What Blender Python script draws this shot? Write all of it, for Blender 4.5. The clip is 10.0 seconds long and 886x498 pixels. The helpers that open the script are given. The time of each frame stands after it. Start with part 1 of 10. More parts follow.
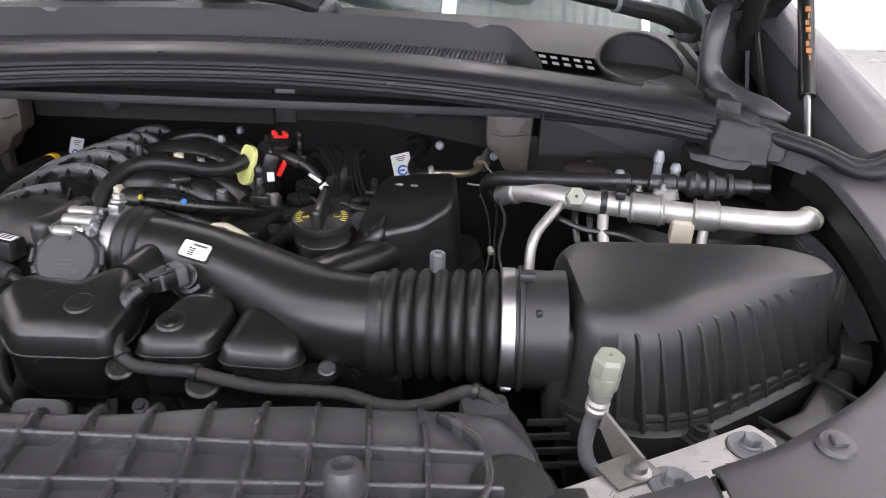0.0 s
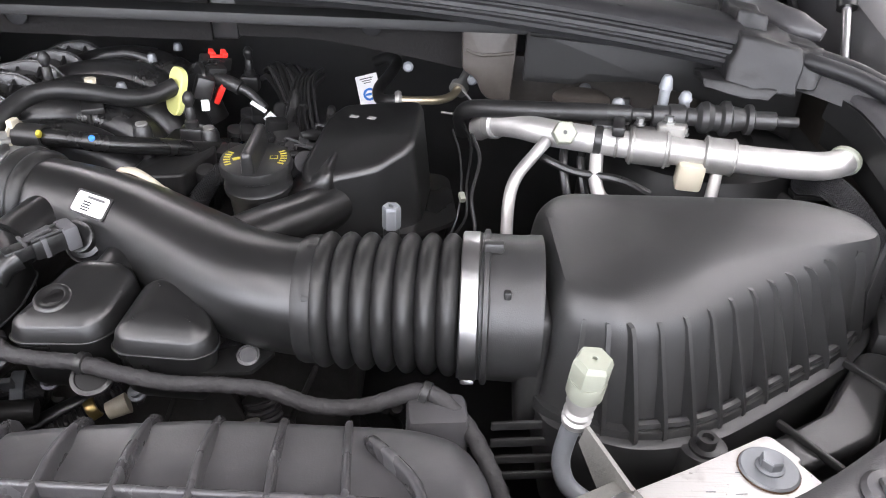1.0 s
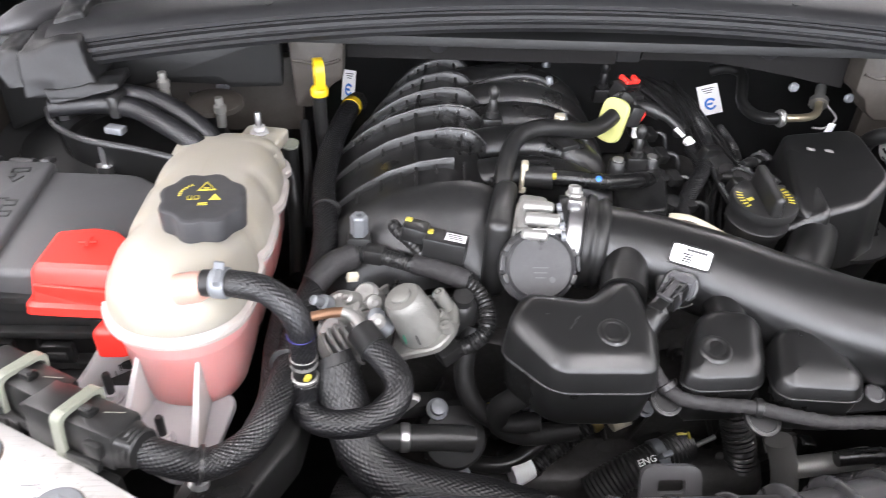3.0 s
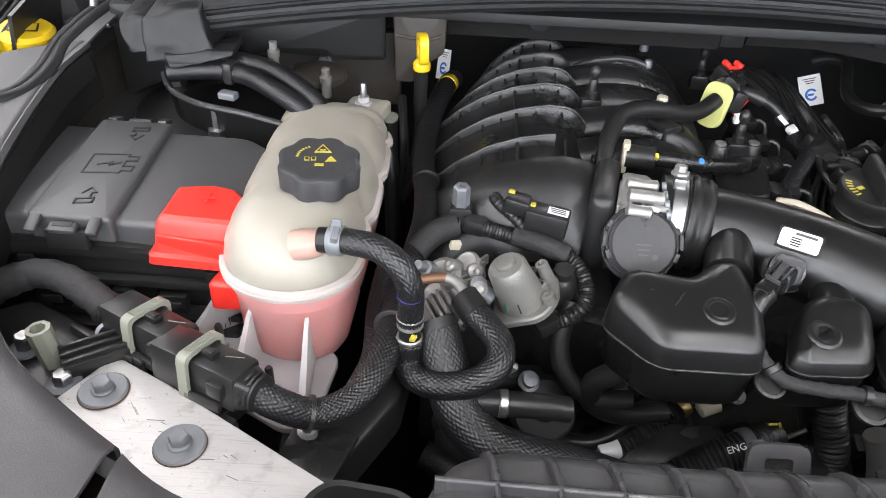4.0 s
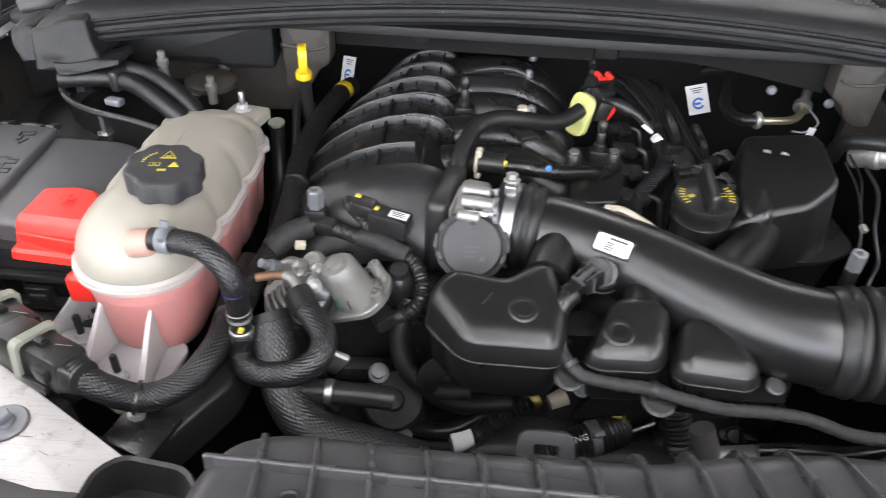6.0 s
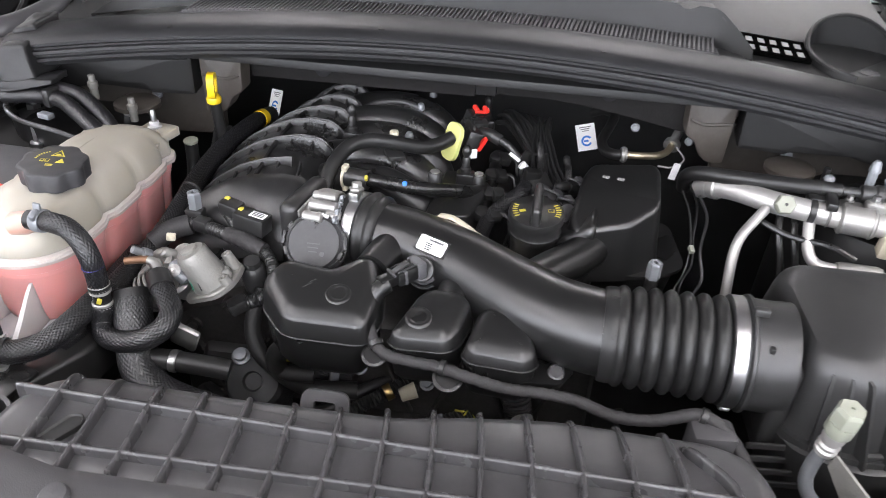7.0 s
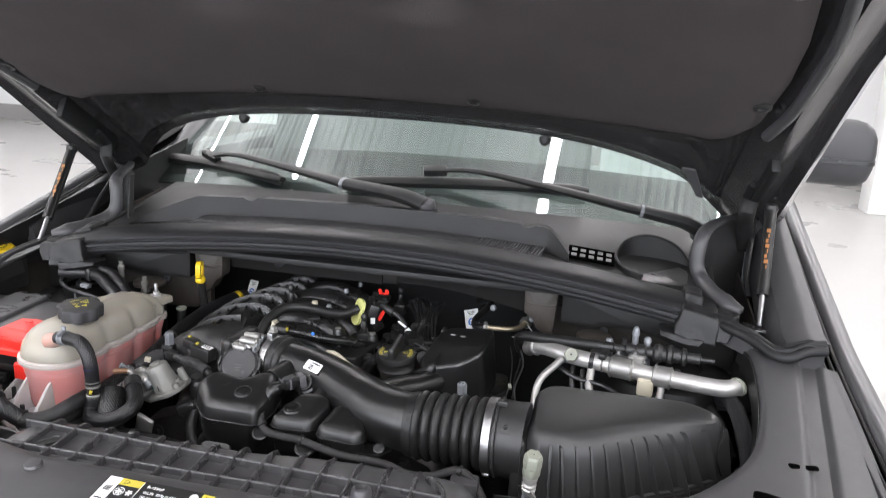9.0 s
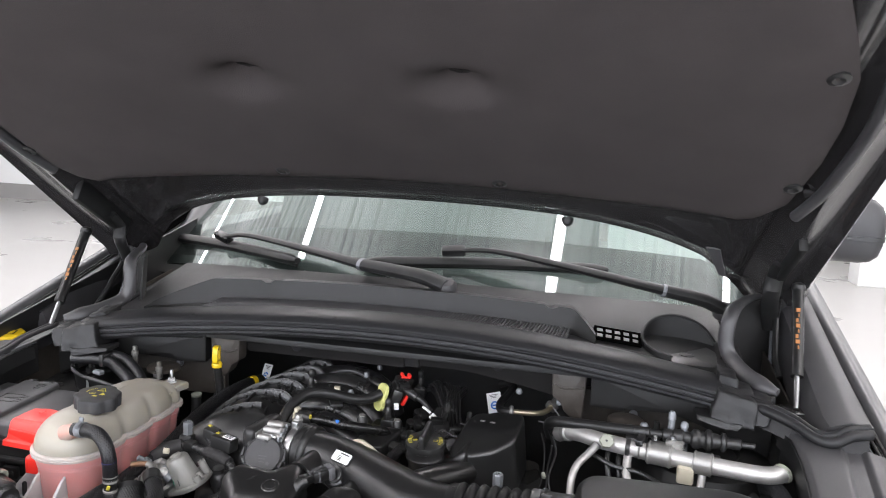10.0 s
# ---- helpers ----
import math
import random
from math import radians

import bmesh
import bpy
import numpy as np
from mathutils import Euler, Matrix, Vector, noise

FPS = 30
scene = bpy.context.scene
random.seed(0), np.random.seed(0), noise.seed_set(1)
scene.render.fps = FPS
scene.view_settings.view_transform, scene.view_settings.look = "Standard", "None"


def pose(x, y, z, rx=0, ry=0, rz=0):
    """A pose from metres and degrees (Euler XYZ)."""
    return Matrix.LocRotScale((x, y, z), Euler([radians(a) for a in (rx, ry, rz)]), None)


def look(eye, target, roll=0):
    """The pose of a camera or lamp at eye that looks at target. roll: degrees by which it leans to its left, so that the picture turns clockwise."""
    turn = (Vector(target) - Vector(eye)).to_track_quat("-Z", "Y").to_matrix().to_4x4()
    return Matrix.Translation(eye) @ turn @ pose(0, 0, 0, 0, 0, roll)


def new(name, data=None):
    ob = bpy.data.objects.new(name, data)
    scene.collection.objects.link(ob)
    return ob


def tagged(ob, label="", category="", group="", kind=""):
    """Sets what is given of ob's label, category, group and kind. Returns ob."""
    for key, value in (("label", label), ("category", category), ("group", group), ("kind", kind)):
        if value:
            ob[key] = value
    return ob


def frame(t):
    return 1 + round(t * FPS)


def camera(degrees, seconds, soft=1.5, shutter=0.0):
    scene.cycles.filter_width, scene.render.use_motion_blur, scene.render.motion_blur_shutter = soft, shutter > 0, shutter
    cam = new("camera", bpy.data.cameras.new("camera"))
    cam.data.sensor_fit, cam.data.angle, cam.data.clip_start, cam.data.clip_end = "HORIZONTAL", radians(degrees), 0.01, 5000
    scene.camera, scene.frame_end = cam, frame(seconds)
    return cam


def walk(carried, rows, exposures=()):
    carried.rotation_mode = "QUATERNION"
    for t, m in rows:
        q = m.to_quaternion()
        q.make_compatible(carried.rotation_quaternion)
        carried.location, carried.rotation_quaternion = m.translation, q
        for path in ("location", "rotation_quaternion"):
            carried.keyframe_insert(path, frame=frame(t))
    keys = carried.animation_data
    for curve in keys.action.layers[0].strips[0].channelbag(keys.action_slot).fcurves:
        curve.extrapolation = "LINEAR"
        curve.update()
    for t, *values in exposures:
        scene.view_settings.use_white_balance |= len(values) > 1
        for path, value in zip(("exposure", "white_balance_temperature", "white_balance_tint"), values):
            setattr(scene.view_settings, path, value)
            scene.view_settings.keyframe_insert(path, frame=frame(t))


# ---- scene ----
cam = camera(61.4, 10.0, soft=0.75, shutter=0.3)
PATH = [
    (0, (0.252, 0.0, 1.403), (0.276, 1.825, 0.585), 2.3),
    (0.5, (0.299, 0.092, 1.387), (0.319, 1.869, 0.471), 2.4),
    (1, (0.291, 0.14, 1.379), (0.32, 1.856, 0.352), 2.5),
    (1.5, (0.176, 0.165, 1.411), (0.253, 1.819, 0.289), 2.8),
    (2, (0.001, 0.167, 1.458), (0.134, 1.791, 0.297), 3.0),
    (2.5, (-0.148, 0.158, 1.473), (0.005, 1.774, 0.305), 3.1),
    (3, (-0.237, 0.146, 1.476), (-0.125, 1.762, 0.303), 3.1),
    (3.2, (-0.261, 0.138, 1.476), (-0.189, 1.754, 0.299), 3.1),
    (4.3, (-0.279, 0.125, 1.459), (-0.334, 1.729, 0.265), 2.8),
    (4.5, (-0.272, 0.126, 1.462), (-0.334, 1.729, 0.267), 2.9),
    (5, (-0.253, 0.121, 1.475), (-0.318, 1.72, 0.275), 3.0),
    (5.5, (-0.208, 0.112, 1.483), (-0.275, 1.709, 0.281), 2.9),
    (6, (-0.115, 0.097, 1.503), (-0.185, 1.694, 0.301), 2.8),
    (6.2, (-0.059, 0.084, 1.517), (-0.145, 1.677, 0.311), 2.7),
    (7.3, (0.16, -0.064, 1.522), (-0.076, 1.647, 0.513), 3.1),
    (7.5, (0.2, -0.122, 1.528), (-0.068, 1.606, 0.558), 3.0),
    (8, (0.292, -0.237, 1.543), (-0.035, 1.528, 0.662), 3.0),
    (8.5, (0.373, -0.304, 1.58), (0.009, 1.526, 0.86), 3.0),
    (9, (0.431, -0.37, 1.586), (0.043, 1.525, 1.079), 3.0),
    (9.5, (0.425, -0.391, 1.588), (0.039, 1.536, 1.22), 3.0),
    (10, (0.358, -0.363, 1.592), (-0.015, 1.577, 1.281), 2.7),
]
EXPOSURES = [(0.0, -0.05, 6500, 14), (0.5, 0.34, 6500, 14), (1.0, 0.68, 6500, 13), (1.5, 0.88, 6500, 14), (2.0, 0.99, 6500, 14), (2.5, 1.0, 6500, 14), (3.0, 0.79, 6500, 12), (4.5, 0.15, 6500, 9), (5.5, 0.14, 6500, 9), (6.0, 0.28, 6500, 10), (7.5, 0.44, 6500, 12), (8.0, 0.23, 6500, 12), (8.5, -0.02, 6500, 10), (9.5, -0.19, 6500, 11), (10.0, -0.13, 6500, 11)]
walk(cam, [(t, look(eye, target, roll)) for t, eye, target, roll in PATH], EXPOSURES)

# ---- world and light: a white showroom with long ceiling strips ----
world = bpy.data.worlds.new("world")
scene.world = world
world.use_nodes = True
world.node_tree.nodes["Background"].inputs[0].default_value = (0.75, 0.8, 0.85, 1)
world.node_tree.nodes["Background"].inputs[1].default_value = 0.1
STRIPS = (-7.3, -4.7, -2.15, 0.8, 2.86, 5.4)
STRIP_Y, STRIP_L, STRIP_Z = 2.2, 13.6, 3.72
for sx in STRIPS:
    lamp = bpy.data.lights.new("strip_lamp", "AREA")
    lamp.shape, lamp.size, lamp.size_y, lamp.energy = "RECTANGLE", 0.11, STRIP_L, 165.0
    lamp.color = (1.0, 0.965, 0.985)
    new("strip_lamp", lamp).matrix_world = pose(sx, STRIP_Y, STRIP_Z - 0.03)
    # added upward lamp above each strip, brightens the ceiling for soft fill
    upward = bpy.data.lights.new("ceiling_fill", "AREA")
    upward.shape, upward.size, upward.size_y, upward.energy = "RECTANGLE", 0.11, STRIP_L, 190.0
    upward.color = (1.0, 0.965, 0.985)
    new("ceiling_fill", upward).matrix_world = pose(sx, STRIP_Y, STRIP_Z + 0.05, 180)
# unseen daylight through an assumed glazed front, set left to brighten that side
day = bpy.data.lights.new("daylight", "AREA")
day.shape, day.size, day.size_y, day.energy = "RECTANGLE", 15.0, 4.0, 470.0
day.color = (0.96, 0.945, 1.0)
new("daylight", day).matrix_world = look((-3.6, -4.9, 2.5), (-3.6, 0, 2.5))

# ---- building tools ----
BASE = {}
SIDE = [0.0]


def thing(name, at, label, category, group="", kind=""):
    """An Empty at the base of a thing, to hold its parts."""
    ob = new(name)
    ob.empty_display_size = 0.02
    ob.location = at
    BASE[ob] = Vector(at)
    return tagged(ob, label, category, group, kind)


def part(name, bm, material, parent=None, label="", smooth=40):
    """One mesh object out of a bmesh in world coordinates, under a thing or a part."""
    at = BASE.get(parent, Vector((0, 0, 0)))
    bmesh.ops.translate(bm, verts=bm.verts, vec=Vector((SIDE[0], 0, 0)) - at)
    bmesh.ops.recalc_face_normals(bm, faces=bm.faces)
    me = bpy.data.meshes.new(name)
    bm.to_mesh(me)
    bm.free()
    me.materials.append(material)
    if smooth:
        me.polygons.foreach_set("use_smooth", [True] * len(me.polygons))
        me.set_sharp_from_angle(angle=radians(smooth))
    ob = new(name, me)
    if parent is not None:
        ob.parent = parent
    BASE[ob] = at
    if label:
        ob["label"] = label
    return ob


def solo(name, bm, material, label, category, group="", kind="", smooth=40):
    """A thing of a single mesh."""
    return tagged(part(name, bm, material, None, "", smooth), label, category, group, kind)


def spline(pts, step=0.006):
    """A Catmull-Rom curve through the points."""
    p = [Vector(q) for q in pts]
    p = [p[0] * 2 - p[1], *p, p[-1] * 2 - p[-2]]
    out = []
    for a, b, c, d in zip(p, p[1:], p[2:], p[3:]):
        n = max(2, int((c - b).length / step))
        for i in range(n):
            t = i / n
            out.append(0.5 * (2 * b + (c - a) * t + (2 * a - 5 * b + 4 * c - d) * t * t + (3 * b - a - 3 * c + d) * t ** 3))
    out.append(p[-2].copy())
    return out


def rings(bm, loops, closed_ends=True, round_loop=True):
    """Faces between successive loops of vertices of equal count."""
    vs = [[bm.verts.new(q) for q in lp] for lp in loops]
    n = len(vs[0])
    for a, b in zip(vs, vs[1:]):
        for i in range(n if round_loop else n - 1):
            j = (i + 1) % n
            bm.faces.new((a[i], a[j], b[j], b[i]))
    if closed_ends:
        bm.faces.new(list(reversed(vs[0])))
        bm.faces.new(vs[-1])
    return vs


def sweep(pts, r, n=14, step=0.006, bm=None, flat=1.0, raw=False, twist=None):
    """A hose along a curve; r a number or a function of 0..1. UV: turns round, metres along."""
    bm = bm or bmesh.new()
    uv = bm.loops.layers.uv.verify()
    c = [Vector(q) for q in pts] if raw else spline(pts, step)
    tan = [(c[min(i + 1, len(c) - 1)] - c[max(i - 1, 0)]).normalized() for i in range(len(c))]
    up = Vector((0, 0, 1)) if abs(tan[0].z) < 0.9 else Vector((0, 1, 0))
    nx = tan[0].cross(up).normalized()
    loops, along = [], [0.0]
    for i, (q, t) in enumerate(zip(c, tan)):
        nx = (nx - t * nx.dot(t)).normalized()
        ny = t.cross(nx)
        if i:
            along.append(along[-1] + (q - c[i - 1]).length)
        s = i / (len(c) - 1)
        rr = r(s) if callable(r) else r
        loops.append([q + (nx * math.cos(2 * math.pi * k / n) + ny * math.sin(2 * math.pi * k / n) * flat) * rr for k in range(n)])
    vs = [[bm.verts.new(q) for q in lp] for lp in loops]
    for i in range(len(vs) - 1):
        for k in range(n):
            j = (k + 1) % n
            f = bm.faces.new((vs[i][k], vs[i][j], vs[i + 1][j], vs[i + 1][k]))
            for lp, (u, v) in zip(f.loops, ((k, i), (k + 1, i), (k + 1, i + 1), (k, i + 1))):
                lp[uv].uv = (u / n, along[v])
    bm.faces.new(list(reversed(vs[0])))
    bm.faces.new(vs[-1])
    return bm



def woven(name, pts, r, count, pitch, twill, material, parent, label="", height=0.0012):
    """A hose in a braided sleeve: count yarns each way round, pitch metres of weave along, every yarn a raised strand."""
    c = np.array([tuple(q) for q in spline(pts, pitch / 7)])
    tan = np.gradient(c, axis=0)
    tan /= np.linalg.norm(tan, axis=1)[:, None]
    nx = np.cross(tan[0], (0, 0, 1.0) if abs(tan[0][2]) < 0.9 else (0, 1.0, 0))
    frame_x = []
    for t in tan:
        nx = nx - t * nx.dot(t)
        nx /= np.linalg.norm(nx)
        frame_x.append(nx)
    fx = np.array(frame_x)
    fy = np.cross(tan, fx)
    along = np.concatenate(([0.0], np.cumsum(np.linalg.norm(np.diff(c, axis=0), axis=1))))
    n = count * 6
    u = np.arange(n) / n
    a = u[None, :] * count + along[:, None] / pitch + 1000
    b = u[None, :] * count - along[:, None] / pitch + 1000
    fa, fb = a % 1, b % 1
    if twill:
        top = ((np.floor(a) + np.floor(b)) % 4) < 2
        dive = 0.15
    else:
        top = ((np.floor(a) + np.floor(b)) % 2) < 1
        dive = 0.45
    pa, pb = np.clip(1 - (2 * fa - 1) ** 2, 0, 1), np.clip(1 - (2 * fb - 1) ** 2, 0, 1)
    h = np.where(top, pa ** 0.5 * pb ** dive, pb ** 0.5 * pa ** dive)
    rr = r - height * 0.5 + height * h
    ang = 2 * math.pi * u
    at = BASE.get(parent, Vector((0, 0, 0)))
    co = c[:, None, :] + (fx[:, None, :] * np.cos(ang)[None, :, None] + fy[:, None, :] * np.sin(ang)[None, :, None]) * rr[:, :, None]
    co = co.reshape(-1, 3) - np.array(tuple(at))
    m = len(c)
    i, k = np.meshgrid(np.arange(m - 1), np.arange(n), indexing="ij")
    j = (k + 1) % n
    quads = np.stack((i * n + k, i * n + j, (i + 1) * n + j, (i + 1) * n + k), axis=-1).reshape(-1, 4)
    me = bpy.data.meshes.new(name)
    me.from_pydata(co.tolist(), [], quads.tolist() + [list(range(n - 1, -1, -1)), list(range((m - 1) * n, m * n))])
    me.materials.append(material)
    me.polygons.foreach_set("use_smooth", [True] * len(me.polygons))
    ob = new(name, me)
    if parent is not None:
        ob.parent = parent
    BASE[ob] = at
    if label:
        ob["label"] = label
    return ob



def taped(name, pts, r, pitch, material, parent, label="", height=0.0009, n=20):
    """A cable wound with overlapping tape: each turn a step, the whole slightly lumpy."""
    c = np.array([tuple(q) for q in spline(pts, pitch / 5)])
    tan = np.gradient(c, axis=0)
    tan /= np.linalg.norm(tan, axis=1)[:, None]
    nx = np.cross(tan[0], (0, 0, 1.0) if abs(tan[0][2]) < 0.9 else (0, 1.0, 0))
    bm = bmesh.new()
    loops, run = [], 0.0
    for i, (q, t) in enumerate(zip(c, tan)):
        nx = nx - t * nx.dot(t)
        nx /= np.linalg.norm(nx)
        ny = np.cross(t, nx)
        run += float(np.linalg.norm(q - c[i - 1])) if i else 0.0
        lump = 1 + 0.07 * noise.noise((run * 60, r * 900, 0.5))
        lp = []
        for k in range(n):
            a = 2 * math.pi * k / n
            rr = r * lump + height * ((run / pitch + k / n) % 1.0)
            lp.append(Vector(q + (nx * math.cos(a) + ny * math.sin(a)) * rr))
        loops.append(lp)
    rings(bm, loops)
    return part(name, bm, material, parent, label, 28)


def hull_block(front, back, bevel, rough=0.0, seed=0):
    """A bevelled block from a four-cornered front face and the way to its back; rough: how far its skin is crumpled."""
    bm = bmesh.new()
    lo = [bm.verts.new(Vector(q)) for q in front]
    hi = [bm.verts.new(Vector(q) + Vector(back)) for q in front]
    bm.faces.new(lo)
    bm.faces.new(list(reversed(hi)))
    for k in range(4):
        j = (k + 1) % 4
        bm.faces.new((lo[k], hi[k], hi[j], lo[j]))
    bmesh.ops.recalc_face_normals(bm, faces=bm.faces)
    bmesh.ops.bevel(bm, geom=list(bm.edges), offset=bevel, segments=3, profile=0.6, affect="EDGES")
    if rough:
        bmesh.ops.triangulate(bm, faces=[f for f in bm.faces if len(f.verts) > 4])
        long = [e for e in bm.edges if e.calc_length() > 0.012]
        bmesh.ops.subdivide_edges(bm, edges=long, cuts=7, use_grid_fill=True)
        for v in bm.verts:
            v.co += noise.noise_vector(v.co * 38 + Vector((seed, 0, 0))) * rough + noise.noise_vector(v.co * 110) * rough * 0.35
    return bm


def box(size, m, bevel=0.002, seg=2, bm=None):
    """A bevelled box at the pose m."""
    own = bmesh.new()
    bmesh.ops.create_cube(own, size=1.0)
    bmesh.ops.scale(own, verts=own.verts, vec=size)
    if bevel:
        bmesh.ops.bevel(own, geom=own.edges[:], offset=min(bevel, min(size) * 0.45), segments=seg, affect="EDGES", profile=0.5)
    bmesh.ops.transform(own, matrix=m, verts=own.verts)
    return merged(bm, own)


def merged(bm, own):
    if bm is None:
        return own
    me = bpy.data.meshes.new("tmp")
    own.to_mesh(me)
    own.free()
    bm.from_mesh(me)
    bpy.data.meshes.remove(me)
    return bm


def lathe(profile, m, n=28, bm=None, wave=None):
    """A turned body round the local z of m, profile of (radius, height). wave(angle) scales the radius."""
    own = bmesh.new()
    loops = []
    for r, h in profile:
        loops.append([m @ Vector((max(r, 1e-4) * (wave(a, h) if wave else 1) * math.cos(a), max(r, 1e-4) * (wave(a, h) if wave else 1) * math.sin(a), h))
                      for a in (2 * math.pi * k / n for k in range(n))])
    rings(own, loops)
    return merged(bm, own)


def offset_poly(pts, d):
    """A plan outline moved inwards by d (anticlockwise outlines)."""
    out, n = [], len(pts)
    for i in range(n):
        a, b, c = Vector(pts[i - 1]), Vector(pts[i]), Vector(pts[(i + 1) % n])
        e, f = (b - a).normalized(), (c - b).normalized()
        ne, nf = Vector((-e.y, e.x)), Vector((-f.y, f.x))
        k = 1 + ne.dot(nf)
        out.append(b + (ne + nf) * (d / max(k, 0.35)))
    return out


def round_poly(pts, r, seg=5):
    """A plan outline with rounded corners, a fixed number of points a corner."""
    out, n = [], len(pts)
    for i in range(n):
        a, b, c = Vector(pts[i - 1]), Vector(pts[i]), Vector(pts[(i + 1) % n])
        q = min(r, (a - b).length * 0.45, (c - b).length * 0.45)
        s, e = b + (a - b).normalized() * q, b + (c - b).normalized() * q
        for k in range(seg + 1):
            t = k / seg
            out.append(s * (1 - t) ** 2 + b * 2 * t * (1 - t) + e * t * t)
    return out


def stack(outline, levels, corner, m=None, bm=None, seg=5, shift=None):
    """A moulded body: the outline at each (height, inset), corners rounded. shift(x, y, z): a height change of the top."""
    m = m or Matrix()
    own = bmesh.new()
    loops = []
    for z, inset in levels:
        lp = round_poly(offset_poly(outline, inset), max(corner - inset * 0.3, corner * 0.4), seg)
        loops.append([m @ Vector((q.x, q.y, z + (shift(q.x, q.y, z) if shift else 0))) for q in lp])
    vs = [[own.verts.new(q) for q in lp] for lp in loops]
    n = len(vs[0])
    for a, b in zip(vs, vs[1:]):
        for i in range(n):
            j = (i + 1) % n
            own.faces.new((a[i], a[j], b[j], b[i]))
    own.faces.new(list(reversed(vs[0])))
    c = own.verts.new(sum((v.co for v in vs[-1]), Vector()) / n)
    for i in range(n):
        own.faces.new((vs[-1][i], vs[-1][(i + 1) % n], c))
    return merged(bm, own)


def dome(z0, z1, r, steps=5, draft=0.0):
    """Levels of a body from z0 to z1 with a rounded top edge of radius r."""
    lv = [(z0, 0.0), (z1 - r, draft)]
    for k in range(1, steps + 1):
        a = math.pi / 2 * k / steps
        lv.append((z1 - r + r * math.sin(a), draft + r * (1 - math.cos(a))))
    return lv


def sheet(fn, nu, nv, thick=0.003, bm=None, keep=None):
    """A curved panel: fn(u, v) gives the place, u and v 0..1; thickened along its normals. keep(u, v): cells that exist."""
    own = bmesh.new()
    g = [[Vector(fn(i / nu, j / nv)) for j in range(nv + 1)] for i in range(nu + 1)]

    def normal(i, j):
        a = g[min(i + 1, nu)][j] - g[max(i - 1, 0)][j]
        b = g[i][min(j + 1, nv)] - g[i][max(j - 1, 0)]
        return a.cross(b).normalized()

    top = [[own.verts.new(g[i][j]) for j in range(nv + 1)] for i in range(nu + 1)]
    low = [[own.verts.new(g[i][j] - normal(i, j) * thick) for j in range(nv + 1)] for i in range(nu + 1)]

    def there(i, j):
        return 0 <= i < nu and 0 <= j < nv and (keep is None or keep((i + 0.5) / nu, (j + 0.5) / nv))

    for i in range(nu):
        for j in range(nv):
            if not there(i, j):
                continue
            own.faces.new((top[i][j], top[i + 1][j], top[i + 1][j + 1], top[i][j + 1]))
            own.faces.new((low[i][j], low[i][j + 1], low[i + 1][j + 1], low[i + 1][j]))
            for (di, dj), (p, q) in {(-1, 0): ((i, j), (i, j + 1)), (1, 0): ((i + 1, j), (i + 1, j + 1)),
                                     (0, -1): ((i, j), (i + 1, j)), (0, 1): ((i, j + 1), (i + 1, j + 1))}.items():
                if not there(i + di, j + dj):
                    own.faces.new((top[p[0]][p[1]], top[q[0]][q[1]], low[q[0]][q[1]], low[p[0]][p[1]]))
    for v in [v for v in own.verts if not v.link_faces]:
        own.verts.remove(v)
    return merged(bm, own)


def axes(at, z, x=(1, 0, 0)):
    """A pose at a point with its z axis along z and its x axis near x."""
    z = Vector(z).normalized()
    x = Vector(x)
    x = (x - z * x.dot(z)).normalized()
    y = z.cross(x)
    m = Matrix((x, y, z)).transposed().to_4x4()
    m.translation = at
    return m


def writing(name, text, size, m, material, parent, label="", depth=0.0002):
    """Letters of the built-in font as a mesh, their left foot at the pose m."""
    cu = bpy.data.curves.new("tmp", "FONT")
    cu.body, cu.size, cu.extrude, cu.resolution_u = text, size, depth, 2
    tmp = bpy.data.objects.new("tmp", cu)
    me = bpy.data.meshes.new_from_object(tmp)
    bpy.data.objects.remove(tmp)
    bm = bmesh.new()
    bm.from_mesh(me)
    bpy.data.meshes.remove(me)
    bmesh.ops.transform(bm, matrix=m, verts=bm.verts)
    return part(name, bm, material, parent, label, 0)


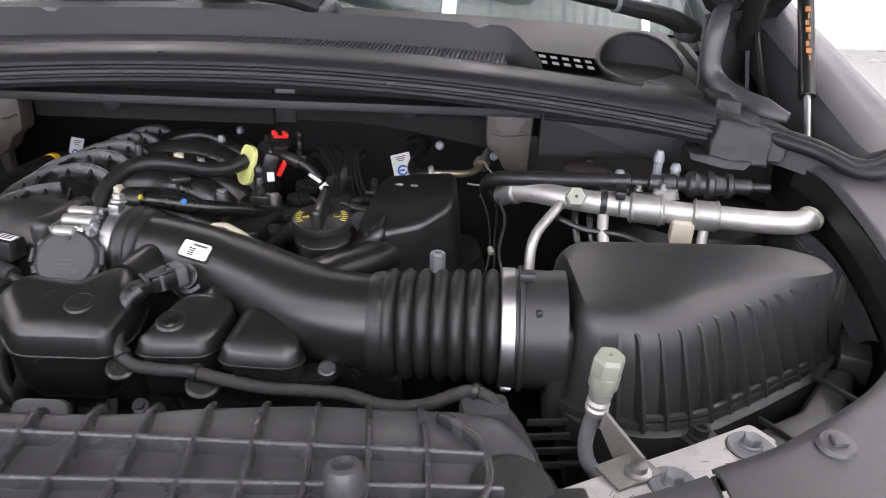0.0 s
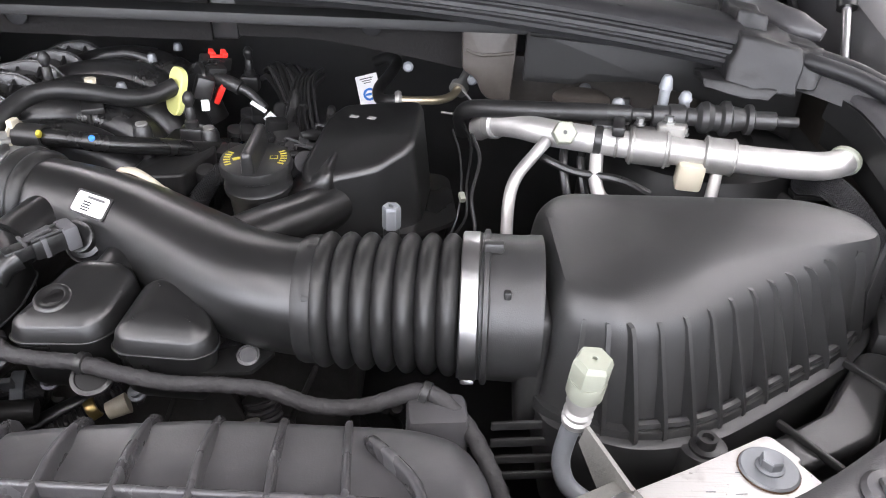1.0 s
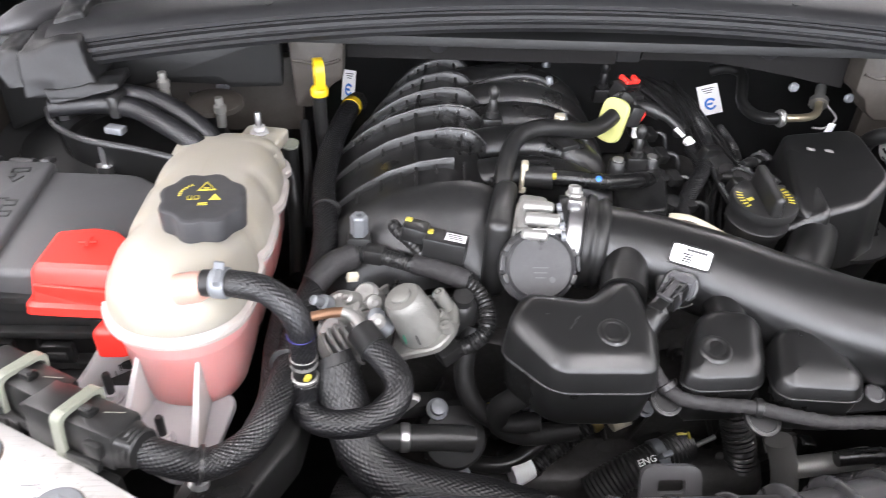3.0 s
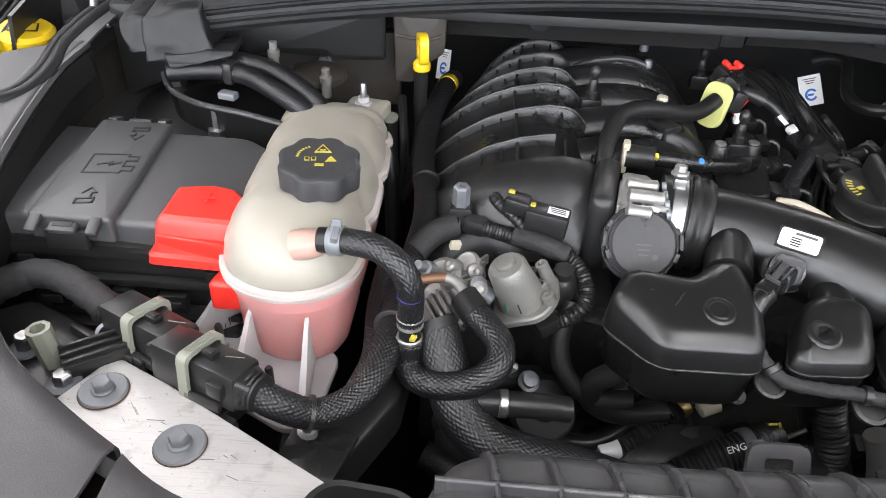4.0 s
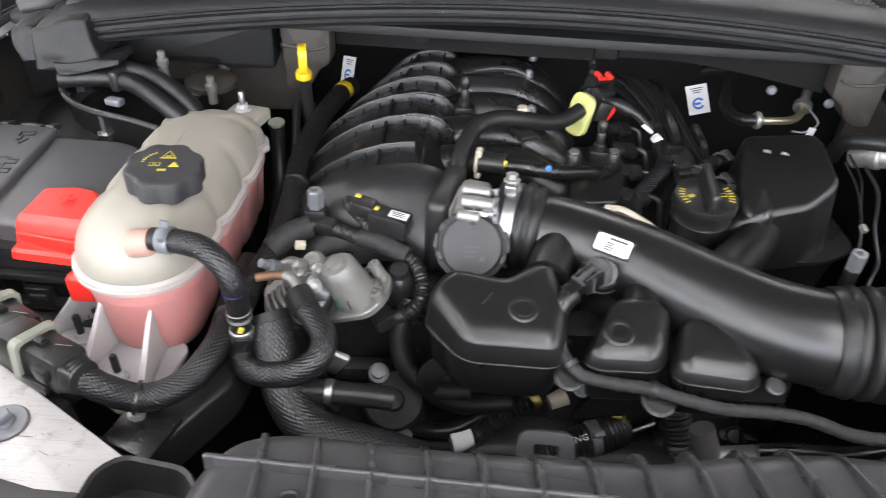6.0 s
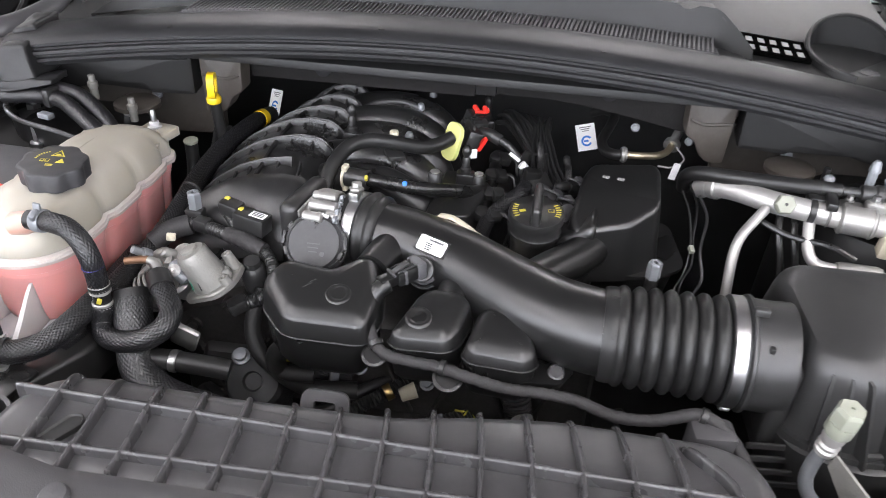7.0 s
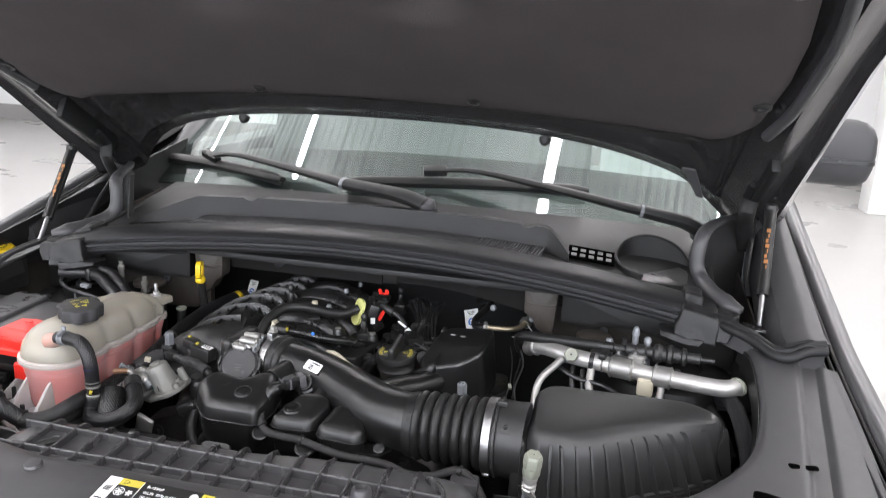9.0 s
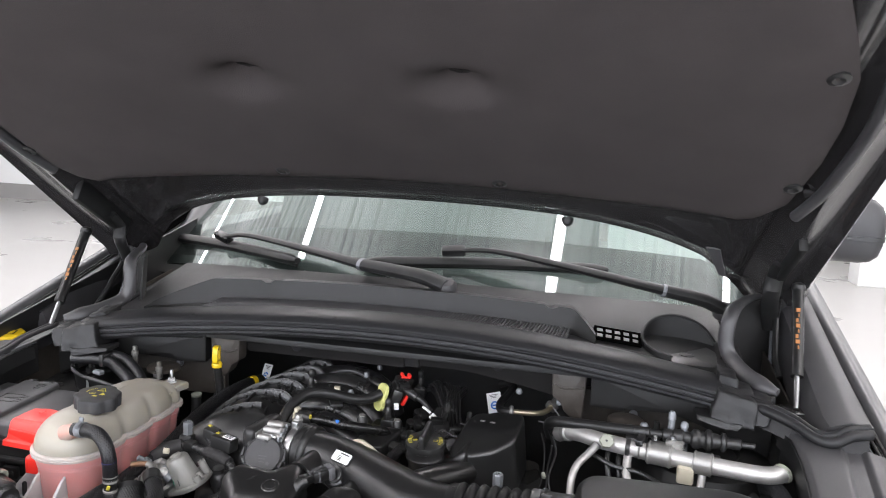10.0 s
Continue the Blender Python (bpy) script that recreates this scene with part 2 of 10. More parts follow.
# ---- materials ----
def mat(name, base, rough=0.5, metal=0.0, var=0.25, scale=8.0, grain=400.0, bump=0.1, rvar=0.12, dust=0.0, spec=0.5, coat=0.0):
    """Principled surface with blotches at one scale and grain at another; dust: a light film in patches."""
    ma = bpy.data.materials.new(name)
    ma.use_nodes = True
    nt = ma.node_tree
    nd, ln = nt.nodes, nt.links
    bs = nd["Principled BSDF"]
    co = nd.new("ShaderNodeTexCoord")
    big = nd.new("ShaderNodeTexNoise")
    big.inputs["Scale"].default_value, big.inputs["Detail"].default_value = scale, 5
    fine = nd.new("ShaderNodeTexNoise")
    fine.inputs["Scale"].default_value, fine.inputs["Detail"].default_value = grain, 3
    for t in (big, fine):
        ln.new(co.outputs["Object"], t.inputs["Vector"])
    mix = nd.new("ShaderNodeMix")
    mix.data_type = "RGBA"
    mix.inputs[6].default_value = (*[c * (1 - var) for c in base], 1)
    mix.inputs[7].default_value = (*[min(1, c * (1 + var)) for c in base], 1)
    ln.new(big.outputs["Fac"], mix.inputs[0])
    colour = mix.outputs[2]
    if dust:
        film = nd.new("ShaderNodeMix")
        film.data_type = "RGBA"
        film.inputs[7].default_value = (0.33, 0.32, 0.31, 1)
        sp = nd.new("ShaderNodeTexNoise")
        sp.inputs["Scale"].default_value, sp.inputs["Detail"].default_value, sp.inputs["Roughness"].default_value = scale * 5, 8, 0.75
        ln.new(co.outputs["Object"], sp.inputs["Vector"])
        rg = nd.new("ShaderNodeMapRange")
        rg.inputs[1].default_value, rg.inputs[2].default_value, rg.inputs[4].default_value = 0.45, 0.8, dust
        ln.new(sp.outputs["Fac"], rg.inputs[0])
        ln.new(rg.outputs[0], film.inputs[0])
        ln.new(colour, film.inputs[6])
        colour = film.outputs[2]
    ln.new(colour, bs.inputs["Base Color"])
    rr = nd.new("ShaderNodeMapRange")
    rr.inputs[3].default_value, rr.inputs[4].default_value = max(0.02, rough - rvar), min(1, rough + rvar)
    ln.new(big.outputs["Fac"], rr.inputs[0])
    ln.new(rr.outputs[0], bs.inputs["Roughness"])
    bs.inputs["Metallic"].default_value = metal
    bs.inputs["Specular IOR Level"].default_value = spec
    bs.inputs["Coat Weight"].default_value = coat
    if bump:
        bp = nd.new("ShaderNodeBump")
        bp.inputs["Strength"].default_value, bp.inputs["Distance"].default_value = bump, 0.0006
        ln.new(fine.outputs["Fac"], bp.inputs["Height"])
        ln.new(bp.outputs[0], bs.inputs["Normal"])
    return ma


def braid(name, base, around=14.0, pitch=110.0, bump=0.8):
    """Woven sleeve: crossing yarns laid in the UV of the sweep."""
    ma = mat(name, base, 0.36, var=0.3, bump=0)
    nt = ma.node_tree
    nd, ln = nt.nodes, nt.links
    bs = nd["Principled BSDF"]
    co = nd.new("ShaderNodeTexCoord")
    sep = nd.new("ShaderNodeSeparateXYZ")
    ln.new(co.outputs["UV"], sep.inputs[0])

    def op(kind, a, b=None):
        m = nd.new("ShaderNodeMath")
        m.operation = kind
        for k, v in enumerate((a, b)):
            if v is None:
                continue
            if isinstance(v, (int, float)):
                m.inputs[k].default_value = v
            else:
                ln.new(v, m.inputs[k])
        return m.outputs[0]

    u, v = op("MULTIPLY", sep.outputs[0], around * 2 * math.pi), op("MULTIPLY", sep.outputs[1], pitch * 2 * math.pi)
    p, q = op("SINE", op("ADD", u, v)), op("SINE", op("SUBTRACT", u, v))
    over = op("GREATER_THAN", op("SINE", op("MULTIPLY", u, 1.0)), 0.0)
    h = op("ADD", op("MULTIPLY", op("ABSOLUTE", p), over), op("MULTIPLY", op("ABSOLUTE", q), op("SUBTRACT", 1.0, over)))
    mix = nd.new("ShaderNodeMix")
    mix.data_type = "RGBA"
    mix.inputs[6].default_value = (*[c * 0.25 for c in base], 1)
    mix.inputs[7].default_value = (*[c * 2.0 for c in base], 1)
    ln.new(h, mix.inputs[0])
    ln.new(mix.outputs[2], bs.inputs["Base Color"])
    bp = nd.new("ShaderNodeBump")
    bp.inputs["Strength"].default_value, bp.inputs["Distance"].default_value = bump, 0.0012
    ln.new(h, bp.inputs["Height"])
    ln.new(bp.outputs[0], bs.inputs["Normal"])
    return ma


M_COVER = mat("cover_plastic", (0.044, 0.043, 0.045), 0.42, grain=900, bump=0.25, var=0.12, scale=5, dust=0.04)
M_LID = mat("fuse_lid_plastic", (0.060, 0.060, 0.062), 0.44, grain=900, bump=0.2, var=0.1, scale=6, dust=0.03)
M_DUCT = mat("duct_plastic", (0.049, 0.048, 0.050), 0.36, grain=700, bump=0.12, var=0.15, scale=14, dust=0.05)
# Second copy of the duct plastic; rib highlights put into its finish.
M_DRIB = mat("glossy_rib_plastic", (0.042, 0.041, 0.043), 0.27, grain=700, bump=0.1, var=0.2, scale=30, dust=0.06)
M_BOX = mat("filter_box_plastic", (0.0215, 0.0215, 0.0215), 0.4, grain=1100, bump=0.2, var=0.08, scale=5, dust=0.02)
M_TUBE = mat("moulded_tube_plastic", (0.0095, 0.0095, 0.0095), 0.30, grain=500, bump=0.03, var=0.12, scale=9, rvar=0.03, spec=0.6)
M_SATIN = mat("satin_black_plastic", (0.010, 0.010, 0.010), 0.28, grain=500, bump=0.03, var=0.2, scale=10, rvar=0.06)
M_BLACK = mat("black_plastic", (0.016, 0.016, 0.016), 0.36, grain=700, bump=0.08, var=0.2, scale=14, dust=0.02)
M_RUBBER = mat("black_rubber", (0.0125, 0.0125, 0.0125), 0.38, grain=500, bump=0.08, var=0.2, scale=14, dust=0.02, spec=0.36)
M_SEAL = mat("seal_rubber", (0.014, 0.014, 0.015), 0.45, grain=800, bump=0.12, var=0.15, scale=9, dust=0.02, spec=0.3)
M_COWL = mat("cowl_plastic", (0.017, 0.017, 0.017), 0.48, grain=900, bump=0.25, var=0.12, scale=6, dust=0.03, spec=0.35)
M_MANIFOLD = mat("manifold_nylon", (0.0128, 0.0128, 0.0130), 0.30, grain=600, bump=0.12, var=0.2, scale=12, dust=0.04)
# Paler copy of the manifold nylon; edge highlights put into its colour.
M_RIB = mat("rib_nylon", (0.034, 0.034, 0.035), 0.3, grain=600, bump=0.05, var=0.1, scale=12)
M_FOLD = mat("folded_rubber", (0.016, 0.016, 0.0165), 0.42, grain=300, bump=0.3, var=0.25, scale=20, spec=0.3)
M_BULK = mat("bulkhead_plastic", (0.0115, 0.0115, 0.0115), 0.45, grain=500, bump=0.1, var=0.2, scale=9, spec=0.3)
M_MIRROR = mat("mirror_shell_paint", (0.05, 0.05, 0.052), 0.4, bump=0.0, var=0.05, spec=0.3)
M_PALEG = mat("pale_filter_paper", (0.27, 0.265, 0.26), 0.7, grain=300, bump=0.3, var=0.1)
# Duller rubber copy; keeps hoses low in the bay as dark as their shade.
M_LOW = mat("dull_hose_rubber", (0.014, 0.014, 0.014), 0.5, grain=300, bump=0.15, var=0.3, scale=20, spec=0.25)
M_RAIL = mat("pale_rail_grey", (0.075, 0.075, 0.077), 0.4, bump=0.0, var=0.08, scale=5)
M_MOTOR = mat("motor_cover_plastic", (0.024, 0.024, 0.0255), 0.5, grain=500, bump=0.1, var=0.12, scale=20, dust=0.05)
M_RUST = mat("rusty_steel", (0.12, 0.07, 0.04), 0.7, 0.1, var=0.4, scale=80)
M_COPPER = mat("dull_copper", (0.25, 0.14, 0.085), 0.5, 0.7, var=0.3, scale=60)
# Near-black for recess walls and slot patches; their shade put into the colour.
M_DARK = mat("dark_recess", (0.018, 0.018, 0.018), 0.6, grain=200, bump=0.2, var=0.3, scale=12)
M_ENGINE = mat("dirty_engine_casting", (0.046, 0.044, 0.042), 0.5, 0.3, grain=150, bump=0.4, var=0.5, scale=30, dust=0.12)
M_CLOTH = mat("tape_wrap", (0.028, 0.027, 0.028), 0.66, grain=420, bump=0.5, var=0.3, scale=60, dust=0.06, spec=0.3)
M_PAD = mat("hood_pad_fabric", (0.052, 0.0455, 0.045), 0.95, grain=500, bump=0.7, var=0.22, scale=11, spec=0.15)
M_PAINT = mat("dark_body_paint", (0.032, 0.030, 0.031), 0.25, 0.2, grain=300, bump=0.0, var=0.1, scale=5, coat=0.6, rvar=0.05)
M_FENDER = mat("grey_body_paint", (0.085, 0.085, 0.087), 0.42, 0.2, grain=300, bump=0.0, var=0.05, scale=4, coat=0.25, rvar=0.04)
M_ECOAT = mat("brown_grey_primer", (0.038, 0.032, 0.0265), 0.5, grain=120, bump=0.15, var=0.3, scale=10, dust=0.08)
M_INSUL = mat("firewall_insulator_felt", (0.0110, 0.0103, 0.0100), 0.85, grain=300, bump=0.5, var=0.2, scale=8, spec=0.2)
M_ALU = mat("bare_aluminium", (0.50, 0.49, 0.475), 0.50, 0.75, grain=220, bump=0.35, var=0.22, scale=60, rvar=0.16, dust=0.1)
M_CAST = mat("cast_aluminium", (0.35, 0.345, 0.33), 0.5, 0.8, grain=300, bump=0.4, var=0.2, scale=40)
M_CASTW = mat("pale_die_casting", (0.21, 0.206, 0.192), 0.52, 0.5, grain=420, bump=0.9, var=0.15, scale=30)
M_STEEL = mat("zinc_steel", (0.42, 0.42, 0.42), 0.36, 1.0, grain=350, bump=0.1, var=0.2, scale=60)
M_WASHER = mat("grey_zinc_washer", (0.20, 0.21, 0.225), 0.48, 0.35, grain=300, bump=0.15, var=0.25, scale=50)
# bare plate: brushed streaks, dark pits and smudges
M_PLATE = mat("bare_scuffed_plate", (0.58, 0.565, 0.55), 0.45, 0.35, grain=500, bump=0.25, var=0.14, scale=18, rvar=0.15)
_nt = M_PLATE.node_tree
_co, _mp = _nt.nodes.new("ShaderNodeTexCoord"), _nt.nodes.new("ShaderNodeMapping")
_mp.inputs["Rotation"].default_value, _mp.inputs["Scale"].default_value = (0, 0, radians(28)), (30, 900, 30)
_nt.links.new(_co.outputs["Object"], _mp.inputs["Vector"])
_last = _nt.nodes["Principled BSDF"].inputs["Base Color"].links[0].from_socket
for _scale, _lo, _hi, _amount, _brush in ((1.0, 0.56, 0.75, 0.30, True), (260.0, 0.66, 0.72, 0.55, False), (60.0, 0.60, 0.78, 0.35, False)):
    _n, _r, _m = _nt.nodes.new("ShaderNodeTexNoise"), _nt.nodes.new("ShaderNodeMapRange"), _nt.nodes.new("ShaderNodeMix")
    _n.inputs["Scale"].default_value, _n.inputs["Detail"].default_value = _scale, 4
    _nt.links.new(_mp.outputs[0] if _brush else _co.outputs["Object"], _n.inputs["Vector"])
    _r.inputs[1].default_value, _r.inputs[2].default_value, _r.inputs[4].default_value = _lo, _hi, _amount
    _nt.links.new(_n.outputs["Fac"], _r.inputs[0])
    _m.data_type = "RGBA"
    _m.inputs[7].default_value = (0.13, 0.115, 0.10, 1)
    _nt.links.new(_r.outputs[0], _m.inputs[0])
    _nt.links.new(_last, _m.inputs[6])
    _last = _m.outputs[2]
_nt.links.new(_last, _nt.nodes["Principled BSDF"].inputs["Base Color"])
M_CLIPG = mat("grey_clip_plastic", (0.075, 0.075, 0.08), 0.45, grain=600, bump=0.06, var=0.1)
M_RED = mat("red_plastic", (0.8, 0.035, 0.025), 0.35, grain=600, bump=0.08, var=0.08, scale=10)
M_YELLOW = mat("yellow_plastic", (0.68, 0.46, 0.012), 0.35, grain=500, bump=0.05, var=0.06)
M_YINK = mat("yellow_ink", (0.50, 0.42, 0.05), 0.5, bump=0, var=0.05)
M_PALEY = mat("pale_yellow_foam", (0.55, 0.56, 0.2), 0.7, grain=300, bump=0.2, var=0.12, scale=30)
M_SAGE = mat("pale_green_nylon", (0.235, 0.245, 0.20), 0.4, grain=400, bump=0.08, var=0.08)
M_CREAM = mat("cream_nylon", (0.5, 0.46, 0.36), 0.45, grain=400, bump=0.08, var=0.08)
M_WHITE = mat("white_label_paper", (0.82, 0.82, 0.82), 0.45, bump=0, var=0.03)
M_INK = mat("black_ink", (0.012, 0.012, 0.012), 0.5, bump=0, var=0.1)
M_BLUE = mat("blue_ink", (0.01, 0.16, 0.6), 0.5, bump=0, var=0.05)
M_ORANGE = mat("orange_ink", (0.36, 0.15, 0.05), 0.5, bump=0, var=0.1)
M_GREYTXT = mat("raised_grey_plastic", (0.06, 0.06, 0.062), 0.45, bump=0, var=0.1)
M_MESH = braid("woven_mesh_sleeve", (0.03, 0.03, 0.032), 18, 190, 1.2)
M_WEAVE = mat("woven_polyester_yarn", (0.010, 0.010, 0.011), 0.33, grain=1500, bump=0.2, var=0.3, scale=30)
M_CONV = mat("convoluted_loom", (0.019, 0.019, 0.019), 0.34, grain=500, bump=0.1)
# Black without sheen; paints the shade of slots and gutter, and blackens vent bars.
M_LIGHTLESS = mat("lightless_black", (0.002, 0.002, 0.002), 1.0, bump=0.0, var=0.1, spec=0.0)
M_WALL = mat("white_showroom_wall", (0.8, 0.8, 0.79), 0.6, grain=60, bump=0.05, var=0.03, scale=1.5)
M_FLOOR = mat("grey_epoxy_floor", (0.43, 0.425, 0.41), 0.3, grain=40, bump=0.05, var=0.06, scale=1.2)
M_CEIL = mat("pale_ribbed_ceiling", (0.62, 0.61, 0.62), 0.7, grain=30, bump=0.1, var=0.1, scale=2)
_nt = M_CEIL.node_tree
_geo, _ramp = _nt.nodes.new("ShaderNodeNewGeometry"), _nt.nodes.new("ShaderNodeMapRange")
_ramp.inputs[3].default_value, _ramp.inputs[4].default_value = 0.40, 0.85
_nt.links.new(_geo.outputs["Random Per Island"], _ramp.inputs[0])
_nt.links.new(_ramp.outputs[0], _nt.nodes["Principled BSDF"].inputs["Base Color"])
M_SKIRT = mat("grey_skirting", (0.3, 0.29, 0.28), 0.5, bump=0.05, var=0.06)
M_CABIN = mat("dark_cabin_trim", (0.008, 0.008, 0.008), 0.6, grain=400, bump=0.2)


def glass(name, tint, rough=0.0):
    ma = bpy.data.materials.new(name)
    ma.use_nodes = True
    bs = ma.node_tree.nodes["Principled BSDF"]
    bs.inputs["Base Color"].default_value = (*tint, 1)
    bs.inputs["Roughness"].default_value = rough
    bs.inputs["Transmission Weight"].default_value = 1.0
    bs.inputs["IOR"].default_value = 1.5
    return ma


def milky(name, base, weight, radius, rough=0.35, clear=0.0):
    """Translucent moulding with light scattering inside."""
    ma = mat(name, base, rough, var=0.06, scale=14, grain=300, bump=0.06)
    bs = ma.node_tree.nodes["Principled BSDF"]
    bs.inputs["Subsurface Weight"].default_value = weight
    bs.inputs["Subsurface Radius"].default_value = radius
    bs.inputs["Subsurface Scale"].default_value = 0.03
    bs.inputs["Transmission Weight"].default_value = clear
    return ma


M_GLASS = glass("tinted_windshield", (0.64, 0.77, 0.73))
M_TANK = milky("milky_white_tank", (0.335, 0.314, 0.264), 0.75, (1.0, 0.90, 0.72))
M_COOLANT = milky("tank_filled_with_pink_coolant", (0.65, 0.29, 0.275), 0.6, (1.0, 0.35, 0.3))
M_CAP = mat("grey_black_cap_plastic", (0.030, 0.030, 0.032), 0.55, grain=900, bump=0.15, var=0.12, scale=20, dust=0.03)
M_FOOT = milky("milky_white_foot", (0.46, 0.45, 0.45), 0.5, (1.0, 0.9, 0.8))


def glow(name, colour, strength):
    ma = bpy.data.materials.new(name)
    ma.use_nodes = True
    bs = ma.node_tree.nodes["Principled BSDF"]
    bs.inputs["Base Color"].default_value = (*colour, 1)
    bs.inputs["Emission Color"].default_value = (*colour, 1)
    bs.inputs["Emission Strength"].default_value = strength
    return ma


M_DAY = glow("daylight_backdrop", (0.85, 0.92, 1.0), 2.0)

# ---- the showroom ----
X0, X1, Y0, Y1, ZC = -12.5, 9.0, -5.0, 11.6, 4.75


def slab(name, lo, hi, material, label, category):
    size = [b - a for a, b in zip(lo, hi)]
    mid = [(a + b) / 2 for a, b in zip(lo, hi)]
    return solo(name, box(size, pose(*mid), 0), material, label, category, kind="structure", smooth=0)


slab("floor", (X0, Y0, -0.2), (X1, Y1, 0.0), M_FLOOR, "pale grey polished epoxy showroom floor", "floor")
slab("wall_north", (X0, Y1, 0.0), (X1, Y1 + 0.2, ZC), M_WALL, "plain white painted showroom wall", "wall")
# the glazed front is out of view, assumed as a daylight source
slab("wall_south", (X0, Y0 - 0.2, 4.6), (X1, Y0, ZC), M_WALL, "plain white wall above the glazed front", "wall")
slab("wall_sill", (X0, Y0 - 0.2, 0.0), (X1, Y0, 0.45), M_WALL, "low white wall below the glazed front", "wall")
for k in range(6):
    slab("window_mullion", (X0 + 4.3 * k - 0.1, Y0 - 0.2, 0.45), (X0 + 4.3 * k + 0.1, Y0, 4.6), M_WALL, "white mullion of the glazed front", "mullion")
slab("backdrop", (X0, Y0 - 0.5, -0.2), (X1, Y0 - 0.45, ZC), M_DAY, "plain glowing backdrop outside the assumed glazed front", "backdrop")
slab("wall_west", (X0 - 0.2, Y0, 0.0), (X0, Y1, ZC), M_WALL, "plain white painted showroom wall", "wall")
slab("wall_east", (X1, Y0, 0.0), (X1 + 0.2, Y1, ZC), M_WALL, "plain white painted showroom wall", "wall")
ceiling_bm = box((X1 - X0, Y1 - Y0, 0.2), pose((X0 + X1) / 2, (Y0 + Y1) / 2, ZC + 0.12), 0)
for i in range(int((X1 - X0) / 0.16)):
    box((0.035, Y1 - Y0, 0.05), pose(X0 + 0.08 + 0.16 * i, (Y0 + Y1) / 2, ZC - 0.003), 0, bm=ceiling_bm)
solo("ceiling", ceiling_bm, M_CEIL, "grey ribbed metal showroom ceiling", "ceiling", kind="structure", smooth=0)
slab("baseboard", (X0, Y1 - 0.02, 0.0), (X1, Y1 - 0.002, 0.28), M_SKIRT, "grey skirting along the showroom wall", "baseboard")
pillar = solo("pillar_1", box((0.36, 0.36, ZC - 0.1), pose(3.75, 9.35, (ZC - 0.1) / 2), 0.01), M_WALL,
              "white square showroom pillar with a plain face", "pillar", kind="structure")
wall_block = slab("wall_return", (4.3, 9.9, 0.0), (X1, Y1 - 0.03, ZC - 0.06), M_WALL, "white wall return beside the pillar", "wall")
for sx in STRIPS:
    li = thing("ceiling_light", (sx, STRIP_Y, STRIP_Z), "long slim white ceiling strip light, switched on", "ceiling light", "strip lights under the ceiling")
    part("housing", box((0.14, STRIP_L + 0.06, 0.05), pose(sx, STRIP_Y, STRIP_Z + 0.005), 0.004), M_WALL, li)
    for dy in (-5, -2, 2, 5):
        part("hanger", sweep([(sx, STRIP_Y + dy, STRIP_Z + 0.02), (sx, STRIP_Y + dy, ZC)], 0.006, 6, raw=True), M_STEEL, li)

# ---- car body ----


def rail_z(y):
    return 1.085 + 0.13 * max(0.0, y - 0.40)


def wing_z(y):
    """Height of the wing's inner edge, climbing towards the windshield."""
    return 1.09 + 0.13 * max(0.0, y - 0.4) + 0.10 * max(0.0, y - 0.86)


INNER = [(0.432, 0.372), (0.485, 0.397), (0.540, 0.431), (0.592, 0.467), (0.636, 0.510), (0.667, 0.575), (0.686, 0.66), (0.696, 0.75), (0.698, 0.82), (0.690, 0.865)]
OUTER = [(0.432, 0.03), (0.53, 0.04), (0.63, 0.07), (0.70, 0.13), (0.755, 0.23), (0.785, 0.36), (0.803, 0.52), (0.811, 0.66), (0.814, 0.74), (0.816, 0.80)]


def along(pts, u):
    k = min(int(u * (len(pts) - 1)), len(pts) - 2)
    f = u * (len(pts) - 1) - k
    return [a * (1 - f) + b * f for a, b in zip(pts[k], pts[k + 1])]


INNER_S = [tuple(q[:2]) for q in spline([(x, y, 0) for x, y in INNER], 0.02)]
OUTER_S = [tuple(q[:2]) for q in spline([(x, y, 0) for x, y in OUTER], 0.02)]

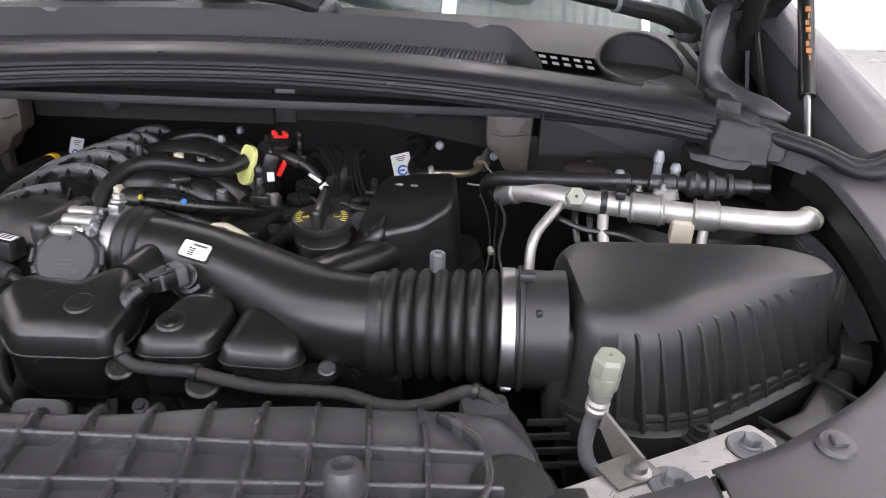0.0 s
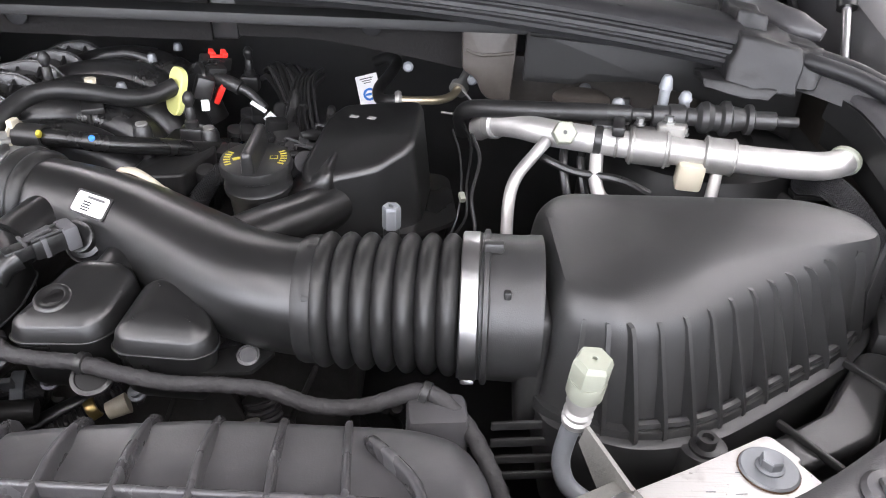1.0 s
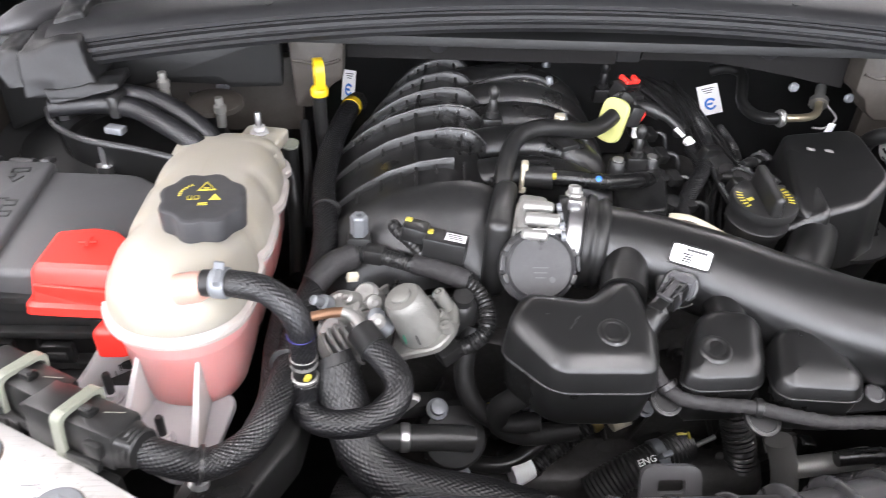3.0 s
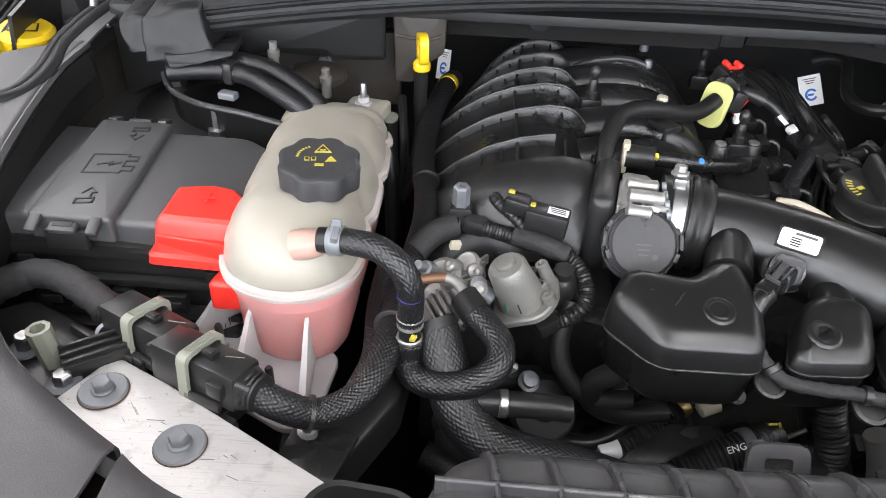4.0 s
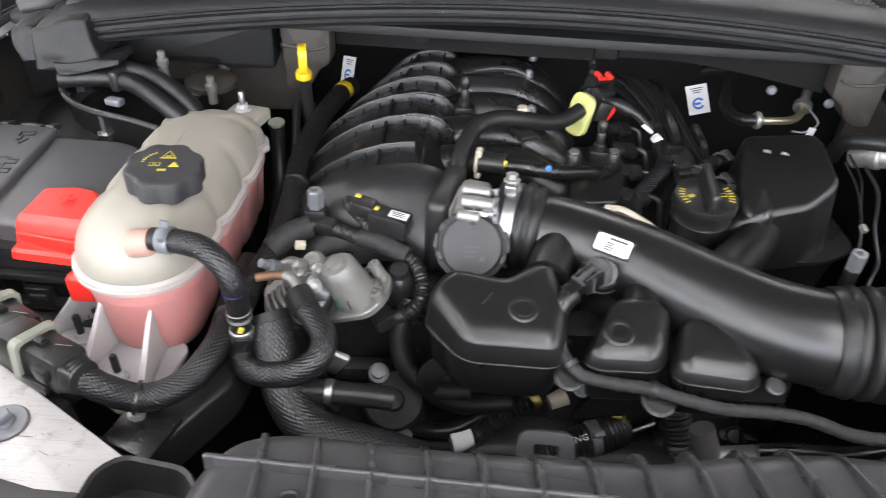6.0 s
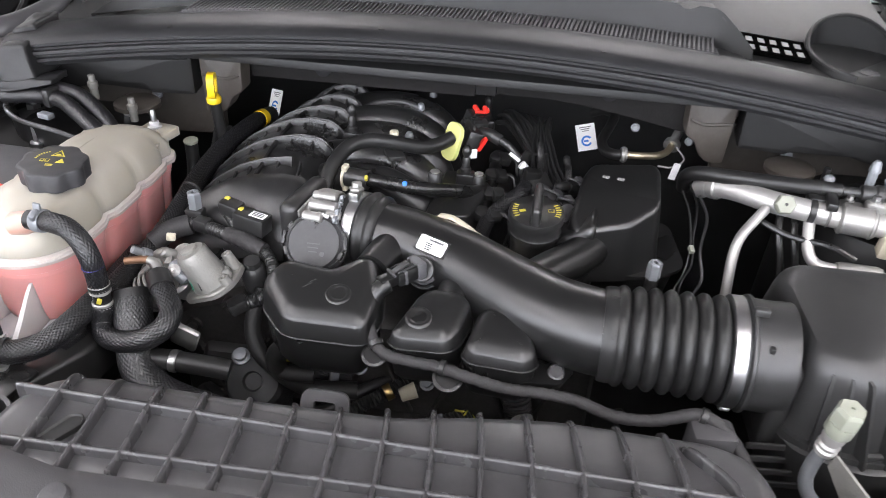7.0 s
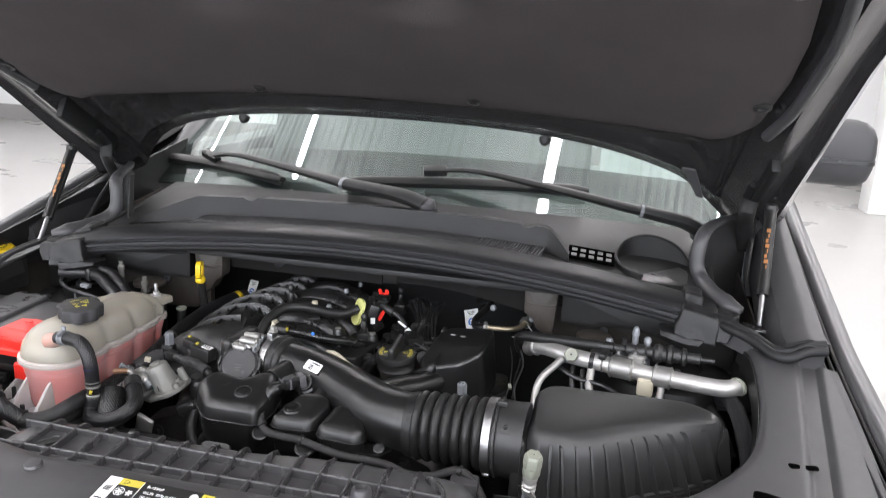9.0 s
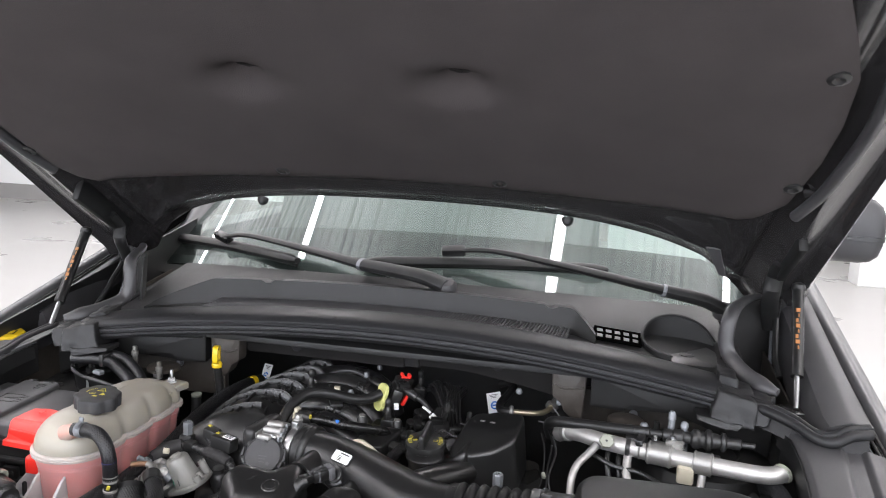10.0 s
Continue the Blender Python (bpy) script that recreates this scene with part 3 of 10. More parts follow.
M_TYRE = mat("tyre_rubber", (0.02, 0.02, 0.02), 0.7, grain=80, bump=0.3)
body = thing("car_body", (0, 0.9, 0.0), "dark grey car body round the open engine bay", "car body")
for s in (1, -1):
    SIDE[0] = 0.03 if s < 0 else 0.0
    part("wheel", lathe([(0.16, -0.11), (0.36, -0.12), (0.389, -0.09), (0.389, 0.09), (0.36, 0.12), (0.16, 0.11)], axes((s * 0.80, 0.85, 0.385), (1, 0, 0)), 40), M_TYRE, body, "black tyre under the wing")
    # outer wing with rounded shoulder
    def wing(u, v, s=s):
        y = -0.05 + u * 1.85
        prof = [(0.822, -0.012), (0.823, -0.003), (0.827, 0.006), (0.836, 0.008), (0.846, 0.003), (0.855, -0.016), (0.866, -0.07), (0.880, -0.18), (0.888, -0.45)]
        x, dz = along(prof, v)
        taper = 0.10 * max(0, 0.45 - y) ** 1.5 * 2 - 0.03 * max(-0.42, y - 0.88) - 0.012
        return (s * (x - taper), y, wing_z(y) + dz)
    part("fender", sheet(wing, 30, 18, 0.004 * s), M_FENDER, body, "grey painted front wing")
    # inner wing wall and its flange
    part("inner_wing", sheet(lambda u, v, s=s: (s * (0.715 + 0.02 * v), 0.30 + 1.1 * u, 0.55 + (rail_z(0.3 + 1.1 * u) - 0.015 - 0.55) * v), 12, 6, 0.004), M_ECOAT, body, "brown-grey primed inner wing")
    # strut tower
    tower = lathe([(0.13, 0.0), (0.125, 0.25), (0.11, 0.28), (0.06, 0.29), (0.055, 0.285), (0.0, 0.287)], pose(s * 0.585, 0.93, 0.78), 32)
    part("strut_tower", tower, M_BULK, body, "black suspension tower")
    for a in range(3):
        q = Vector((s * 0.585 + 0.085 * math.cos(a * 2.1 + 0.6), 0.93 + 0.085 * math.sin(a * 2.1 + 0.6), 1.065))
        part("tower_stud", lathe([(0.011, 0), (0.011, 0.008), (0.005, 0.009), (0.005, 0.03), (0.0, 0.031)], pose(*q), 6), M_STEEL, body, "zinc tower stud and nut")
    # gutter between wing and apron
    for off, r in ((0.001, 0.0030), (-0.009, 0.0026), (-0.020, 0.0030)):
        part("gutter_seal", sweep([(s * (0.826 + off + 0.03 * (y - 0.88)), y, wing_z(y) - 0.006 + (0.004 if off else 0)) for y in (0.35, 0.6, 0.8, 1.0, 1.2, 1.45, 1.75)], r, 8, 0.03), M_RUBBER, body, "black rubber edge seal")
    # near-black floor sheet stands in for the shade down in the gutter
    part("gutter", sheet(lambda u, v, s=s: (s * (0.800 + 0.034 * v + 0.03 * (0.40 + 1.4 * u - 0.88)), 0.40 + 1.4 * u, wing_z(0.40 + 1.4 * u) - 0.022), 12, 2, 0.004 * s), M_LIGHTLESS, body, "black sheet painting the shade of the gutter beside the wing")
    # hinge pocket
    part("pocket_floor", box((0.19, 0.75, 0.006), pose(s * 0.755, 1.20, 1.07, 4), 0.001), M_DARK, body)
    part("pocket_wall", sheet(lambda u, v, s=s: (s * (0.80 - 0.02 * v), 0.86 + 0.75 * u, 1.06 + (0.12 + 0.13 * u) * v), 8, 4, 0.004), M_BLACK, body)
    part("wing_shelf", sheet(lambda u, v, s=s, y0=0.83 if s > 0 else 0.97: (s * (0.753 + 0.08 * max(0.0, y0 + (1.34 - y0) * u - 0.86) + (0.048 - 0.05 * (y0 + (1.34 - y0) * u - 0.86)) * v), y0 + (1.34 - y0) * u, wing_z(y0 + (1.34 - y0) * u) + 0.002 - 0.05 * (1 - min(1.0, v * 4)) + 0.004 * math.sin(v * 3.1)), 16, 6, 0.03), M_COVER, body, "grey moulded shelf beside the hinge")
    part("hinge_pocket_seal", sweep([(s * 0.715, 1.24, 1.288), (s * 0.685, 1.19, 1.290), (s * 0.650, 1.11, 1.290), (s * 0.632, 1.064, 1.280), (s * 0.626, 1.055, 1.250), (s * 0.628, 1.052, 1.222), (s * 0.638, 1.035, 1.203), (s * 0.652, 0.985, 1.193), (s * 0.672, 0.950, 1.188), (s * 0.694, 0.930, 1.184)], lambda t: 0.0085 + 0.0055 * min(1, t * 1.8) + 0.003 * max(0, t - 0.7) / 0.3 - 0.010 * max(0, t - 0.93) / 0.07, 18, 0.008, flat=0.72), M_COVER, body, "thick grey rubber pocket seal")
    part("pocket_back", box((0.012, 0.42, 0.15), pose(s * 0.668, 1.17, 1.12, 6, 0, s * -3), 0.003), M_DARK, body)
    part("pocket_rear", sheet(lambda u, v, s=s: (s * (0.632 + 0.175 * u), 1.085 + 0.17 * u ** 0.6 + 0.03 * v, 1.07 + 0.212 * v), 14, 5, 0.004), M_DARK, body, "black rear wall of the hinge pocket")
    # wavy rubber run over the rail; on the battery side it follows the rail's outer edge
    RS = [(0.640, 0.892, 1.172), (0.668, 0.868, 1.170), (0.700, 0.842, 1.164), (0.728, 0.812, 1.154), (0.75, 0.802, 1.156), (0.772, 0.808, 1.166), (0.803, 0.815, 1.170)]
    if s < 0:
        RS = [(0.680, 0.988, 1.172), (0.710, 0.978, 1.164), (0.727, 0.930, 1.158), (0.735, 0.870, 1.150), (0.730, 0.815, 1.142), (0.738, 0.770, 1.136), (0.765, 0.745, 1.140), (0.83, 0.742, 1.152)]
    for dx, dz, r in ((0.0, 0.0, 0.0085), (0.012 if s > 0 else 0.008, 0.006 if s > 0 else 0.002, 0.007)):
        part("rail_seal", sweep([(s * (x + (dx if s < 0 else 0)), y + (dx if s > 0 else 0), z + dz) for x, y, z in RS], r, 10, 0.008), M_SEAL, body, "wavy rubber seal across the rail")
    part("seal_web", sheet(lambda u, v, s=s, RS=RS: (s * (along(RS, u)[0] + (0.016 * v - 0.004 if s < 0 else 0)), along(RS, u)[1] + (0.016 * v - 0.004 if s > 0 else 0), along(RS, u)[2] - 0.03 + 0.034 * v), 24, 2, 0.004), M_SEAL, body)
    SIDE[0] = 0.008 if s < 0 else 0.0
    part("rail_flange", sheet(lambda u, v, s=s: (s * (along(INNER_S, 0.25 + 0.75 * u)[0] - 0.004 + 0.004 * v), along(INNER_S, 0.25 + 0.75 * u)[1], rail_z(along(INNER_S, 0.25 + 0.75 * u)[1]) - 0.028 + 0.026 * v), 30, 2, 0.003), M_BULK, body)
    RT = [along(INNER_S, 0.52 + 0.48 * k / 20) for k in range(21)] + ([[0.688, 0.90], [0.682, 0.94], [0.672, 0.972]] if s < 0 else [])
    if s < 0:
        # paler strip over the apron; its grazing reflection put into the colour
        part("rail_top", sheet(lambda u, v, s=s, RT=RT: (s * (along(RT, u)[0] + 0.002 + 0.026 * v), along(RT, u)[1] + 0.001, rail_z(along(RT, u)[1]) + 0.009 - 0.004 * (1 - v)), 40, 3, 0.003), M_RAIL, body, "grey rail edge, paler for its grazing reflection")
    SIDE[0] = 0.03 if s < 0 else 0.0
    # corner block where the cowl seal ends
    part("seal_corner", hull_block([(s * 0.592, 0.887, 1.194), (s * 0.650, 0.868, 1.182), (s * 0.648, 0.856, 1.138), (s * 0.580, 0.874, 1.144)], (s * 0.004, 0.085, 0.004), 0.0045, 0.0035, 1 + s), M_FOLD, body, "moulded rubber corner block")
    part("corner_step", hull_block([(s * 0.598, 0.925, 1.208), (s * 0.628, 0.916, 1.203), (s * 0.626, 0.912, 1.170), (s * 0.594, 0.920, 1.170)], (s * 0.002, 0.06, 0.002), 0.004, 0.0035, 2 + s), M_FOLD, body)
    part("corner_end", hull_block([(s * 0.646, 0.876, 1.1815), (s * 0.676, 0.872, 1.180), (s * 0.668, 0.862, 1.146), (s * 0.646, 0.862, 1.146)], (s * 0.004, 0.06, 0.002), 0.005, 0.0035, 3 + s), M_FOLD, body)
    part("corner_flap", hull_block([(s * 0.560, 0.878, 1.150), (s * 0.630, 0.862, 1.146), (s * 0.622, 0.858, 1.132), (s * 0.560, 0.874, 1.142)], (0, 0.04, 0.0), 0.002, 0.0035, 4 + s), M_FOLD, body)
SIDE[0] = 0.0
# firewall, insulators and brackets
part("firewall", sheet(lambda u, v: (-0.74 + 1.48 * u, 1.30, 0.5 + 0.66 * v), 8, 6, 0.01), M_DARK, body, "black firewall")
part("plenum_tray", box((1.36, 0.28, 0.012), pose(0, 1.12, 1.165), 0.002), M_DARK, body)
for x0, x1, drop in ((-0.305, 0.024, 0.0), (0.056, 0.322, 0.018)):
    def felt(u, v, x0=x0, x1=x1, drop=drop):
        x = x0 + (x1 - x0) * u
        low = 1.128 if drop == 0 else 1.135 - 0.030 * max(0.0, (x - 0.13) / 0.19) ** 1.3
        return (x, 1.02 - 0.004 * math.sin(v * 3), low + (1.19 - low) * v)
    part("insulator", sheet(felt, 16, 4, 0.006), M_INSUL, body, "charcoal felt firewall insulator")
for x, z in ((-0.196, 1.152), (0.212, 1.155)):
    part("insulator_button", lathe([(0.0125, 0), (0.0125, 0.002), (0.009, 0.004), (0, 0.0045)], axes((x, 1.013, z), (0, -1, 0.1)), 20), M_SEAL, body, "grey round felt button")
part("centre_bracket", box((0.03, 0.02, 0.06), pose(0.04, 1.03, 1.16), 0.003), M_BLACK, body)
for s in (1, -1):
    SIDE[0] = 0.01 if s < 0 else 0.0
    FACE = axes((0, 0.985, 0), (0, -1, 0), (1, 0, 0))
    part("cowl_bracket", stack([(s * q[0], q[1]) for q in ((0.316, 1.172), (0.318, 1.116), (0.334, 1.106), (0.342, 1.088), (0.356, 1.078), (0.376, 1.078), (0.380, 1.172))][::s], [(-0.03, 0.0), (0.0, 0.0), (0.0025, 0.001), (0.004, 0.004)], 0.006, FACE), M_ECOAT, body, "brown-grey primed steel bracket")
    part("bracket_crease", sweep([(s * 0.321, 0.9805, 1.140), (s * 0.340, 0.9800, 1.134), (s * 0.376, 0.9805, 1.138)], 0.0022, 6, 0.02), M_ECOAT, body)
    COVER = axes((s * 0.388, 0.982, 0), (-s * 0.13, -1, 0), (1, -s * 0.13, 0))
    part("bulkhead_cover", stack([(s * q[0], q[1]) for q in ((0.0, 1.172), (0.0, 1.106), (0.062, 1.106), (0.074, 1.117), (0.132, 1.117), (0.192, 1.104), (0.257, 1.082), (0.31, 1.06), (0.31, 1.172))][::s], [(-0.045, 0.0), (0.0, 0.0), (0.004, 0.0012), (0.006, 0.005)], 0.005, COVER), M_BULK, body, "black plastic bulkhead cover")
    part("bulkhead_panel", box((0.31, 0.02, 0.10), pose(s * 0.53, 1.035, 1.07, 0, 0, s * -4), 0.004), M_ECOAT, body, "brown-grey primed bulkhead panel")
    part("cover_lip", sweep([(s * 0.392, 0.975, 1.162), (s * 0.52, 0.959, 1.156), (s * 0.64, 0.944, 1.148)], 0.003, 8, 0.03), M_BULK, body)
    part("panel_bolt", lathe([(0.008, 0), (0.008, 0.004), (0.005, 0.005), (0.005, 0.009), (0, 0.010)], axes((s * 0.47, 1.022, 1.085), (0, -1, 0.2)), 12), M_WASHER, body, "grey panel bolt")
SIDE[0] = 0.0
part("undertray", box((1.5, 1.3, 0.02), pose(0, 0.72, 0.55), 0), M_DARK, body)
part("front_panel", sheet(lambda u, v: (-0.80 + 1.6 * u, 0.02 + 0.28 * (2 * abs(u - 0.5)) ** 3, 0.45 + 0.60 * v), 16, 4, 0.01), M_BLACK, body)
part("radiator_top", box((0.86, 0.07, 0.05), pose(0, 0.36, 1.02), 0.006), M_BLACK, body)

# roof, pillars and cabin behind the glass
def screen(x, k):
    """The windshield surface: x across, k metres up the glass."""
    yb = 1.215 + 0.42 * x * x
    zb = 1.262 - 0.10 * x * x
    return Vector((x * (1 - 0.13 * k), yb + k * 0.85, zb + k * 0.53))


for s in (1, -1):
    part("a_pillar", sweep([screen(s * 0.80, 0.0) + Vector((0, 0, -0.03)), screen(s * 0.80, 0.35), screen(s * 0.80, 0.8), screen(s * 0.80, 1.05)], 0.032, 10, 0.05), M_FENDER, body, "grey painted windshield pillar")
    part("door_shoulder", box((0.12, 1.3, 0.5), pose(s * 0.90, 2.35, 1.0), 0.04), M_FENDER, body)
part("roof", sheet(lambda u, v: tuple(screen(-0.78 + 1.56 * u, 1.0) + Vector((0, 1.2 * v, 0.08 * v))), 8, 4, 0.02), M_FENDER, body)
part("roof_lining", sheet(lambda u, v: tuple(screen(-0.70 + 1.4 * u, 0.97) + Vector((0, 1.2 * v, -0.02 + 0.06 * v))), 8, 4, 0.01), M_CABIN, body)
part("scuttle", sheet(lambda u, v: tuple(screen(-0.78 + 1.56 * u, 0.0) + Vector((0, -0.02 + 0.05 * v, -0.02 - 0.10 * v))), 20, 2, 0.004), M_BLACK, body)
dash = thing("dashboard", (0, 1.7, 1.0), "dark soft-touch dashboard seen through the glass", "dashboard")
part("dash_top", sheet(lambda u, v: tuple(screen(-0.72 + 1.44 * u, 0.02) + Vector((0, 0.03 + 0.70 * v, -0.035 + 0.055 * math.sin(v * 2.6)))), 16, 8, 0.02), M_CABIN, dash)
# sheets added to paint the lit cabin and the bright side window
for x0, x1, tone, lb in ((-0.72, 0.40, 0.17, "pale grey sheet painting the lit cabin behind the glass"), (0.43, 0.74, 0.5, "white sheet painting the bright side window view")):
    cv = thing("cabin_sheet", ((x0 + x1) / 2, 2.3, 1.0), lb, "seat cover", "seat covers in the cabin")
    part("tone_sheet", sheet(lambda u, v, x0=x0, x1=x1: (x0 + (x1 - x0) * u, 2.02 + 0.30 * v + 0.006 * math.sin(u * 25), 0.98 + 0.74 * v), 24, 8, 0.006), mat("cabin_sheet_tone", (tone, tone, tone * 0.98), 0.8, grain=200, bump=0.3, var=0.06, scale=5), cv)
ws = thing("windshield", (0, 1.3, 1.25), "large curved teal-tinted windshield reflecting ceiling lights", "windshield")
pane = part("pane", sheet(lambda u, v: tuple(screen(-0.79 + 1.58 * u, 1.02 * v)), 40, 24, 0.005), M_GLASS, ws)
pane.visible_shadow = False
part("black_band", sheet(lambda u, v: tuple(screen(-0.78 + 1.56 * u, 0.005 + 0.035 * v) + Vector((0, 0.004, -0.007))), 40, 1, 0.001), M_INK, ws, "black printed lower edge")

# ---- cowl panel ----
cowl = thing("cowl_panel", (0, 1.1, 1.2), "dark grey plastic cowl panel below the windshield", "cowl panel")


def arc_y(x):
    return 0.957 - 0.12 * x * x


def arc_z(x):
    return 1.237 - 0.12 * x * x


def deck(u, v):
    x = -0.655 + 1.31 * u
    y0 = arc_y(x) + 0.035
    e = screen(x, 0.0)
    y = y0 + (e.y - 0.005 - y0) * v
    z = arc_z(x) - 0.02 + (e.z + 0.004 - (arc_z(x) - 0.02)) * v ** 1.3
    return (x, y, z)


part("deck", sheet(deck, 80, 40, 0.004), M_COWL, cowl)


def deck_at(x, y):
    y0 = arc_y(x) + 0.035
    e = screen(x, 0.0)
    v = (y - y0) / (e.y - 0.005 - y0)
    return deck((x + 0.655) / 1.31, max(0, min(1, v)))[2]


# upstand behind the mesh, with slanting ends and two notches
def upstand(u, v):
    x = -0.53 + 0.92 * u
    end = min(1.0, (x + 0.53) / 0.12, (0.40 - x) / 0.055)
    y = 1.085 - 0.10 * x * x - 0.045 * (1 - max(0, end)) - 0.012 * (1 - v)
    top = 0.050 * max(0, min(1, end)) ** 0.8 - (0.006 if abs(x + 0.29) < 0.012 or abs(x - 0.30) < 0.01 else 0)
    return (x, y, 1.222 - 0.06 * x * x + top * v)


part("upstand", sheet(upstand, 90, 5, 0.004), M_BULK, cowl, "black upstand in front of the glass")
part("upstand_top", sheet(lambda u, v: tuple(Vector(upstand(u, 1.0)) + Vector((0, 0.055 * v, -0.003 - 0.004 * v))), 60, 3, 0.003), M_COWL, cowl)
part("mesh_tray", sheet(lambda u, v: (-0.42 + 0.80 * u, arc_y(-0.42 + 0.80 * u) + 0.03 + (1.068 - 0.10 * (-0.42 + 0.8 * u) ** 2 - arc_y(-0.42 + 0.80 * u) - 0.03) * v, 1.226 - 0.08 * (-0.42 + 0.8 * u) ** 2), 40, 2, 0.002), M_DARK, cowl)
for i in range(120):
    x = -0.385 + 0.72 * i / 119
    y0, y1 = arc_y(x) + 0.04, 1.066 - 0.10 * x * x
    z = 1.234 - 0.08 * x * x
    part("mesh_bar", box((0.0026, y1 - y0, 0.004), pose(x, (y0 + y1) / 2, z, 5, 0, -8), 0), M_COVER, cowl, "", 0)
for k in range(7):
    part("mesh_rail", sweep([(x, arc_y(x) + 0.047 + k * (1.06 - 0.1 * x * x - arc_y(x) - 0.047) / 6, 1.2345 - 0.08 * x * x) for x in [-0.39 + 0.73 * j / 12 for j in range(13)]], 0.0012, 5, 0.05), M_COVER, cowl)
# vent grid beside the mesh
vm = pose(0.432, 1.088, deck_at(0.432, 1.088) + 0.002, 9, 5)
part("vent_filter", box((0.090, 0.056, 0.002), vm @ pose(0, 0, 0.0035), 0), M_PALEG, cowl, "pale filter under the vent", 0)
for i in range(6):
    part("vent_bar", box((0.0062, 0.056, 0.006), vm @ pose(-0.0425 + 0.017 * i, 0, 0.0032), 0, 1), M_LIGHTLESS, cowl)
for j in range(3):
    part("vent_cross_bar", box((0.092, 0.0064, 0.006), vm @ pose(0, -0.025 + 0.025 * j, 0.0034), 0, 1), M_LIGHTLESS, cowl)
# scoop beside the vent
SCOOP = spline([(0.530, 1.028, 1.199), (0.500, 1.052, 1.203), (0.482, 1.085, 1.212), (0.484, 1.118, 1.226), (0.503, 1.146, 1.241), (0.536, 1.160, 1.249), (0.572, 1.168, 1.243), (0.604, 1.170, 1.226), (0.626, 1.165, 1.200)], 0.006)
def scoop(u, v):
    q = SCOOP[round(u * (len(SCOOP) - 1))]
    return (q.x, q.y - 0.006 * (1 - v), 1.185 + (q.z - 1.185) * v)
part("scoop_rim", sheet(scoop, 48, 4, 0.004), M_BULK, cowl, "curved scoop wall")
part("scoop_lip", sweep([tuple(Vector(scoop(k / 24, 1.0)) + Vector((0, 0, 0.001))) for k in range(25)], 0.0030, 8, 0.01), M_COWL, cowl, "smooth rolled rim of the scoop")
part("scoop_floor", stack([(0.490, 1.045), (0.53, 1.01), (0.61, 1.01), (0.622, 1.12), (0.600, 1.165), (0.53, 1.155), (0.492, 1.12)], [(1.185, 0), (1.193, 0.0), (1.194, 0.002)], 0.02), M_BLACK, cowl)
part("scoop_mark", lathe([(0.014, 0), (0.014, 0.0012), (0.011, 0.0014), (0.011, 0.0005), (0, 0.0006)], pose(0.563, 1.075, 1.194), 20), M_COVER, cowl, "round moulded mark")

# ---- hood seal: a long rubber profile across the bay ----
seal = thing("hood_seal", (0, 0.95, 1.18), "long grey-black rubber hood seal with stepped front", "hood seal")
PROFILE = [(0.074, -0.014), (0.068, -0.004), (0.058, 0.001), (0.040, 0.003), (0.018, 0.003), (0.002, 0.0015), (-0.010, -0.001), (-0.018, -0.005), (-0.0225, -0.0105), (-0.0225, -0.0145), (-0.0185, -0.0170), (-0.0185, -0.0195),
           (-0.0235, -0.0210), (-0.0240, -0.0250), (-0.0190, -0.0270), (-0.0190, -0.0295), (-0.0230, -0.0310), (-0.0230, -0.0350), (-0.0180, -0.0370), (-0.0150, -0.0420), (0.010, -0.043), (0.060, -0.043)]
bm = bmesh.new()
rings(bm, [[(x, arc_y(x) + dy, arc_z(x) + dz) for dy, dz in PROFILE] for x in [-0.60 + 1.2 * i / 60 for i in range(61)]])
part("profile", bm, M_SEAL, seal, smooth=30)
for x in (-0.379, -0.097, 0.188, 0.474):
    # black disc on the seal paints the shade inside a small hole
    part("rivet_hole", lathe([(0.004, 0), (0.004, 0.001), (0.0, 0.0012)], axes((x, arc_y(x) - 0.008, arc_z(x) - 0.0006), (0, -0.3, 0.95)), 12), M_INK, seal, "small black disc painting the shade of a hole")

# ---- hood, standing open ----
hood = thing("hood", (0, 1.28, 1.30), "open dark hood with a charcoal insulation pad", "hood")
HA = math.atan2(0.15, 0.26)
HD, HN = Vector((0, -math.cos(HA), math.sin(HA))), Vector((0, -math.sin(HA), -math.cos(HA)))


def under(x, d, out=0.0):
    """A place on the hood's underside: x across, d metres from its hinge line, out towards the bay."""
    droop = 0.018 * (x / 0.75) ** 2 + 0.06 * max(0.0, abs(x) - 0.60) / 0.2 * max(0.0, 1 - d / 0.55)
    return Vector((x, 1.30, 1.332)) + HD * d + HN * (out + droop)


def rear(x):
    return max(-0.06, 0.218 - 0.12 * x * x - 0.9 * x ** 4)


def panel(u, v):
    w = 0.825
    x = -w + 2 * w * u
    d0 = rear(x)
    d1 = 1.17 - 0.16 * abs(x / w) ** 3
    d = d0 + (d1 - d0) * v
    return tuple(under(x * (1 - 0.02 * v), d, -0.055 - 0.02 * math.sin(v * 3.1)))


part("outer_panel", sheet(panel, 40, 24, 0.004), M_FENDER, hood, "grey painted outer skin")


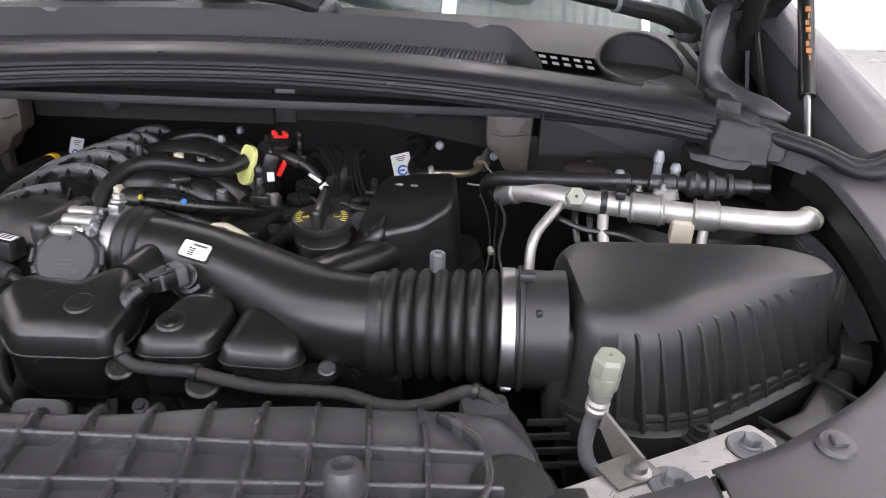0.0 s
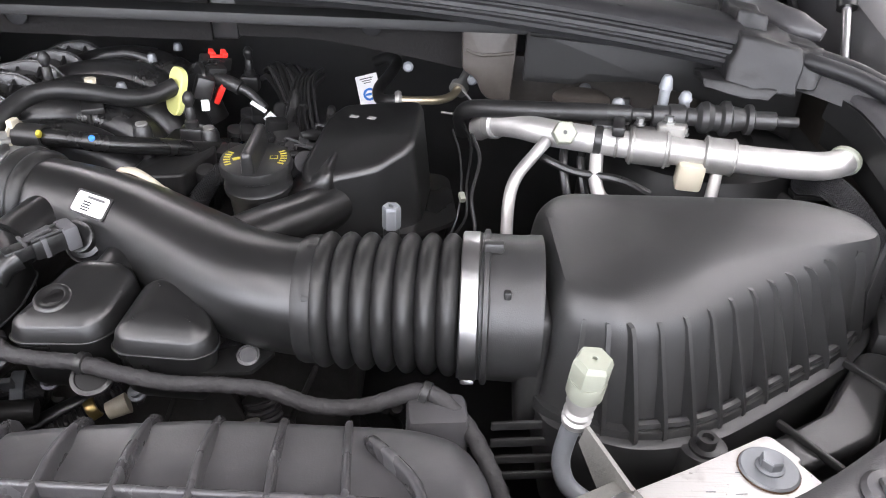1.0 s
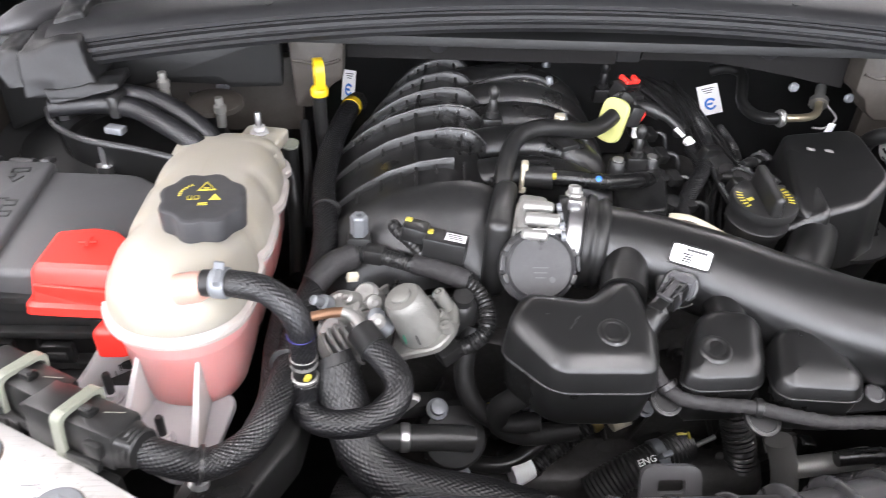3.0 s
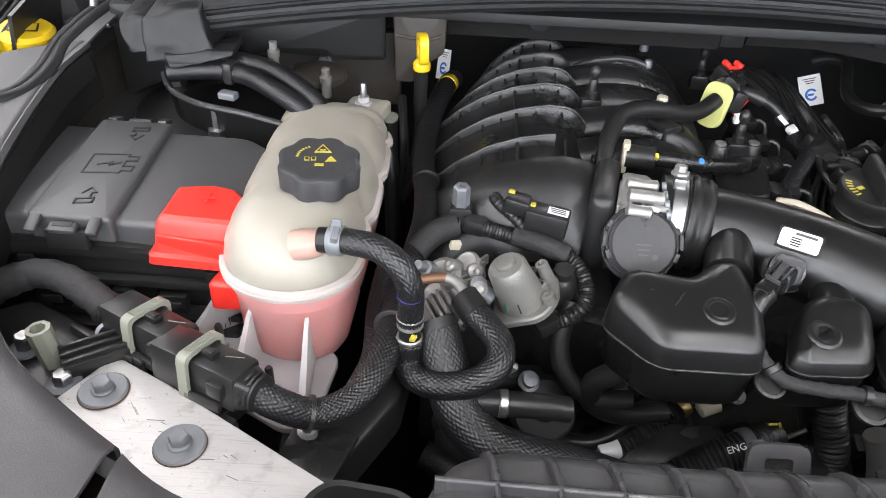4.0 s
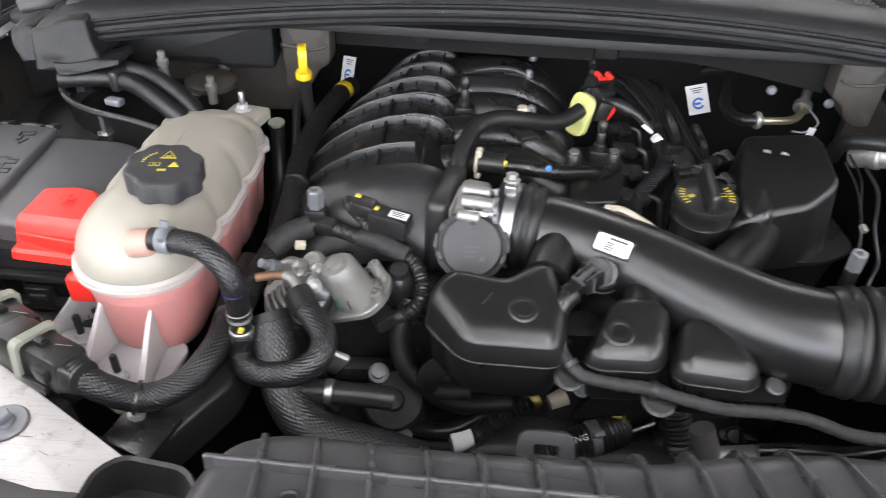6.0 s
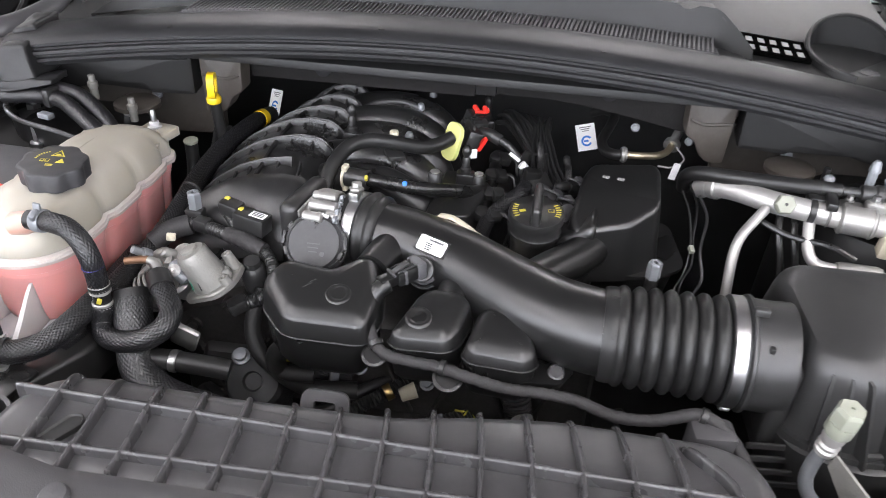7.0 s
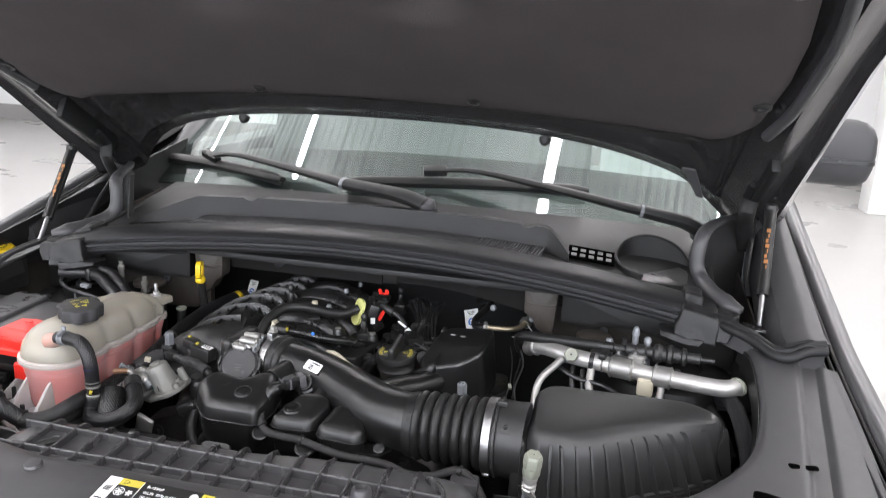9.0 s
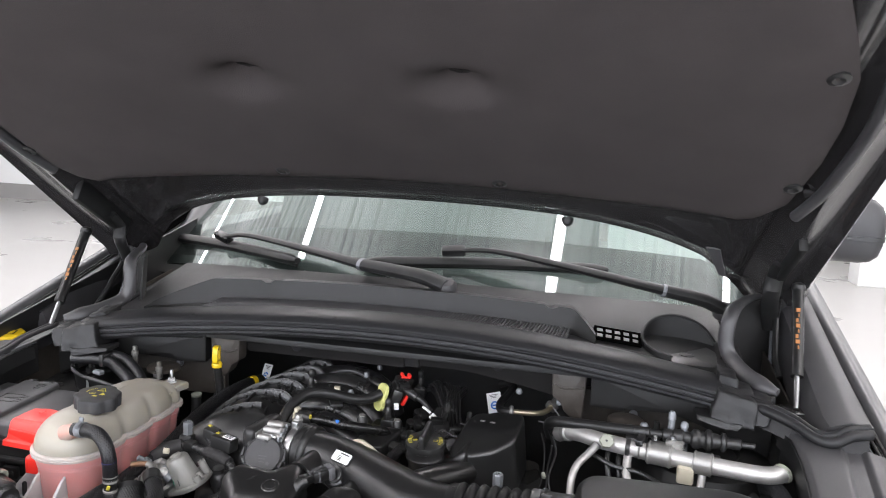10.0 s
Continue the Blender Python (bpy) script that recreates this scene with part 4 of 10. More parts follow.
def inner(u, v):
    x = -0.82 + 1.64 * u
    d0 = rear(x) + 0.003
    d1 = 1.16 - 0.16 * abs(x / 0.82) ** 3
    d = d0 + (d1 - d0) * v
    edge = min(1.0, (0.82 - abs(x)) / 0.03)
    fold = 0.016 * math.exp(-((abs(x) - 0.735) / 0.016) ** 2) - 0.014 * math.exp(-((abs(x) - 0.69) / 0.016) ** 2) + 0.012 * math.exp(-((abs(x) - 0.79) / 0.012) ** 2) + 0.008 * math.exp(-((d - d0 - 0.05) / 0.015) ** 2)
    return tuple(under(x, d, -0.05 + 0.04 * edge + fold * min(1, (d - d0) / 0.05 + 0.2)))


part("inner_frame", sheet(inner, 110, 60, 0.003), M_PAINT, hood, "glossy dark painted inner frame")
PADO = [(-0.50, 0.252), (0.40, 0.252), (0.60, 0.285), (0.642, 0.33), (0.635, 0.55), (0.61, 0.75), (0.54, 1.0), (0.35, 1.06), (-0.35, 1.06), (-0.54, 1.0), (-0.61, 0.75), (-0.645, 0.55), (-0.655, 0.33), (-0.62, 0.275)]


DENTS = [(-0.168, 0.679), (0.160, 0.679)]


def pad_drop(x, d):
    h = 0.0
    for dx, dd in DENTS:
        q = ((x - dx) / 0.056) ** 2 + ((d - dd) / 0.040) ** 2
        p = ((x - dx - 0.006) / 0.026) ** 2 + ((d - dd - 0.010) / 0.020) ** 2
        h -= 0.018 * math.exp(-q ** 1.5) + 0.026 * math.exp(-p * p)
    return h


PADW = [(0.0, 0.625), (0.05, 0.665), (0.12, 0.69), (0.3, 0.703), (0.43, 0.70), (0.57, 0.685), (0.66, 0.66), (0.75, 0.63), (1.0, 0.55)]


def pad(u, v):
    k = next(i for i in range(8) if v <= PADW[i + 1][0] + 1e-9)
    (v0, w0), (v1, w1) = PADW[k], PADW[k + 1]
    w = w0 + (w1 - w0) * (v - v0) / (v1 - v0)
    x = -0.012 - w + 2 * w * u
    d0 = 0.353 - 0.13 * x * x
    d = d0 + (1.055 - d0) * v
    edge = min(1.0, min(u, 1 - u) / 0.02, min(v, 1 - v) / 0.03)
    return tuple(under(x, d, 0.004 + 0.014 * max(0, edge) ** 0.5 + pad_drop(x, d) * edge))


part("insulation_pad", sheet(pad, 110, 70, -0.003), M_PAD, hood, "charcoal felt insulation pad")
for x, d in [(-0.208, 0.385), (0.201, 0.385), (0.668, 0.459), (0.644, 0.747), (-0.70, 0.445), (-0.68, 0.74), (-0.45, 0.95), (0.45, 0.95)]:
    part("pad_clip", lathe([(0.014, 0), (0.014, 0.003), (0.008, 0.005), (0.004, 0.002), (0, 0.002)], axes(under(x, d, 0.018 + pad_drop(x, d)), HN), 16), M_BLACK, hood, "black push clip")
for s in (1, -1):
    trim = [under(s * q, d, 0.018) for q, d in ((0.695, 0.37), (0.712, 0.45), (0.72, 0.55), (0.718, 0.65), (0.705, 0.75), (0.682, 0.85), (0.65, 0.95))]
    part("edge_trim", sweep(trim, 0.010, 10, 0.02), M_COVER, hood, "grey rubber edge strip")
    if s > 0:
        part("corner_flap", sheet(lambda u, v: tuple(under(0.585 + 0.026 * u * (1 - 0.5 * v) + 0.045 * v, 0.185 - 0.115 * v, 0.02)), 6, 8, 0.003), M_RAIL, hood, "grey plastic corner flap")
    part("rubber_bump", lathe([(0.012, 0), (0.011, 0.008), (0.006, 0.014), (0, 0.015)], axes(under(s * 0.32, rear(0.32) + 0.014, 0.0), HN), 12), M_RUBBER, hood, "small rubber bump stop")
    part("support_post", sweep([under(s * 0.70, 0.40, -0.01), under(s * 0.78, 0.42, -0.02)], 0.008, 8, raw=True), M_PAINT, hood)
    SIDE[0] = 0.025 if s < 0 else 0.0
    hinge = part("hinge", sweep([(s * 0.742, 1.225, 1.225), (s * 0.735, 1.215, 1.255), (s * 0.725, 1.185, 1.285), (s * 0.722, 1.165, 1.315), (s * 0.728, 1.175, 1.340), (s * 0.73, 1.14, 1.372)], 0.017, 10, 0.02, flat=0.5), M_BULK, hood, "black cranked steel hinge")
    part("upper_arm", box((0.018, 0.20, 0.05), pose(s * 0.735, 1.13, 1.385, -30), 0.006), M_BULK, hinge)
    part("hinge_bolt", lathe([(0.011, 0), (0.011, 0.008), (0, 0.009)], axes((s * 0.715, 1.20, 1.30), (-s, 0, 0)), 6), M_STEEL, hinge, "steel hinge bolt")
    part("link_rod", sweep([(s * 0.736, 1.174, 1.165), (s * 0.742, 1.21, 1.20), (s * 0.747, 1.24, 1.238)], 0.0035, 8, 0.02), M_WASHER, hinge, "thin grey link rod")
    part("rod_clip", lathe([(0.004, -0.006), (0.008, -0.003), (0.008, 0.004), (0.004, 0.007)], pose(s * 0.747, 1.238, 1.238), 12), M_CAST, hinge)
    part("cable", sweep([(s * 0.734, 1.085, 1.165), (s * 0.731, 1.105, 1.182), (s * 0.731, 1.127, 1.199), (s * 0.738, 1.165, 1.222), (s * 0.748, 1.215, 1.250), (s * 0.745, 1.20, 1.29)], 0.006, 8, 0.02), M_RUBBER, hinge)
    st = thing("gas_strut", (s * 0.735, 0.86, 1.15), "black gas strut with orange warning print", "gas strut", "hood gas struts")
    lo, hi = Vector((s * 0.727, 0.935, 1.158)), Vector((s * 0.748, 1.085, 1.338))
    mid = lo.lerp(hi, 0.25)
    part("cylinder", sweep([mid, hi], 0.0105, 14, raw=True), M_SATIN, st)
    part("rod", sweep([lo, mid], 0.0048, 12, raw=True), M_STEEL, st, "bright steel rod")
    part("ball_end", lathe([(0.0, -0.012), (0.010, -0.008), (0.013, 0), (0.010, 0.008), (0, 0.012)], pose(*hi), 14), M_BLACK, st)
    part("foot_bracket", box((0.05, 0.04, 0.006), pose(*(lo - Vector((0, 0, 0.004)))), 0.002), M_PAINT, st)
    ax = (hi - mid).normalized()
    out = Vector((0.2 * -s, -0.8, 0.3))
    mm = axes(mid.lerp(hi, 0.35) + (out - ax * out.dot(ax)).normalized() * 0.0104, out - ax * out.dot(ax), ax)
    for k in range(8):
        part("print_bar", box((0.0075, 0.0022 + 0.0045 * ((k * 5) % 3) / 2, 0.0006), mm @ pose(0.0105 * k - 0.01, 0.0012 * ((k * 7) % 3 - 1), 0), 0), M_ORANGE, st, "orange unreadable print")

SIDE[0] = 0.0
# ---- wipers ----
def wiper(pivot, elbow, head, tip_a, tip_b):
    w = thing("wiper", pivot, "black windshield wiper with a flat blade", "wiper", "wipers on the windshield")
    p, e, h = Vector(pivot), Vector(elbow), Vector(head)
    part("arm_base", sweep([p, p.lerp(e, 0.3) + Vector((0, 0, 0.008)), e], lambda t: 0.023 - 0.004 * t, 12, 0.02, flat=0.7), M_COWL, w)
    part("cap", lathe([(0.022, -0.012), (0.022, 0.004), (0.016, 0.012), (0, 0.014)], axes(p, (0, -0.4, 0.9)), 18), M_COVER, w, "grey pivot cap")
    part("collar", sweep([e.lerp(p, 0.03), e.lerp(h, 0.006)], 0.0195, 12, raw=True, flat=0.72), M_WASHER, w, "bare metal joint")
    part("arm", sweep([e, e.lerp(h, 0.45) + Vector((0, 0, 0.012)), e.lerp(h, 0.8) + Vector((0, 0, 0.016)), h], lambda t: 0.018 - 0.010 * t, 10, 0.02, flat=0.6), M_BULK, w)
    part("adapter", box((0.055, 0.022, 0.02), axes(h, (0, -0.5, 0.86), Vector(tip_b) - Vector(tip_a)), 0.005), M_SATIN, w)
    ta, tb = Vector(tip_a), Vector(tip_b)
    mid = ta.lerp(tb, 0.5) + Vector((0, 0, 0.006))
    part("spoiler", sweep([ta, mid, tb], lambda t: 0.0185 * min(1, 8 * t + 0.5, 8 * (1 - t) + 0.5), 10, 0.03, flat=0.7), M_BULK, w)
    part("rubber_lip", sweep([ta + Vector((0, -0.004, -0.010)), mid + Vector((0, -0.004, -0.011)), tb + Vector((0, -0.004, -0.010))], 0.004, 6, 0.03), M_RUBBER, w)


def on_glass(x, k, lift=0.012):
    q = screen(x, k)
    return q + Vector((0, -0.53, 0.85)) * lift


wiper((0.655, 1.262, 1.246), (0.525, 1.232, 1.285), on_glass(0.07, 0.078, 0.03), on_glass(-0.135, 0.032, 0.016), on_glass(0.415, 0.078, 0.016))
wiper((0.08, 1.140, 1.272), (-0.125, 1.205, 1.292), on_glass(-0.565, 0.078, 0.03), on_glass(-0.80, 0.092, 0.016), on_glass(-0.30, 0.020, 0.016))

# ---- side mirror beyond the wing ----
mirror = thing("side_mirror", (0.98, 1.95, 1.15), "grey door mirror housing with dark lower edge", "side mirror")
part("shell", stack([(0.93, 1.84), (1.14, 1.80), (1.16, 1.86), (1.14, 1.96), (0.95, 1.97)], [(1.285, 0.06), (1.293, 0.03), (1.31, 0.012), (1.34, 0.003), (1.38, 0.0), (1.42, 0.003), (1.445, 0.014), (1.462, 0.034), (1.468, 0.06)], 0.06, seg=8), M_MIRROR, mirror)
part("lower_band", stack([(0.925, 1.835), (1.142, 1.795), (1.163, 1.86), (1.142, 1.965), (0.945, 1.975)], [(1.352, 0.002), (1.364, 0.002)], 0.06), M_SATIN, mirror, "dark gloss band")
part("mirror_foot", box((0.14, 0.06, 0.05), pose(0.91, 1.93, 1.31, 0, -8), 0.015), M_BLACK, mirror)

# ---- front covers ----


def push_pin(at, normal=(0, -0.15, 1), square=False, parent=None, scale=1.0):
    ob = parent or thing("push_pin", at, "round grey plastic push pin in the cover", "push pin", "push pins in the covers")
    m = axes(at, normal)
    part("head", lathe([(0.0100 * scale, -0.001), (0.0108 * scale, 0.0012), (0.009 * scale, 0.0042), (0.0 * scale, 0.0052)], m, 24), M_DUCT, ob)
    if square:
        part("centre", box((0.010, 0.010, 0.004), m @ pose(0, 0, 0.006), 0.0012), M_GREYTXT, ob, "square raised centre")
    return ob


def slam_z(x, y):
    front = max(0.0, 0.285 - y)
    edge = 0.243 - 16 * max(0.0, abs(x + 0.03) - 0.09) ** 2
    k = max(0.0, min(1.0, (edge - y) / 0.014))
    dip = 0.007 * k * k * (3 - 2 * k)
    q = max(0.0, min(1.0, (0.267 + 0.02 * x - y) / 0.010)) * max(0.0, min(1.0, (x - 0.06) / 0.05))
    return 1.092 - 0.22 * front - 2.2 * max(0.0, 0.14 - y) ** 1.5 - dip - 0.0035 * q * q * (3 - 2 * q)


def slam_rear(x):
    return 0.327 + 1.35 * max(0.0, x - 0.25) ** 2 + 0.21 * max(0.0, -x - 0.2) + 5.0 * max(0.0, -x - 0.41) ** 2


def slam(u, v):
    x = -0.472 + 0.900 * u
    y = 0.02 + (slam_rear(x) - 0.02) * v
    lip = 0.004 * max(0, (v - 0.97) / 0.03)
    return (x, y, slam_z(x, y) - lip)


def slam_keep(u, v):
    x = -0.472 + 0.900 * u
    y = 0.02 + (slam_rear(x) - 0.02) * v
    return not (-0.056 < x < 0.034 and 0.135 < y < 0.205)


cover = thing("radiator_cover", (0, 0.2, 1.0), "matte dark grey plastic cover over the radiator", "radiator cover")
part("centre_panel", sheet(slam, 110, 44, 0.003, keep=slam_keep), M_COVER, cover)
part("latch_well", box((0.12, 0.085, 0.05), pose(-0.007, 0.17, 1.015), 0.004), M_DARK, cover)
part("well_rim", sheet(lambda u, v: (-0.065 + 0.116 * u, 0.2065 - 0.003 * v, slam_z(-0.065 + 0.116 * u, 0.2065) - 0.002 - 0.008 * v), 8, 2, 0.002), mat("olive_foam_edge", (0.2, 0.18, 0.09), 0.8), cover, "pale edge inside the latch opening")
latch = thing("hood_latch", (-0.01, 0.165, 1.04), "dull steel hood latch inside the cover opening", "hood latch")
part("striker_plate", box((0.07, 0.03, 0.004), pose(-0.01, 0.165, 1.044), 0.001), M_STEEL, latch)
part("striker_loop", sweep([(-0.035, 0.165, 1.045), (-0.034, 0.165, 1.055), (-0.01, 0.165, 1.06), (0.014, 0.165, 1.055), (0.015, 0.165, 1.045)], 0.004, 8), M_STEEL, latch)
for s in (1, -1):
    SIDE[0] = 0.008 if s < 0 else 0.0
    def apron(u, v, s=s):
        u = u if s > 0 else 0.075 + 0.925 * u
        a, b = along(INNER_S, u), along(OUTER_S, u)
        a[1] += 0.005 + (0.006 if s < 0 else 0.0) + 0.010 * math.exp(-((a[0] - 0.63) / 0.04) ** 2)
        x, y = a[0] + (b[0] - a[0]) * v, a[1] + (b[1] - a[1]) * v
        front = max(0.0, 0.30 - y)
        roll = 0.005 * max(0, 1 - v / 0.03) ** 2
        g = abs(x - 0.744 - 0.155 * (y - 0.60)) / 0.0145
        roll += 0.0065 * max(0.0, min(1.0, (1.35 - g) / 0.6)) * min(1.0, max(0.0, (y - 0.2) / 0.1)) if s > 0 else 0.0
        return (s * (x + 0.003), y, 1.088 + 0.13 * max(0, y - 0.40) - 0.2 * front - roll - 1.5 * max(0, 0.12 - y) ** 1.5 + 0.004 * math.sin(min(1, v * 1.1) * math.pi))
    part("side_panel", sheet(apron, 70, 60, 0.003 * s), M_COVER, cover, "grey side section of the cover")
    part("apron_skirt", sheet(lambda u, v, s=s: (apron(u, 0.0)[0], apron(u, 0.0)[1] + 0.001, apron(u, 0.0)[2] - 0.003 - 0.055 * v * min(1, 0.2 + u * 3)), 40, 3, 0.003), M_BULK, cover)
    part("joint", box((0.008, 0.33, 0.004), pose(0.430 if s > 0 else -0.483, 0.205, 1.074, 3.5), 0), M_DARK, cover)
SIDE[0] = 0.0
for x, y in ((-0.185, 0.300), (0.157, 0.300)):
    push_pin((x, y, slam_z(x, y)))
push_pin((0.396, 0.298, slam_z(0.396, 0.298) + 0.001))
# flat black disc paints the shade of an uncut pin hole
part("cover_hole", lathe([(0.0085, -0.0006), (0.0085, 0.0004), (0.0, 0.0004)], axes((0.215, 0.287, slam_z(0.215, 0.287)), (0, -0.2, 1)), 20), M_INK, cover, "black disc painting the shade of an empty pin hole")
push_pin((-0.383, 0.31, slam_z(0.38, 0.31) + 0.001))
push_pin((0.522, 0.397, 1.092), square=True, scale=1.25)
push_pin((-0.575, 0.425, 1.094), square=True, scale=1.25)
for x, y, a, h in ((0.716, 0.540, 8, 0.0062), (0.664, 0.467, -12, 0.0095)):
    # raised black plate paints the dark of a slot in the cover
    slot = solo("cover_slot", stack([(-0.018, -h), (0.018, -h * 0.9), (0.018, h * 0.7), (0.0, h * 0.4 if h < 0.008 else h), (-0.018, h)], [(0, 0), (0.0012, 0.0), (0.0014, 0.001)], 0.006, pose(x, y, rail_z(y) + 0.0080, 7.4, 0, a)), M_LIGHTLESS, "black plate painting the shade of a narrow slot in the cover", "slot", "slots in the cover")
fill = thing("hood_bumper", (0.665, 0.375, 1.085), "black screw-in rubber hood bumper", "hood bumper")
part("stem", lathe([(0.017, 0), (0.017, 0.006), (0.011, 0.008), (0.011, 0.022), (0.008, 0.026), (0, 0.027)], pose(0.665, 0.375, 1.085, 4), 20), M_RUBBER, fill)
part("flange", lathe([(0.024, 0), (0.024, 0.003), (0.02, 0.004), (0, 0.004)], pose(0.665, 0.375, 1.0845, 4), 24), M_COVER, fill)

# refrigerant label
lab = thing("warning_label", (-0.02, 0.28, 1.088), "black and yellow refrigerant label stuck on the cover", "label")


def lm(x, y, lift=0.0):
    """A pose on the label, x and y in metres from its lower left corner."""
    q = Matrix.Rotation(radians(-1.6), 4, "Z")
    m = pose(-0.082, 0.258, slam_z(-0.02, 0.282) + 0.0010, 9) @ q
    return m @ pose(x, y, lift)


def lbox(name, x0, y0, x1, y1, ma, lift, label=""):
    return part(name, box((x1 - x0, y1 - y0, 0.0003), lm((x0 + x1) / 2, (y0 + y1) / 2, lift), 0), ma, lab, label, 0)


part("backing", stack([(0, 0), (0.135, 0), (0.135, 0.042), (0, 0.042)], [(0, 0), (0.0004, 0.0)], 0.004, lm(0, 0)), M_INK, lab, "black printed field", 0)
lbox("white_field", 0.002, 0.002, 0.018, 0.040, M_WHITE, 0.0007, "white end field")
lbox("yellow_field", 0.0182, 0.030, 0.046, 0.040, M_YINK, 0.0007, "yellow warning strip")
lbox("yellow_field", 0.120, 0.002, 0.134, 0.040, M_YINK, 0.0007, "yellow warning end")
lbox("divider", 0.046, 0.002, 0.0468, 0.040, M_WHITE, 0.0008)
lbox("divider", 0.047, 0.0125, 0.119, 0.0133, M_WHITE, 0.0008)
for cx, cy in ((0.026, 0.020), (0.0385, 0.020)):
    for k in range(3):
        part("snow_mark", box((0.0085, 0.0016, 0.0003), lm(cx, cy, 0.0009) @ pose(0, 0, 0, 0, 0, 60 * k), 0), M_WHITE, lab, "white snowflake sign", 0)
ring_m = lm(0.026, 0.020, 0.0008)
ring_bm = bmesh.new()
rings(ring_bm, [[ring_m @ Vector((r * math.cos(a), r * math.sin(a), h)) for a in (2 * math.pi * k / 24 for k in range(24))] for r, h in ((0.0062, 0), (0.0062, 0.0003), (0.0055, 0.0003), (0.0055, 0), (0.0062, 0))], closed_ends=False)
part("ring_mark", ring_bm, M_WHITE, lab, "white ring sign", 0)
writing("text", "R-1234yf", 0.0055, lm(0.053, 0.0325, 0.0008), M_WHITE, lab, "white lettering")
writing("text", "WL75  737g (1.625 lbs)", 0.0052, lm(0.053, 0.0235, 0.0008), M_WHITE, lab, "white lettering")
writing("text", "WL74  624g (1.375 lbs)", 0.0052, lm(0.053, 0.0165, 0.0008), M_WHITE, lab, "white lettering")
writing("text", "PAG", 0.0048, lm(0.056, 0.0065, 0.0008), M_WHITE, lab, "white lettering")
for x0, x1, y in ((0.004, 0.014, 0.005), (0.020, 0.034, 0.005), (0.080, 0.116, 0.0045)):
    lbox("small_print", x0, y, x1, y + 0.002, M_WHITE if x0 > 0.015 else M_INK, 0.0009, "unreadable small print")
for k in range(6):
    lbox("code_mark", 0.006 + 0.0014 * k, 0.018, 0.0068 + 0.0014 * k, 0.018 + (0.009 if k % 2 else 0.007), M_INK, 0.0010, "dark printed patch")
part("maker_mark", lathe([(0.0052, 0), (0.0052, 0.0003), (0.0040, 0.0003), (0.0039, 0)], lm(0.112, 0.032, 0.0008), 20), M_WHITE, lab, "white round maker mark", 0)
for cx, cy in ((0.127, 0.033), (0.0265, 0.035)):
    part("warning_triangle", lathe([(0.0045, 0), (0.0045, 0.0003), (0.0, 0.0003)], lm(cx, cy, 0.0009), 3), M_INK, lab, "warning triangle", 0)
    part("warning_field", lathe([(0.0031, 0), (0.0031, 0.0003), (0.0, 0.0003)], lm(cx, cy, 0.0012), 3), M_YINK, lab, "", 0)
lbox("figure_mark", 0.122, 0.013, 0.131, 0.024, M_INK, 0.0009, "black pictogram")
lbox("book_mark", 0.122, 0.004, 0.131, 0.009, M_INK, 0.0009, "black book sign")
lab2 = thing("cover_sticker", (0.07, 0.275, 1.088), "clear sticker with yellow and red signs", "sticker")
for args in ((0.152, 0.026, 0.011, 0.021, M_YINK, "yellow warning tab"),):
    x, y, w, h, ma, lb = args
    part("tab", stack([(-w / 2, -h / 2), (w / 2, -h / 2), (w / 2, h / 2), (-w / 2, h / 2)], [(0, 0), (0.0004, 0)], 0.003, lm(x, y, 0.0004) @ pose(0, 0, 0, 0, 0, 32)), ma, lab2, lb, 0)
ring_bm = bmesh.new()
ring_m = lm(0.1445, 0.013, 0.0006)
rings(ring_bm, [[ring_m @ Vector((r * math.cos(a), r * math.sin(a), h)) for a in (2 * math.pi * k / 24 for k in range(24))] for r, h in ((0.0075, 0), (0.0075, 0.0003), (0.0058, 0.0003), (0.0058, 0), (0.0075, 0))], closed_ends=False)
part("red_ring", ring_bm, M_RED, lab2, "red prohibition ring", 0)
part("red_bar", box((0.012, 0.0018, 0.0003), ring_m @ pose(0, 0, 0, 0, 0, 45), 0), M_RED, lab2, "", 0)
part("pictogram", box((0.004, 0.009, 0.0003), ring_m @ pose(0, 0, -0.0002, 0, 0, -30), 0), M_WHITE, lab2, "", 0)
part("grey_lines", box((0.018, 0.0015, 0.0003), lm(0.146, 0.004, 0.0006) @ pose(0, 0, 0, 0, 0, 20), 0), M_WHITE, lab2, "", 0)

# ---- ribbed air duct behind the cover ----
duct = thing("air_duct", (0.03, 0.41, 1.0), "ribbed black plastic air duct along the radiator", "air duct")
DUCT = [(-0.300, 0.325), (0.300, 0.318), (0.328, 0.352), (0.333, 0.425), (0.318, 0.462), (0.286, 0.478), (0.16, 0.482), (0.085, 0.468), (0.03, 0.452), (-0.12, 0.450), (-0.235, 0.455), (-0.276, 0.440), (-0.296, 0.395)]


def duct_z(x, y):
    fall = max(0.0, y - 0.40)
    return 1.077 - (2.2 - 0.65 * max(0.0, min(1.0, x / 0.1 + 0.5))) * fall ** 1.7 - 0.02 * max(0, x - 0.26) - 0.3 * max(0.0, abs(x - 0.01) - 0.30) ** 1.2


part("shell", stack(DUCT, dome(0.965, 1.077, 0.022, 6, 0.003), 0.02, shift=lambda x, y, z: (duct_z(x, y) - 1.077) * max(0, (z - 1.0) / 0.077)), M_DUCT, duct)


